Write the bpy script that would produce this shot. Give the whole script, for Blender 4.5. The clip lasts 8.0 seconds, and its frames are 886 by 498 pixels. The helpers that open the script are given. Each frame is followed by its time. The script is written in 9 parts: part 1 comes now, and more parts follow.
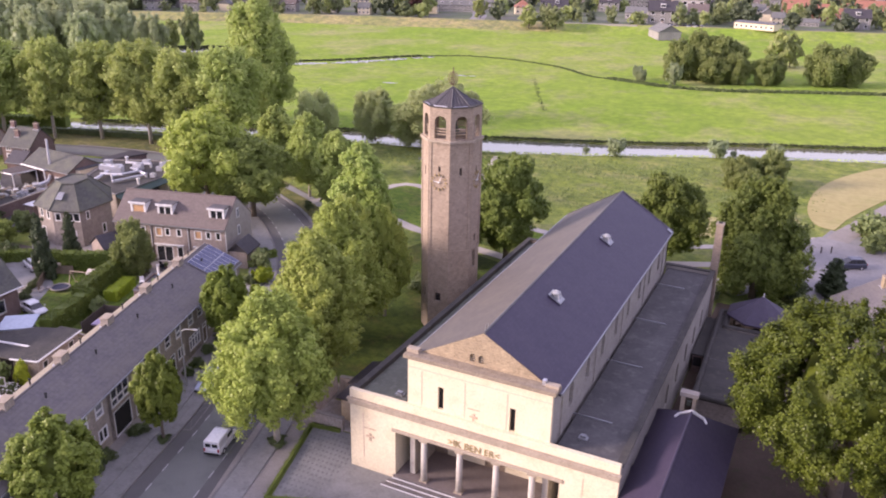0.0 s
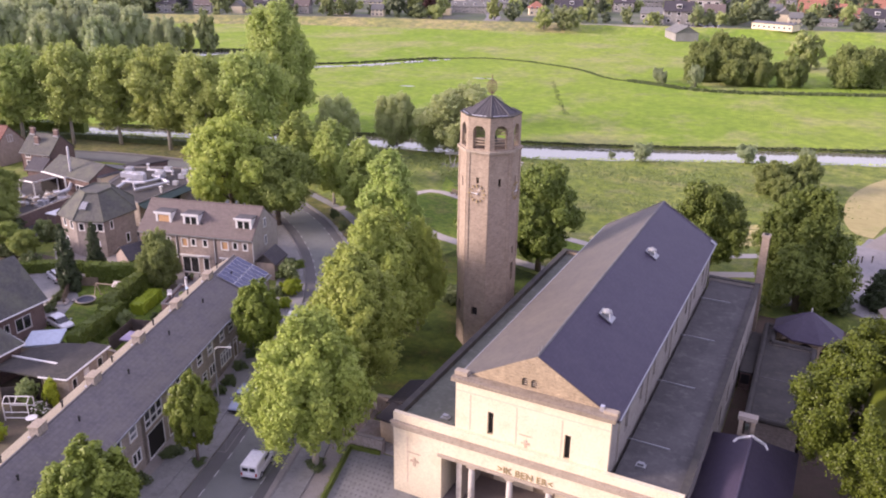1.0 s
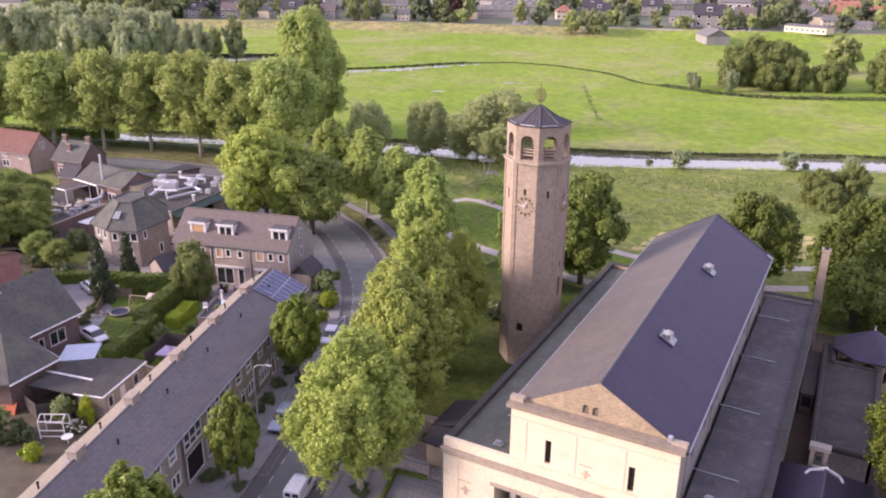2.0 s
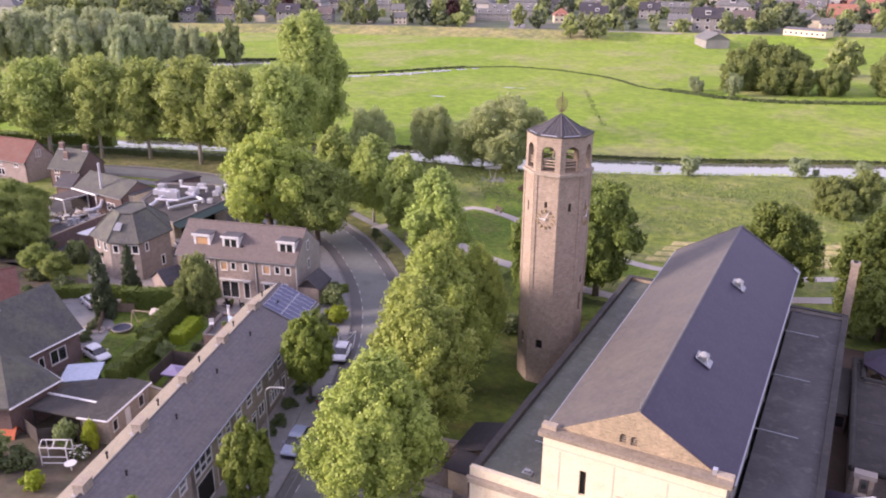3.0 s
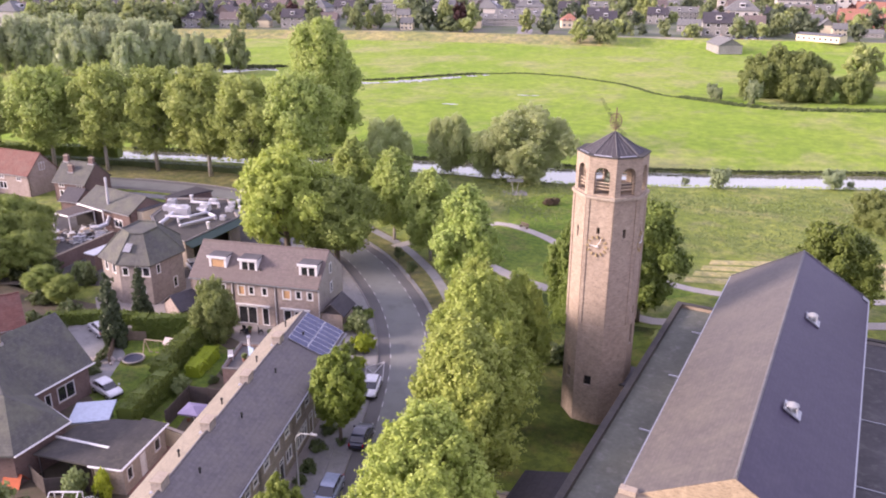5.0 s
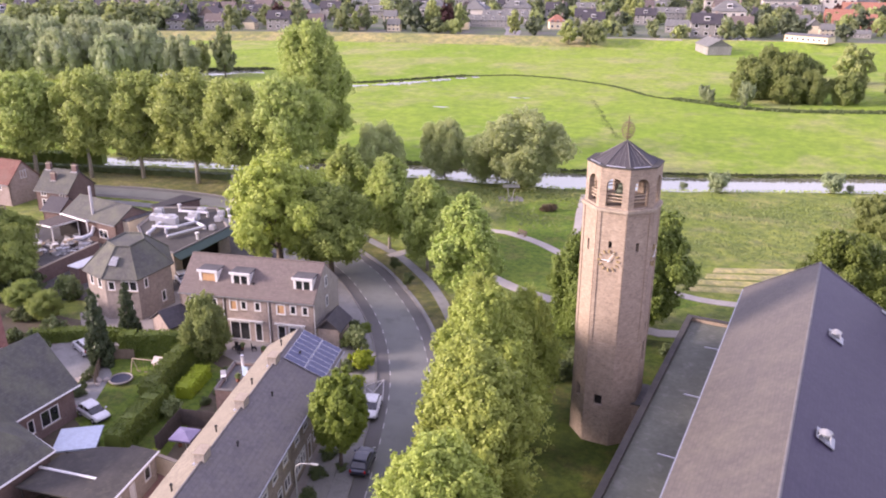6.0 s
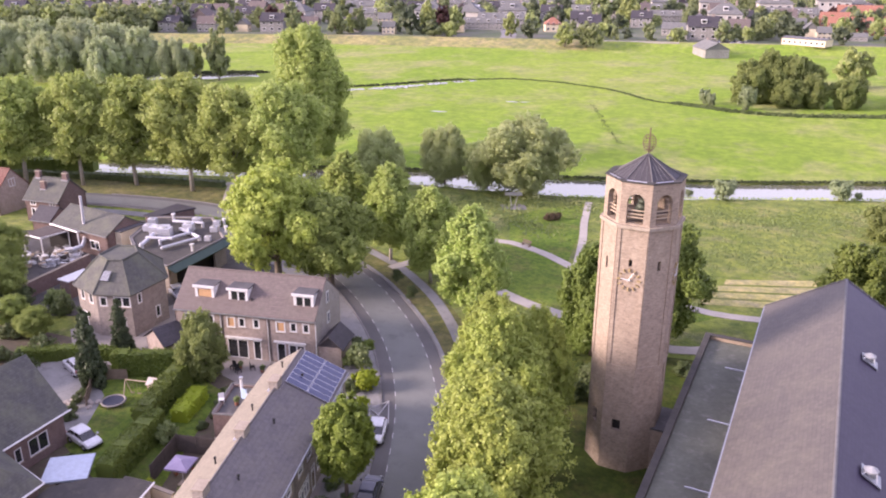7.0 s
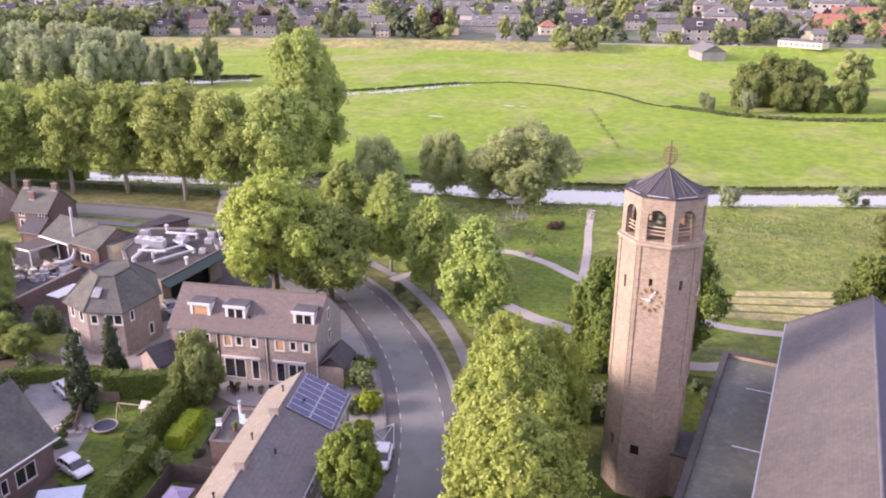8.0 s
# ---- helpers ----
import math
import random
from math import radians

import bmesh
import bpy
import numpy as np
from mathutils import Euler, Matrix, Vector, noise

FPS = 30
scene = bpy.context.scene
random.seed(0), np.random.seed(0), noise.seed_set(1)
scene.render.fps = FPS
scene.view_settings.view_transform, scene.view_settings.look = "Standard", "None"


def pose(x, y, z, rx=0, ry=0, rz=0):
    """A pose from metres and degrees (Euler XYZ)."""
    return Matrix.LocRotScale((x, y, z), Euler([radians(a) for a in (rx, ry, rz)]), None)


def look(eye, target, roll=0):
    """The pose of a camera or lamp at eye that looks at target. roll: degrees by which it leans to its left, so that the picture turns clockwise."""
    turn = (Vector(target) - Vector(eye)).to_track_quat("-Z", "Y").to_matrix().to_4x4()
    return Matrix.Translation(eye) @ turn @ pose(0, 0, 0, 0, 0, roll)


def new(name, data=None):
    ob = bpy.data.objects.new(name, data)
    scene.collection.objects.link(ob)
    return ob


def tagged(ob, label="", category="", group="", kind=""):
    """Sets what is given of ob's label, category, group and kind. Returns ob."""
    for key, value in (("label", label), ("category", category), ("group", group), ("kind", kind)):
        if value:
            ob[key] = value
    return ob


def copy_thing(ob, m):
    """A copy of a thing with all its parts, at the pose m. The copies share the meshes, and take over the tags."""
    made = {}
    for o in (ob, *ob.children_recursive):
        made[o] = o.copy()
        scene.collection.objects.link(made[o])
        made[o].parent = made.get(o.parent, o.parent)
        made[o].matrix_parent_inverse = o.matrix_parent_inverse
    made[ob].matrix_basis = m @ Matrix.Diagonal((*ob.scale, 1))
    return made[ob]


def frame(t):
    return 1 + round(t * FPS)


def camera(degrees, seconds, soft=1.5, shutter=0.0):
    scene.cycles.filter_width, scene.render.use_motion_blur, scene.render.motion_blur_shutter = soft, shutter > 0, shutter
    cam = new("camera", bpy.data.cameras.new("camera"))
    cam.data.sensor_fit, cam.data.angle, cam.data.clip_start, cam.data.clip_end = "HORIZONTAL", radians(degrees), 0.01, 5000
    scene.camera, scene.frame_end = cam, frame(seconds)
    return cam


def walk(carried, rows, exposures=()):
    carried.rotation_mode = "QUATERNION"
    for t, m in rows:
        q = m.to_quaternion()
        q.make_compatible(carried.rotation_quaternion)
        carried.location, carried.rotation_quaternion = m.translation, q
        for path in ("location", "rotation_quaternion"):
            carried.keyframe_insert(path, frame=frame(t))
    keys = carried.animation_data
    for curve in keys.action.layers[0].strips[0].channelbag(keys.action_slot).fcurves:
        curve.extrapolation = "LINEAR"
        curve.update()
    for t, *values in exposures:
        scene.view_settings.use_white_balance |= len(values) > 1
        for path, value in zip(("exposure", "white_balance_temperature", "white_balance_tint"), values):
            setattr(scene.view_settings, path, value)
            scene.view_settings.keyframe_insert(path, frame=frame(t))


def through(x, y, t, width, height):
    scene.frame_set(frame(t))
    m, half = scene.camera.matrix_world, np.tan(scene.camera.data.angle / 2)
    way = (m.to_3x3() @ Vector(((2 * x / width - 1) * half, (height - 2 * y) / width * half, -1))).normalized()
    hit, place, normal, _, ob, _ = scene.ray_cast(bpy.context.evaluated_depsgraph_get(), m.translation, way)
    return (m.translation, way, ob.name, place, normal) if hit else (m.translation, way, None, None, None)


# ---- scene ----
cam = camera(58.0, 8.0, 2.0)
PATH = [
    (0, (0.967, -0.364, 40.947), (0.147, 1.313, 40.228), 1.0),
    (0.5, (-1.021, 0.194, 41.098), (-1.853, 1.865, 40.378), 0.8),
    (1, (-2.962, 0.812, 41.238), (-3.801, 2.479, 40.52), 0.7),
    (1.5, (-4.7, 1.53, 41.19), (-5.572, 3.181, 40.475), 0.5),
    (2.8, (-9.201, 3.837, 41.187), (-10.094, 5.482, 40.481), 0.3),
    (3, (-9.872, 4.115, 41.22), (-10.748, 5.77, 40.516), 0.3),
    (3.5, (-11.564, 4.97, 41.198), (-12.436, 6.628, 40.497), 0.3),
    (4, (-13.142, 5.933, 41.142), (-14.024, 7.587, 40.445), 0.3),
    (4.5, (-14.678, 6.988, 41.1), (-15.559, 8.644, 40.405), 0.3),
    (6, (-19.161, 10.476, 41.129), (-20.008, 12.15, 40.437), 0.2),
    (6.5, (-20.664, 11.768, 41.157), (-21.489, 13.454, 40.467), 0.3),
    (7, (-22.105, 13.089, 41.2), (-22.937, 14.773, 40.512), 0.3),
    (7.5, (-23.431, 14.365, 41.264), (-24.248, 16.057, 40.578), 0.2),
    (8, (-24.787, 15.65, 41.294), (-25.604, 17.343, 40.611), 0.2),
]
walk(cam, [(t, look(eye, target, roll)) for t, eye, target, roll in PATH],
     [(0.0, 0.36, 6150, 34), (3.0, 0.40, 6150, 34), (4.2, 0.60, 6150, 34), (8.0, 0.62, 6150, 34)])

# ---- light ----
SUN_EL, SUN_DIR = 19.0, Vector((-0.82, -0.57, 0.0)).normalized()
world = bpy.data.worlds.new("sky")
scene.world = world
world.use_nodes = True
wn = world.node_tree
sky = wn.nodes.new("ShaderNodeTexSky")
sky.sky_type, sky.sun_disc = "NISHITA", False
sky.sun_elevation = radians(SUN_EL)
sky.sun_rotation = math.atan2(SUN_DIR.x, SUN_DIR.y)
sky.air_density, sky.dust_density, sky.ozone_density = 1.0, 4.0, 1.0
back = wn.nodes["Background"]
back.inputs["Strength"].default_value = 0.126
haze = wn.nodes.new("ShaderNodeMix")
haze.data_type = "RGBA"
haze.inputs[0].default_value = 0.65
haze.inputs[7].default_value = (8.35, 8.35, 10.35, 1)
wn.links.new(sky.outputs[0], haze.inputs[6])
wn.links.new(haze.outputs[2], back.inputs["Color"])
sun = new("sun", bpy.data.lights.new("sun", "SUN"))
sun.data.energy, sun.data.angle, sun.data.color = 5.0, radians(14.0), (1.0, 0.86, 0.69)
up = math.tan(radians(SUN_EL))
sun.matrix_world = look((SUN_DIR.x * 100, SUN_DIR.y * 100, 100 * up), (0, 0, 0))


# ---- materials ----
def node_mat(name):
    m = bpy.data.materials.new(name)
    m.use_nodes = True
    nt = m.node_tree
    return m, nt, nt.nodes["Principled BSDF"]


def nd(nt, kind, **inputs):
    n = nt.nodes.new(kind)
    for key, value in inputs.items():
        key = key.replace("_", " ")
        if isinstance(value, bpy.types.NodeSocket):
            nt.links.new(value, n.inputs[key])
        else:
            n.inputs[key].default_value = value
    return n


def math_node(nt, op, a, b=0.0):
    n = nt.nodes.new("ShaderNodeMath")
    n.operation = op
    for i, v in enumerate((a, b)):
        if isinstance(v, bpy.types.NodeSocket):
            nt.links.new(v, n.inputs[i])
        else:
            n.inputs[i].default_value = v
    return n.outputs[0]


def mixc(nt, fac, a, b, blend="MIX"):
    n = nt.nodes.new("ShaderNodeMix")
    n.data_type, n.blend_type = "RGBA", blend
    for i, v in ((0, fac), (6, a), (7, b)):
        if isinstance(v, bpy.types.NodeSocket):
            nt.links.new(v, n.inputs[i])
        elif i == 0:
            n.inputs[i].default_value = v
        else:
            n.inputs[i].default_value = (*v, 1)
    return n.outputs[2]


def ramp(nt, fac, lo, hi):
    n = nt.nodes.new("ShaderNodeMapRange")
    nt.links.new(fac, n.inputs[0])
    n.inputs[1].default_value, n.inputs[2].default_value = lo, hi
    return n.outputs[0]


def noise_fac(nt, scale, lo=0.35, hi=0.65, detail=4.0, rough=0.6, stretch=None):
    co = nt.nodes.new("ShaderNodeTexCoord").outputs["Object"]
    if stretch:
        mp = nd(nt, "ShaderNodeMapping", Vector=co)
        mp.inputs["Scale"].default_value = stretch
        co = mp.outputs[0]
    n = nd(nt, "ShaderNodeTexNoise", Vector=co, Scale=scale, Detail=detail, Roughness=rough)
    return ramp(nt, n.outputs[0], lo, hi)


def bump(nt, bsdf, height, strength, distance):
    b = nd(nt, "ShaderNodeBump", Height=height, Strength=strength, Distance=distance)
    nt.links.new(b.outputs[0], bsdf.inputs["Normal"])


def surf(name, c1, c2, coarse=0.5, fine=8.0, rough=0.85, relief=0.3, metal=0.0, c3=None, spec=0.3, stretch=None):
    """A surface of two mixed tones, with grain and slow stains."""
    m, nt, b = node_mat(name)
    col = mixc(nt, noise_fac(nt, coarse, stretch=stretch), c1, c2)
    if c3:
        col = mixc(nt, noise_fac(nt, coarse * 3.1, 0.52, 0.72, 6.0, 0.7), col, c3)
    f = noise_fac(nt, fine, 0.2, 0.8)
    col = mixc(nt, 0.35, col, mixc(nt, f, (0.35, 0.35, 0.35), (1.2, 1.2, 1.2)), "MULTIPLY")
    nt.links.new(col, b.inputs["Base Color"])
    b.inputs["Roughness"].default_value, b.inputs["Metallic"].default_value = rough, metal
    b.inputs["Specular IOR Level"].default_value = spec
    bump(nt, b, f, relief, 0.03)
    return m


def wall_coords(nt):
    """Coordinates that run along a wall or roof and up it, whichever way it faces."""
    tc = nt.nodes.new("ShaderNodeTexCoord")
    cr = nt.nodes.new("ShaderNodeVectorMath")
    cr.operation = "CROSS_PRODUCT"
    cr.inputs[0].default_value = (0, 0, 1)
    nt.links.new(tc.outputs["Normal"], cr.inputs[1])
    nm = nt.nodes.new("ShaderNodeVectorMath")
    nm.operation = "NORMALIZE"
    nt.links.new(cr.outputs[0], nm.inputs[0])
    dt = nt.nodes.new("ShaderNodeVectorMath")
    dt.operation = "DOT_PRODUCT"
    nt.links.new(nm.outputs[0], dt.inputs[0])
    nt.links.new(tc.outputs["Object"], dt.inputs[1])
    sp = nt.nodes.new("ShaderNodeSeparateXYZ")
    nt.links.new(tc.outputs["Object"], sp.inputs[0])
    cb = nt.nodes.new("ShaderNodeCombineXYZ")
    nt.links.new(dt.outputs["Value"], cb.inputs[0])
    nt.links.new(sp.outputs[2], cb.inputs[1])
    return cb.outputs[0]


def brickwork(name, c1, c2, mortar, width=0.24, row=0.075, stain=(0.6, 0.6, 0.6), streak=0.5):
    m, nt, b = node_mat(name)
    co = wall_coords(nt)
    br = nd(nt, "ShaderNodeTexBrick", Vector=co, Color1=(*c1, 1), Color2=(*c2, 1), Mortar=(*mortar, 1), Scale=1.0)
    for key, value in (("Mortar Size", 0.006), ("Brick Width", width), ("Row Height", row), ("Bias", 0.0)):
        br.inputs[key].default_value = value
    blot = nd(nt, "ShaderNodeTexNoise", Vector=co, Scale=1.7, Detail=6.0, Roughness=0.75)
    col = mixc(nt, ramp(nt, blot.outputs[0], 0.35, 0.7), br.outputs["Color"], [v * 1.35 for v in c2])
    big = noise_fac(nt, 0.35, 0.4, 0.7, 5.0, 0.65, (1, 1, 0.5))
    col = mixc(nt, math_node(nt, "MULTIPLY", big, streak), col, mixc(nt, 1.0, col, stain, "MULTIPLY"))
    mp = nd(nt, "ShaderNodeMapping", Vector=co)
    mp.inputs["Scale"].default_value = (1.0, 3.2, 1.0)
    course = nd(nt, "ShaderNodeTexNoise", Vector=mp.outputs[0], Scale=2.6, Detail=5.0, Roughness=0.75)
    col = mixc(nt, 0.8, col, mixc(nt, ramp(nt, course.outputs[0], 0.32, 0.68), (0.62, 0.6, 0.6), (1.25, 1.25, 1.25)), "MULTIPLY")
    spots = noise_fac(nt, 9.0, 0.58, 0.68, 2.0)
    col = mixc(nt, math_node(nt, "MULTIPLY", spots, 0.5), col, [v * 0.55 for v in c1])
    nt.links.new(col, b.inputs["Base Color"])
    b.inputs["Roughness"].default_value = 0.9
    b.inputs["Specular IOR Level"].default_value = 0.2
    bump(nt, b, br.outputs["Fac"], -0.5, 0.02)
    return m


def tiled(name, c1, c2, width=0.28, row=0.18, rough=0.75, moss=(0.16, 0.15, 0.09), moss_amount=0.3, relief=0.6, spec=0.35):
    """Roof tiles or slates in courses down the slope."""
    m, nt, b = node_mat(name)
    co = wall_coords(nt)
    br = nd(nt, "ShaderNodeTexBrick", Vector=co, Color1=(*c1, 1), Color2=(*c2, 1), Mortar=(*[v * (1 - relief * 0.6) for v in c1], 1), Scale=1.0)
    for key, value in (("Mortar Size", 0.010), ("Brick Width", width), ("Row Height", row), ("Bias", -0.1)):
        br.inputs[key].default_value = value
    big = noise_fac(nt, 0.45, 0.42, 0.7, 6.0, 0.7)
    col = mixc(nt, math_node(nt, "MULTIPLY", big, moss_amount), br.outputs["Color"], moss)
    grain = noise_fac(nt, 3.0, 0.3, 0.75, 6.0, 0.7)
    col = mixc(nt, 0.5, col, mixc(nt, grain, (0.55, 0.55, 0.55), (1.25, 1.25, 1.25)), "MULTIPLY")
    nt.links.new(col, b.inputs["Base Color"])
    b.inputs["Roughness"].default_value = rough
    b.inputs["Specular IOR Level"].default_value = spec
    bump(nt, b, br.outputs["Fac"], -relief, 0.03)
    return m


def leafy(name, dark, mid, light, gloss=0.45, through=0.32):
    m, nt, b = node_mat(name)
    dark = [0.5 * d + 0.5 * c for d, c in zip(dark, mid)]
    light = [0.4 * d + 0.6 * c for d, c in zip(light, mid)]
    dark, mid, light = [(c[0] * 0.97, c[1], c[2] * 1.15) for c in (dark, mid, light)]
    geo = nt.nodes.new("ShaderNodeNewGeometry")
    info = nt.nodes.new("ShaderNodeObjectInfo")
    r = geo.outputs["Random Per Island"]
    col = mixc(nt, ramp(nt, r, 0.0, 0.55), dark, mid)
    col = mixc(nt, ramp(nt, r, 0.55, 1.0), col, light)
    hsv = nd(nt, "ShaderNodeHueSaturation", Color=col)
    nt.links.new(math_node(nt, "ADD", math_node(nt, "MULTIPLY", info.outputs["Random"], 0.01), 0.497), hsv.inputs["Hue"])
    nt.links.new(math_node(nt, "ADD", math_node(nt, "MULTIPLY", info.outputs["Random"], 0.18), 0.93), hsv.inputs["Value"])
    patch = noise_fac(nt, 0.55, 0.3, 0.7, 3.0)
    col = mixc(nt, 0.3, hsv.outputs[0], mixc(nt, patch, (0.7, 0.72, 0.7), (1.25, 1.2, 1.0)), "MULTIPLY")
    nt.links.new(col, b.inputs["Base Color"])
    b.inputs["Roughness"].default_value = gloss
    b.inputs["Specular IOR Level"].default_value = 0.22
    tr = nd(nt, "ShaderNodeBsdfTranslucent", Color=col)
    mx = nt.nodes.new("ShaderNodeMixShader")
    mx.inputs[0].default_value = through
    nt.links.new(b.outputs[0], mx.inputs[1])
    nt.links.new(tr.outputs[0], mx.inputs[2])
    nt.links.new(mx.outputs[0], nt.nodes["Material Output"].inputs["Surface"])
    return m


def plain(name, c, rough=0.5, metal=0.0, spec=0.4, vary=0.15):
    m, nt, b = node_mat(name)
    col = mixc(nt, noise_fac(nt, 3.0), [v * (1 - vary) for v in c], c)
    nt.links.new(col, b.inputs["Base Color"])
    b.inputs["Roughness"].default_value, b.inputs["Metallic"].default_value = rough, metal
    b.inputs["Specular IOR Level"].default_value = spec
    return m


def meadow(name, tones, scale=0.02, streak=(1, 1, 1), tuft=0.6, depth=1.0):
    """Grass from above: fields of several greens, mown or grazed, with tufts."""
    m, nt, b = node_mat(name)
    a, bb, c, d = tones
    col = mixc(nt, noise_fac(nt, scale, 0.40, 0.60, 5.0, 0.6, streak), a, bb)
    col = mixc(nt, noise_fac(nt, scale * 2.6, 0.50, 0.62, 8.0, 0.7, streak), col, c)
    col = mixc(nt, noise_fac(nt, scale * 8.0, 0.54, 0.68, 8.0, 0.75, streak), col, d)
    f = noise_fac(nt, tuft * 2.2, 0.28, 0.72, 8.0, 0.8)
    col = mixc(nt, 0.6 * depth, col, mixc(nt, f, (0.55, 0.6, 0.55), (1.3, 1.25, 1.12)), "MULTIPLY")
    g = noise_fac(nt, tuft * 0.6, 0.42, 0.58, 4.0, 0.7)
    col = mixc(nt, 0.6 * depth, col, mixc(nt, g, (0.62, 0.68, 0.68), (1.32, 1.25, 1.0)), "MULTIPLY")
    h = noise_fac(nt, tuft * 0.16, 0.40, 0.60, 6.0, 0.75)
    col = mixc(nt, 0.45 * depth, col, mixc(nt, h, (0.7, 0.72, 0.78), (1.3, 1.22, 0.95)), "MULTIPLY")
    nt.links.new(col, b.inputs["Base Color"])
    b.inputs["Roughness"].default_value = 0.95
    b.inputs["Specular IOR Level"].default_value = 0.1
    bump(nt, b, f, 0.8, 0.25)
    return m


def water_mat(name):
    m, nt, b = node_mat(name)
    b.inputs["Base Color"].default_value = (0.22, 0.22, 0.165, 1)
    b.inputs["Roughness"].default_value = 0.08
    b.inputs["IOR"].default_value = 3.2
    b.inputs["Specular IOR Level"].default_value = 1.0
    b.inputs["Specular Tint"].default_value = (1.0, 1.0, 0.85, 1)
    bump(nt, b, noise_fac(nt, 0.8, 0.2, 0.8, 3.0), 0.08, 0.05)
    return m


BRICK_TOWER = brickwork("brick_tower", (0.275, 0.215, 0.155), (0.345, 0.28, 0.21), (0.33, 0.29, 0.24), stain=(0.72, 0.68, 0.68))
BRICK_PALE = brickwork("brick_pale", (0.29, 0.225, 0.14), (0.36, 0.285, 0.185), (0.33, 0.285, 0.22))
BRICK_ROW = brickwork("brick_row", (0.28, 0.243, 0.202), (0.347, 0.305, 0.258), (0.347, 0.316, 0.28))
BRICK_BLOCK = brickwork("brick_block", (0.285, 0.23, 0.195), (0.345, 0.285, 0.245), (0.36, 0.33, 0.30))
BRICK_DUSK = brickwork("brick_dusk", (0.145, 0.10, 0.088), (0.185, 0.132, 0.115), (0.22, 0.19, 0.17))
BRICK_VILLA = brickwork("brick_villa", (0.235, 0.203, 0.175), (0.29, 0.253, 0.222), (0.30, 0.27, 0.24))
BRICK_RED = brickwork("brick_red", (0.27, 0.11, 0.07), (0.34, 0.15, 0.10), (0.32, 0.26, 0.22))
RENDER_WHITE = surf("render_white", (0.72, 0.625, 0.435), (0.75, 0.66, 0.47), 0.3, 6.0, 0.9, 0.1, c3=(0.66, 0.555, 0.37))
RENDER_PINK = surf("painted_line", (0.62, 0.48, 0.35), (0.66, 0.52, 0.39), 1.0, 8.0)
EMBLEM = surf("painted_emblem", (0.50, 0.38, 0.27), (0.56, 0.44, 0.32), 1.0, 8.0)
PLASTER = surf("plaster_grey", (0.36, 0.33, 0.29), (0.42, 0.39, 0.34), 0.5, 6.0, 0.9, 0.2, c3=(0.28, 0.26, 0.23))
SHELF = surf("weathered_shelf", (0.25, 0.205, 0.15), (0.32, 0.265, 0.195), 1.4, 7.0, 0.9, 0.4, c3=(0.17, 0.145, 0.10))
STONE = surf("stone", (0.36, 0.30, 0.225), (0.43, 0.365, 0.28), 1.2, 12.0, 0.85, 0.3, c3=(0.25, 0.205, 0.155))
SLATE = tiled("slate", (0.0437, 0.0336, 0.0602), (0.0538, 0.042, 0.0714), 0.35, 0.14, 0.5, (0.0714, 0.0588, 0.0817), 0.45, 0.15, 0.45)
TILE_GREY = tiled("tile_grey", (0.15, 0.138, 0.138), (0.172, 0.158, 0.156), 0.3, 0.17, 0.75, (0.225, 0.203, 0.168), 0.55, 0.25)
TILE_BROWN = tiled("tile_brown", (0.15, 0.12, 0.108), (0.185, 0.15, 0.135), 0.3, 0.17, 0.75, (0.165, 0.145, 0.12), 0.4)
# Paler tile for the rear slopes, evening sun put into its colour.
TILE_SUNLIT = tiled("tile_sunlit", (0.25, 0.222, 0.17), (0.29, 0.258, 0.20), 0.3, 0.17, 0.85, (0.18, 0.155, 0.12), 0.4)
TILE_MOSSY = tiled("tile_mossy", (0.092, 0.092, 0.084), (0.12, 0.12, 0.109), 0.3, 0.17, 0.85, (0.15, 0.155, 0.108), 0.8, 0.4)
# Mottled copy of the slate, low sun put in as a lighter tan.
SLATE_SUNLIT = tiled("slate_sunlit", (0.095, 0.0836, 0.0722), (0.119, 0.104, 0.0893), 0.35, 0.14, 0.6, (0.157, 0.141, 0.106), 0.6, 0.2, 0.6)
YARD = surf("works_yard", (0.085, 0.08, 0.075), (0.12, 0.113, 0.105), 0.3, 5.0, 0.9, 0.3, c3=(0.06, 0.06, 0.05))
GREY_BUSH = leafy("grey_bush_leaf", (0.25, 0.295, 0.135), (0.31, 0.36, 0.165), (0.375, 0.42, 0.20))
TILE_DULL = tiled("tile_dull_red", (0.18, 0.08, 0.062), (0.22, 0.105, 0.08), 0.3, 0.2, 0.85, (0.20, 0.15, 0.12), 0.45)
TILE_RED = tiled("tile_red", (0.34, 0.15, 0.10), (0.41, 0.19, 0.125), 0.3, 0.2, 0.8, (0.3, 0.17, 0.11), 0.35)
TILE_DARK = tiled("tile_dark", (0.055, 0.05, 0.056), (0.07, 0.064, 0.07), 0.3, 0.2, 0.6, (0.11, 0.10, 0.09), 0.3, 0.3)
FELT = surf("roof_felt", (0.082, 0.079, 0.080), (0.118, 0.113, 0.113), 0.35, 3.0, 0.8, 0.15, c3=(0.16, 0.155, 0.148))
FELT_GREEN = surf("weathered_felt", (0.118, 0.126, 0.10), (0.152, 0.163, 0.13), 0.35, 3.0, 0.8, 0.15, c3=(0.20, 0.20, 0.18))
SQUARE = surf("pale_square", (0.266, 0.255, 0.247), (0.318, 0.303, 0.293), 0.3, 5.0, 0.9, 0.2, c3=(0.222, 0.215, 0.205))
CAP = surf("lead_cap", (0.15, 0.145, 0.14), (0.19, 0.185, 0.18), 1.0, 6.0, 0.6, 0.1, 0.2)
ASPHALT = surf("asphalt", (0.168, 0.174, 0.16), (0.213, 0.221, 0.202), 0.12, 20.0, 0.9, 0.2, c3=(0.149, 0.153, 0.142))
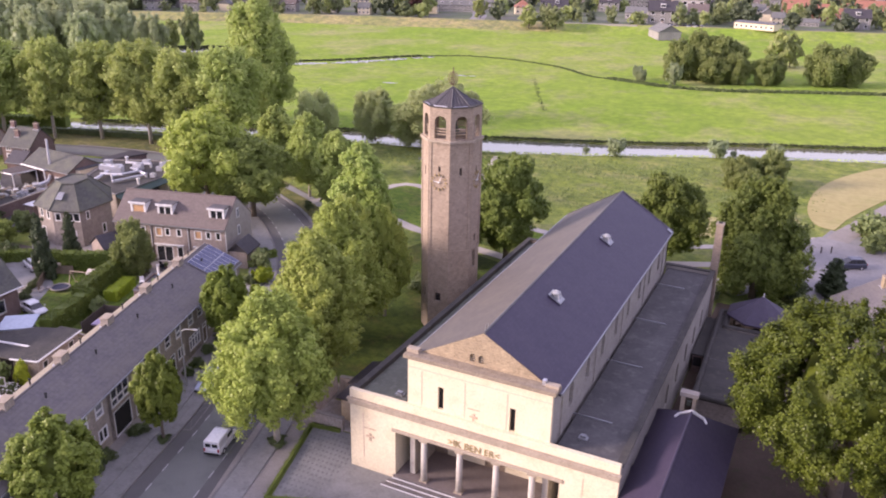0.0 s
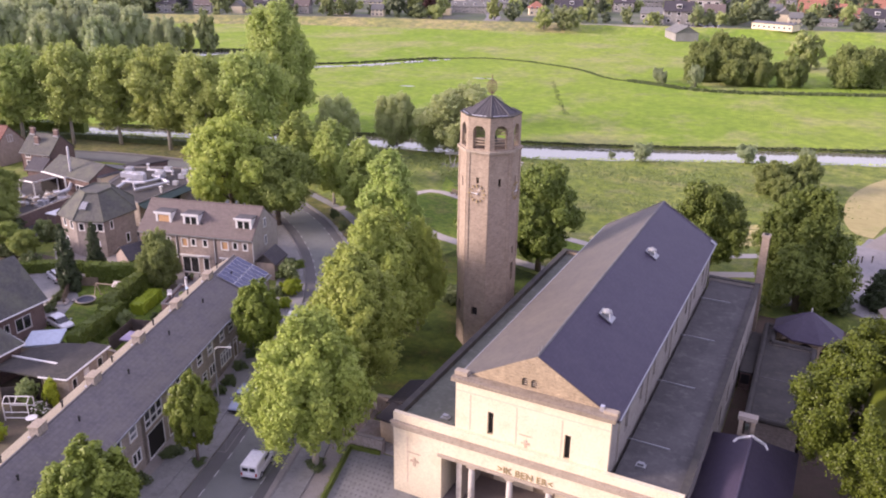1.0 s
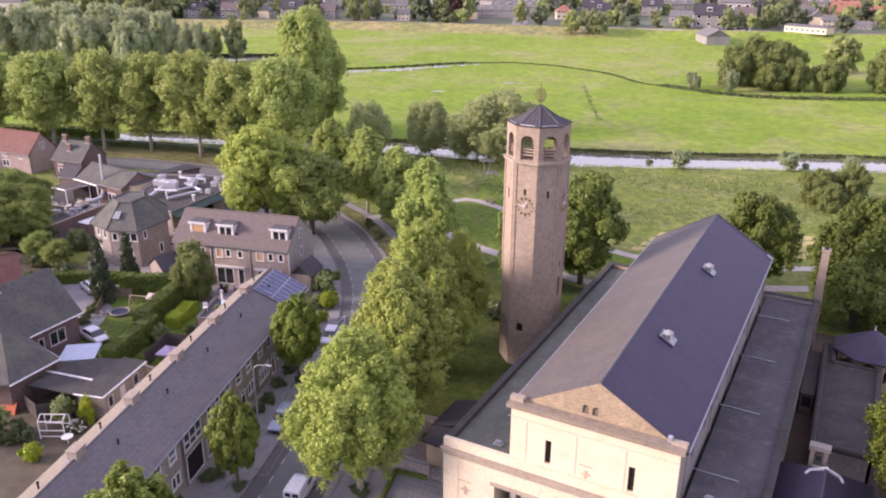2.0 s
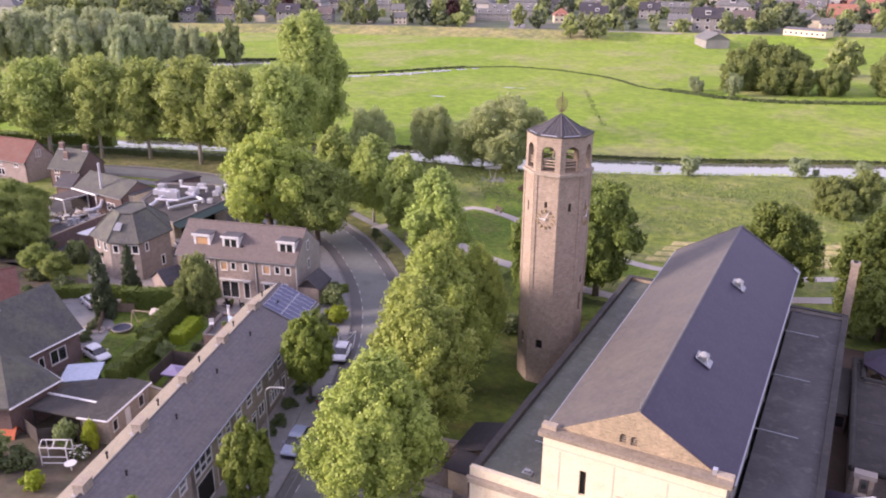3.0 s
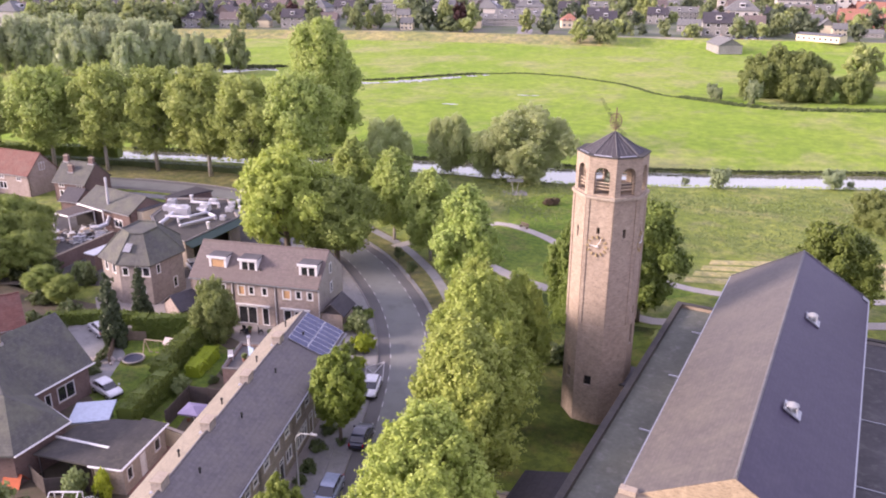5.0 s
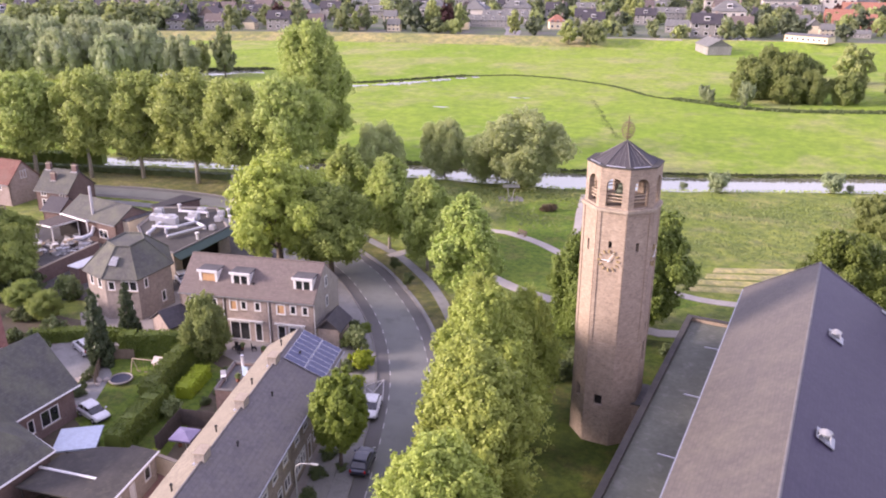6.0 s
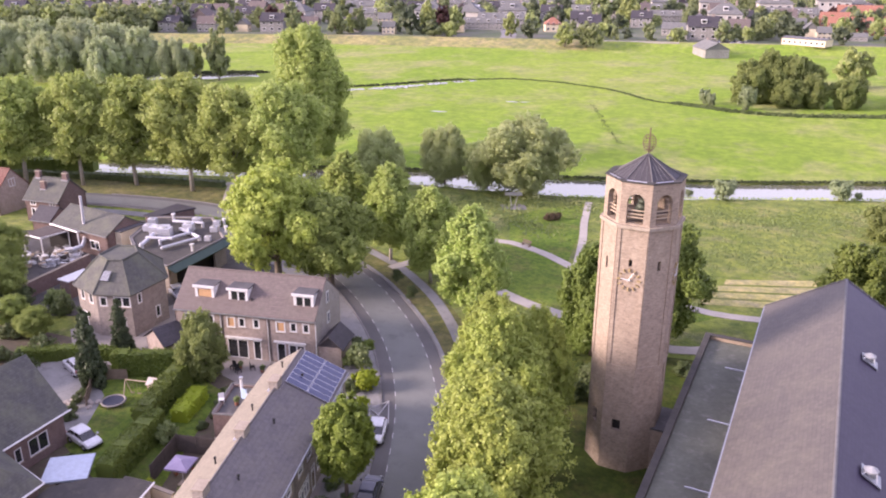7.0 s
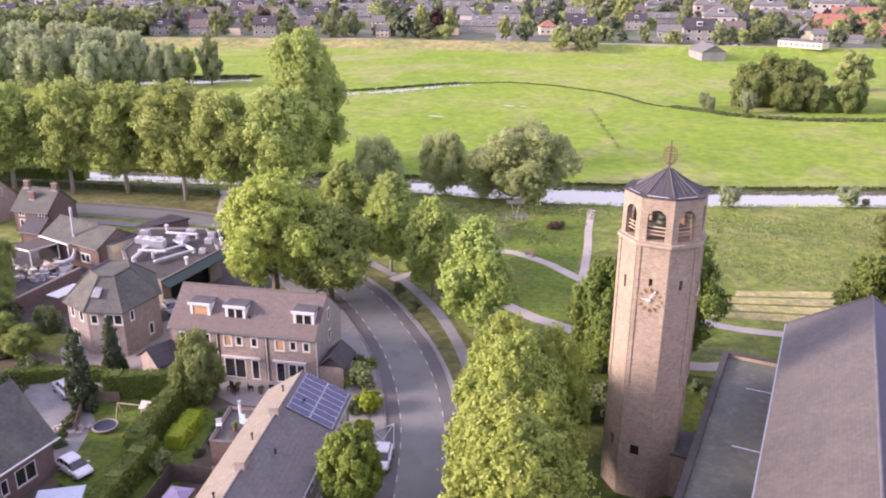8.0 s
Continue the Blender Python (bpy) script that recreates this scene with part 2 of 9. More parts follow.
LANE = surf("bicycle_lane", (0.125, 0.121, 0.116), (0.15, 0.145, 0.138), 0.2, 20.0, 0.9, 0.2)
PAVING = surf("paving", (0.237, 0.233, 0.22), (0.293, 0.288, 0.272), 0.3, 5.0, 0.9, 0.3, c3=(0.193, 0.188, 0.177))
PAVE_PALE = surf("pale_paving", (0.27, 0.245, 0.215), (0.33, 0.30, 0.27), 0.3, 6.0, 0.9, 0.3)
RUBBLE = surf("rubble", (0.31, 0.285, 0.255), (0.42, 0.39, 0.36), 1.3, 4.0, 0.95, 0.6, c3=(0.21, 0.19, 0.165))
RED_PAVE = surf("red_paving", (0.22, 0.13, 0.105), (0.28, 0.165, 0.135), 0.8, 9.0)
KERB = surf("kerb_stone", (0.204, 0.194, 0.181), (0.255, 0.241, 0.224), 1.0, 8.0)
GRAVEL = surf("gravel_path", (0.41, 0.375, 0.32), (0.48, 0.44, 0.38), 0.3, 4.0, 0.95, 0.4)
SAND = surf("dry_field", (0.372, 0.324, 0.134), (0.416, 0.363, 0.162), 0.06, 0.8, 0.95, 0.4, c3=(0.29, 0.286, 0.101))
SOIL = surf("garden_soil", (0.10, 0.08, 0.06), (0.14, 0.12, 0.08), 0.4, 3.0, 0.95, 0.5, c3=(0.09, 0.11, 0.05))
# Bare soil with the great tree's shade put into its tone.
SHADE_SOIL = surf("bare_soil_in_shade", (0.085, 0.06, 0.045), (0.11, 0.08, 0.06), 0.3, 3.0, 0.95, 0.4, c3=(0.07, 0.075, 0.035))
FELT_OLD = surf("old_roof_felt", (0.055, 0.052, 0.048), (0.08, 0.075, 0.068), 0.35, 3.0, 0.85, 0.2, c3=(0.10, 0.095, 0.075))
PAINT = surf("road_paint", (0.416, 0.408, 0.392), (0.528, 0.52, 0.504), 2.0, 12.0)
WHITE = plain("white_paint", (0.75, 0.74, 0.72), 0.45)
ORANGE = plain("orange_blind", (0.56, 0.34, 0.17), 0.7)
GLASS = plain("window_glass", (0.025, 0.027, 0.03), 0.06, 0.0, 0.8)
# Near black, with the shade inside openings put into the colour.
DARK = plain("dark_inside", (0.02, 0.018, 0.016), 0.9)
BLACK = plain("black_rubber", (0.02, 0.02, 0.02), 0.7)
ZINC = plain("zinc", (0.42, 0.43, 0.44), 0.45, 0.8)
STEEL = plain("painted_steel", (0.42, 0.42, 0.40), 0.5, 0.3)
GOLD = plain("gilt", (0.42, 0.32, 0.16), 0.5, 0.2)
CURTAIN = plain("curtained_pane", (0.30, 0.31, 0.33), 0.12, 0.0, 0.6, 0.5)
BRONZE = plain("old_bronze", (0.10, 0.12, 0.09), 0.6, 0.6)
OAK = surf("weathered_oak", (0.22, 0.17, 0.12), (0.28, 0.22, 0.16), 1.5, 10.0)
TIMBER = surf("pale_timber", (0.45, 0.36, 0.26), (0.52, 0.42, 0.30), 1.5, 10.0)
FENCE = surf("dark_fence", (0.07, 0.06, 0.055), (0.10, 0.085, 0.075), 1.5, 10.0)
CELL = plain("solar_cell", (0.045, 0.055, 0.13), 0.15, 0.0, 0.7)
ALU = plain("aluminium", (0.62, 0.62, 0.66), 0.35, 0.7)
BARK = surf("bark", (0.16, 0.13, 0.10), (0.22, 0.18, 0.14), 2.0, 10.0)
BARK_PALE = surf("pale_bark", (0.36, 0.33, 0.27), (0.46, 0.42, 0.36), 2.0, 10.0)
WATER = water_mat("river_water")
REED = leafy("reed", (0.07, 0.085, 0.035), (0.10, 0.12, 0.05), (0.14, 0.155, 0.065), 0.8)
GRASS = meadow("meadow_grass", ((0.215, 0.333, 0.0475), (0.276, 0.367, 0.0712), (0.335, 0.357, 0.147), (0.252, 0.304, 0.109)), 0.012, (0.97, 0.675, 0.95), depth=0.62)
LAWN = meadow("lawn", ((0.15, 0.245, 0.048), (0.19, 0.28, 0.06), (0.205, 0.24, 0.078), (0.13, 0.195, 0.046)), 0.08, (1, 1, 1), 2.0)
# Lawn tones darkened to hold the plane trees' shade.
SHADE_LAWN = meadow("lawn_painted_shade", ((0.075, 0.115, 0.03), (0.095, 0.135, 0.036), (0.11, 0.12, 0.045), (0.065, 0.09, 0.026)), 0.1, (1, 1, 1), 2.0)
ROUGH = meadow("rough_grass", ((0.19, 0.252, 0.0679), (0.233, 0.287, 0.0892), (0.271, 0.292, 0.131), (0.138, 0.198, 0.0534)), 0.06, (0.95, 0.99, 0.97), 0.9)
WEED = leafy("weed", (0.19, 0.24, 0.08), (0.22, 0.27, 0.09), (0.255, 0.29, 0.11), 0.8)
DIKE = meadow("dike_grass", ((0.33, 0.31, 0.165), (0.28, 0.295, 0.13), (0.38, 0.335, 0.20), (0.25, 0.28, 0.11)), 0.03, (1, 1, 1), 0.5)
PLANE = leafy("plane_leaf", (0.307, 0.372, 0.0731), (0.39, 0.45, 0.0903), (0.492, 0.542, 0.12))
OAKLEAF = leafy("oak_leaf", (0.34, 0.391, 0.074), (0.425, 0.475, 0.0925), (0.52, 0.564, 0.115))
OAK_DARK = leafy("dark_oak_leaf", (0.225, 0.282, 0.0629), (0.29, 0.346, 0.0777), (0.365, 0.421, 0.0962))
AVENUE = leafy("avenue_leaf", (0.351, 0.411, 0.108), (0.437, 0.497, 0.134), (0.529, 0.588, 0.164), through=0.42)
COPSE = leafy("copse_leaf", (0.216, 0.252, 0.0773), (0.275, 0.315, 0.0936), (0.34, 0.379, 0.114), through=0.42)
TOWN_LEAF = leafy("town_leaf", (0.224, 0.258, 0.112), (0.291, 0.33, 0.134), (0.364, 0.403, 0.168), through=0.45)
TOWN_PALE = leafy("town_pale_leaf", (0.336, 0.373, 0.126), (0.41, 0.446, 0.152), (0.483, 0.52, 0.184), through=0.45)
TOWN_DEEP = leafy("town_deep_leaf", (0.106, 0.134, 0.0728), (0.146, 0.174, 0.0896), (0.185, 0.218, 0.106), through=0.45)
DEEP = leafy("deep_leaf", (0.154, 0.201, 0.0404), (0.194, 0.248, 0.0488), (0.251, 0.304, 0.0619))
GREAT_LEAF = leafy("great_leaf", (0.0695, 0.0936, 0.00963), (0.0981, 0.124, 0.0128), (0.131, 0.16, 0.0172), through=0.15)
HORN = leafy("hornbeam_leaf", (0.154, 0.194, 0.0288), (0.202, 0.248, 0.036), (0.264, 0.31, 0.0477), through=0.2)
WILLOW = leafy("willow_leaf", (0.396, 0.44, 0.225), (0.47, 0.515, 0.259), (0.546, 0.585, 0.301), through=0.42)
BIRCH = leafy("poplar_leaf", (0.363, 0.431, 0.113), (0.448, 0.521, 0.135), (0.539, 0.612, 0.169), through=0.42)
LIME = leafy("lime_shrub", (0.25, 0.32, 0.02), (0.34, 0.41, 0.03), (0.45, 0.51, 0.055))
GARDEN_DARK = leafy("dark_garden_leaf", (0.10, 0.13, 0.05), (0.135, 0.17, 0.06), (0.18, 0.215, 0.078))
GARDEN_LEAF = leafy("garden_leaf", (0.17, 0.21, 0.075), (0.225, 0.27, 0.09), (0.29, 0.335, 0.115))
HEDGE = leafy("hedge_leaf", (0.114, 0.154, 0.0299), (0.15, 0.194, 0.037), (0.198, 0.246, 0.0484))
RIVER_LEAF = leafy("river_willow_leaf", (0.398, 0.439, 0.179), (0.486, 0.53, 0.213), (0.582, 0.622, 0.253), through=0.45)
TOWN_GROUND = surf("town_gardens", (0.11, 0.149, 0.069), (0.193, 0.187, 0.161), 0.05, 1.2, 0.95, 0.3, c3=(0.149, 0.209, 0.069))
VERGE = meadow("dry_verge", ((0.20, 0.20, 0.10), (0.17, 0.185, 0.08), (0.24, 0.225, 0.13), (0.14, 0.155, 0.065)), 0.1, (1, 1, 1), 1.2)
HAY = meadow("hay_grass", ((0.48, 0.44, 0.25), (0.42, 0.41, 0.20), (0.53, 0.47, 0.30), (0.37, 0.38, 0.165)), 0.12, (1, 1, 1), 1.2)
COPPER = leafy("copper_leaf", (0.078, 0.039, 0.033), (0.117, 0.058, 0.046), (0.156, 0.078, 0.058))
RUST = leafy("rust_leaf", (0.15, 0.11, 0.06), (0.20, 0.14, 0.075), (0.25, 0.18, 0.095))
FIR = leafy("fir_needles", (0.0792, 0.104, 0.0468), (0.101, 0.13, 0.0576), (0.13, 0.158, 0.072))
TILE_TOWN = tiled("tile_town", (0.155, 0.158, 0.15), (0.20, 0.203, 0.192), 0.3, 0.2, 0.8, (0.23, 0.225, 0.19), 0.4)
BRICK_TOWN = brickwork("brick_town", (0.242, 0.23, 0.207), (0.3, 0.294, 0.27), (0.309, 0.32, 0.31))


# ---- building blocks ----
def mesh_of(bm, name, mat, smooth=False):
    me = bpy.data.meshes.new(name)
    bmesh.ops.recalc_face_normals(bm, faces=bm.faces)
    bm.to_mesh(me)
    bm.free()
    me.materials.append(mat)
    if smooth:
        for p in me.polygons:
            p.use_smooth = True
    return me


def part(name, bm, material, parent=None, label="", smooth=False):
    ob = new(name, mesh_of(bm, name, material, smooth))
    ob.parent = parent
    if parent is not None and parent.name in IN_WORLD:
        ob.matrix_parent_inverse = parent.matrix_basis.inverted()
    return tagged(ob, label)


IN_WORLD = set()


def site(name, x, y, label, category, group="", kind=""):
    """A thing whose parts are drawn in the world's own coordinates."""
    ob = thing(name, pose(x, y, 0), label, category, group, kind)
    IN_WORLD.add(ob.name)
    return ob


def thing(name, m, label, category, group="", kind=""):
    ob = new(name)
    ob.matrix_basis = m
    ob.empty_display_size = 0.3
    return tagged(ob, label, category, group, kind)


def box(bm, x0, x1, y0, y1, z0, z1):
    v = [bm.verts.new((x, y, z)) for z in (z0, z1) for x, y in ((x0, y0), (x1, y0), (x1, y1), (x0, y1))]
    for f in ((3, 2, 1, 0), (4, 5, 6, 7), (0, 1, 5, 4), (1, 2, 6, 5), (2, 3, 7, 6), (3, 0, 4, 7)):
        bm.faces.new([v[i] for i in f])
    return v


def boxes(*sizes):
    bm = bmesh.new()
    for s in sizes:
        box(bm, *s)
    return bm


def prism(bm, poly, z0, z1):
    lo = [bm.verts.new((x, y, z0)) for x, y in poly]
    hi = [bm.verts.new((x, y, z1)) for x, y in poly]
    n = len(poly)
    bm.faces.new(lo[::-1])
    bm.faces.new(hi)
    for i in range(n):
        bm.faces.new((lo[i], lo[(i + 1) % n], hi[(i + 1) % n], hi[i]))


def solid(bm, pts, quads, shift):
    """Faces given by points, thickened by the vector shift."""
    a = [bm.verts.new(p) for p in pts]
    b = [bm.verts.new(Vector(p) + Vector(shift)) for p in pts]
    edges = {}
    for q in quads:
        bm.faces.new([a[i] for i in q])
        bm.faces.new([b[i] for i in reversed(q)])
        for i in range(len(q)):
            e = (q[i], q[(i + 1) % len(q)])
            if (e[1], e[0]) in edges:
                edges.pop((e[1], e[0]))
            else:
                edges[e] = 1
    for i, j in edges:
        bm.faces.new((a[j], a[i], b[i], b[j]))


def tube(bm, p, q, r0, r1=None, n=8):
    p, q = Vector(p), Vector(q)
    r1 = r0 if r1 is None else r1
    axis = (q - p).normalized()
    side = axis.orthogonal().normalized()
    other = axis.cross(side)
    ring = []
    for c, r in ((p, r0), (q, r1)):
        ring.append([bm.verts.new(c + r * (math.cos(2 * math.pi * i / n) * side + math.sin(2 * math.pi * i / n) * other)) for i in range(n)])
    for i in range(n):
        bm.faces.new((ring[0][i], ring[0][(i + 1) % n], ring[1][(i + 1) % n], ring[1][i]))
    bm.faces.new(ring[0][::-1])
    bm.faces.new(ring[1])


def tubes(path, r, n=8):
    """One pipe along a path, bent at its points; closed where it ends at its start."""
    bm = bmesh.new()
    pts = [Vector(p) for p in path]
    closed = (pts[0] - pts[-1]).length < 1e-5
    if closed:
        pts = pts[:-1]
    rings, side = [], None
    for i, p in enumerate(pts):
        before = p - pts[i - 1] if i or closed else None
        after = pts[(i + 1) % len(pts)] - p if i + 1 < len(pts) or closed else None
        d = ((before.normalized() if before else Vector()) + (after.normalized() if after else Vector())).normalized()
        if side is None:
            side = d.orthogonal()
        side = (side - d * side.dot(d)).normalized()
        other = d.cross(side)
        rings.append([bm.verts.new(p + r * (math.cos(2 * math.pi * k / n) * side + math.sin(2 * math.pi * k / n) * other)) for k in range(n)])
    for a, b in zip(rings, rings[1:] + (rings[:1] if closed else [])):
        for k in range(n):
            bm.faces.new((a[k], a[(k + 1) % n], b[(k + 1) % n], b[k]))
    if not closed:
        bm.faces.new(rings[0][::-1])
        bm.faces.new(rings[-1])
    return bm


def wall(bm, p0, p1, z0, z1, thick, openings=(), top=None):
    """A wall from p0 to p1, its outside to the right of that line. openings: (u0, u1, z0, z1, arched)."""
    p0, p1 = Vector((*p0, 0)), Vector((*p1, 0))
    d = (p1 - p0).normalized()
    length = (p1 - p0).length
    inward = Vector((-d.y, d.x, 0)) * thick
    us = sorted({0.0, length, *[o[0] for o in openings], *[o[1] for o in openings]})
    vs = sorted({z0, z1, *[o[2] for o in openings], *[o[3] for o in openings]})
    pts, index, quads = [], {}, []

    def at(u, v):
        key = (round(u, 4), round(v, 4))
        if key not in index:
            index[key] = len(pts)
            pts.append(p0 + d * u + Vector((0, 0, v)))
        return index[key]

    for u0, u1 in zip(us, us[1:]):
        for v0, v1 in zip(vs, vs[1:]):
            um, vm = (u0 + u1) / 2, (v0 + v1) / 2
            if not any(o[0] < um < o[1] and o[2] < vm < o[3] for o in openings):
                quads.append((at(u0, v0), at(u1, v0), at(u1, v1), at(u0, v1)))
    solid(bm, pts, quads, inward)
    for o in openings:
        if len(o) > 4 and o[4]:
            r = (o[1] - o[0]) / 2
            c, zs = (o[0] + o[1]) / 2, o[3] - r
            for s in (-1, 1):
                arc = [(c + s * r * math.cos(a), zs + r * math.sin(a)) for a in np.linspace(0, math.pi / 2, 6)]
                poly = arc + [(c + s * r, o[3])]
                solid(bm, [p0 + d * u + Vector((0, 0, v)) for u, v in poly], [tuple(range(len(poly)))], inward)
    if top:
        poly = [(0, z1), (length, z1), (length / 2 if top[0] is None else top[0], top[1])]
        solid(bm, [p0 + d * u + Vector((0, 0, v)) for u, v in poly], [(0, 1, 2)], inward)


def frame_bm(p0, p1, o, depth=0.12, bar=0.07, mullions=1, transom=0.0, proud=0.02):
    """The frame of a window in the opening o of a wall, one piece with its bars."""
    p0, p1 = Vector((*p0, 0)), Vector((*p1, 0))
    d = (p1 - p0).normalized()
    n = Vector((d.y, -d.x, 0))
    u0, u1, v0, v1 = o[:4]
    us = [u0, u0 + bar]
    for i in range(1, mullions):
        u = u0 + (u1 - u0) * i / mullions
        us += [u - bar / 2, u + bar / 2]
    us += [u1 - bar, u1]
    vs = [v0, v0 + bar]
    if transom:
        v = v0 + (v1 - v0) * transom
        vs += [v - bar / 2, v + bar / 2]
    vs += [v1 - bar, v1]
    pts = [p0 + d * u + Vector((0, 0, v)) + n * proud for v in vs for u in us]
    k = len(us)
    quads = [(j * k + i, j * k + i + 1, (j + 1) * k + i + 1, (j + 1) * k + i) for j in range(len(vs) - 1) for i in range(k - 1) if i % 2 == 0 or j % 2 == 0]
    bm = bmesh.new()
    solid(bm, pts, quads, -n * (proud + depth))
    return bm


def pane_bm(p0, p1, o, inset=0.05, thick=0.03, margin=0.03):
    p0, p1 = Vector((*p0, 0)), Vector((*p1, 0))
    d = (p1 - p0).normalized()
    n = Vector((d.y, -d.x, 0))
    u0, u1, v0, v1 = o[:4]
    bm = bmesh.new()
    pts = [p0 + d * u + Vector((0, 0, v)) - n * inset for u, v in ((u0 + margin, v0 + margin), (u1 - margin, v0 + margin), (u1 - margin, v1 - margin), (u0 + margin, v1 - margin))]
    solid(bm, pts, [(0, 1, 2, 3)], -n * thick)
    return bm


def window(parent, p0, p1, o, mullions=1, transom=0.0, mat=None, name="window", sill=True, glass=None, bar=0.08):
    w = part(name, frame_bm(p0, p1, o, mullions=mullions, transom=transom, bar=bar), mat or WHITE, parent)
    part("pane", pane_bm(p0, p1, o), glass or GLASS, w)
    if sill:
        d = (Vector((*p1, 0)) - Vector((*p0, 0))).normalized()
        n = Vector((d.y, -d.x, 0))
        bm = bmesh.new()
        base = Vector((*p0, 0))
        pts = [base + d * u + n * k + Vector((0, 0, o[2] - 0.07)) for u, k in ((o[0] - 0.05, 0.1), (o[1] + 0.05, 0.1), (o[1] + 0.05, 0.004), (o[0] - 0.05, 0.004))]
        solid(bm, pts, [(0, 1, 2, 3)], (0, 0, 0.066))
        part("sill", bm, STONE, w)
    return w


def gable_roof(L, D, eave, ridge, over=0.3, end=0.15, thick=0.18, y_ridge=None):
    """Two slopes over a plan from (0, 0) to (L, D), the ridge along x."""
    bm = bmesh.new()
    ym = D / 2 if y_ridge is None else y_ridge
    for y0, s in ((0, -1), (D, 1)):
        run = abs(ym - y0)
        drop = (ridge - eave) / run * over
        ya, za = y0 + s * over, eave - drop
        solid(bm, [(-end, ya, za), (L + end, ya, za), (L + end, ym, ridge), (-end, ym, ridge)], [(0, 1, 2, 3)], (0, 0, thick))
    return bm


def hip_roof(poly, top, eave, ridge, thick=0.15):
    """A roof from an eaves polygon up to a smaller polygon with as many corners."""
    bm = bmesh.new()
    n = len(poly)
    lo = [bm.verts.new((x, y, eave)) for x, y in poly]
    lo2 = [bm.verts.new((x, y, eave - thick)) for x, y in poly]
    hi = [bm.verts.new((x, y, ridge)) for x, y in top]
    for i in range(n):
        j = (i + 1) % n
        bm.faces.new((lo[i], lo[j], hi[j], hi[i]))
        bm.faces.new((lo2[i], lo2[j], lo[j], lo[i]))
    bm.faces.new(hi)
    bm.faces.new(lo2[::-1])
    bmesh.ops.remove_doubles(bm, verts=bm.verts, dist=0.001)
    return bm


def ribbon(points, widths, z0, z1, side=0.0):
    """A strip along a line of points, with thickness; side shifts it to its right."""
    bm = bmesh.new()
    pts = [Vector((*p, 0)) for p in points]
    rows = []
    for i, p in enumerate(pts):
        d = (pts[min(i + 1, len(pts) - 1)] - pts[max(i - 1, 0)]).normalized()
        n = Vector((d.y, -d.x, 0))
        w = widths[i] if isinstance(widths, (list, tuple)) else widths
        rows.append((p + n * (side - w / 2), p + n * (side + w / 2)))
    for (a, b), (c, e) in zip(rows, rows[1:]):
        solid(bm, [Vector((v.x, v.y, z0)) for v in (a, b, e, c)], [(0, 1, 2, 3)], (0, 0, z1 - z0))
    bmesh.ops.remove_doubles(bm, verts=bm.verts, dist=0.0005)
    return bm


def smooth_line(points, step=2.0):
    """Catmull-Rom through the points."""
    p = [Vector((*q, 0)) for q in points]
    p = [2 * p[0] - p[1]] + p + [2 * p[-1] - p[-2]]
    out = []
    for i in range(1, len(p) - 2):
        n = max(2, int((p[i + 1] - p[i]).length / step))
        for k in range(n):
            t = k / n
            q = 0.5 * (2 * p[i] + (p[i + 1] - p[i - 1]) * t + (2 * p[i - 1] - 5 * p[i] + 4 * p[i + 1] - p[i + 2]) * t * t + (3 * p[i] - p[i - 1] - 3 * p[i + 1] + p[i + 2]) * t ** 3)
            out.append((q.x, q.y))
    out.append((p[-2].x, p[-2].y))
    return out


def sheet(name, poly, z, mat, label, category="ground", thick=0.0):
    bm = bmesh.new()
    prism(bm, poly, z - max(thick, 0.03), z)
    bmesh.ops.triangulate(bm, faces=[f for f in bm.faces if len(f.verts) > 4])
    return tagged(part(name, bm, mat), label, category, kind="structure")


def leaf_mesh(name, mat, centres, outward, size, rng, flat=0.6):
    """A mesh of small three-cornered leaves at the centres, turned roughly outward."""
    n = len(centres)
    nor = outward + rng.normal(0, flat, (n, 3))
    nor /= np.linalg.norm(nor, axis=1)[:, None] + 1e-9
    t = np.cross(nor, rng.normal(0, 1, (n, 3)))
    t /= np.linalg.norm(t, axis=1)[:, None] + 1e-9
    b = np.cross(nor, t)
    s = (size * rng.uniform(0.6, 1.25, n))[:, None]
    bend = nor * s * 0.12
    v = np.stack([centres - t * s * 0.62 - bend, centres + t * s * 0.38 - b * s * 0.5, centres + t * s * 0.38 + b * s * 0.5], 1).reshape(-1, 3)
    return v, np.arange(3 * n).reshape(-1, 3)


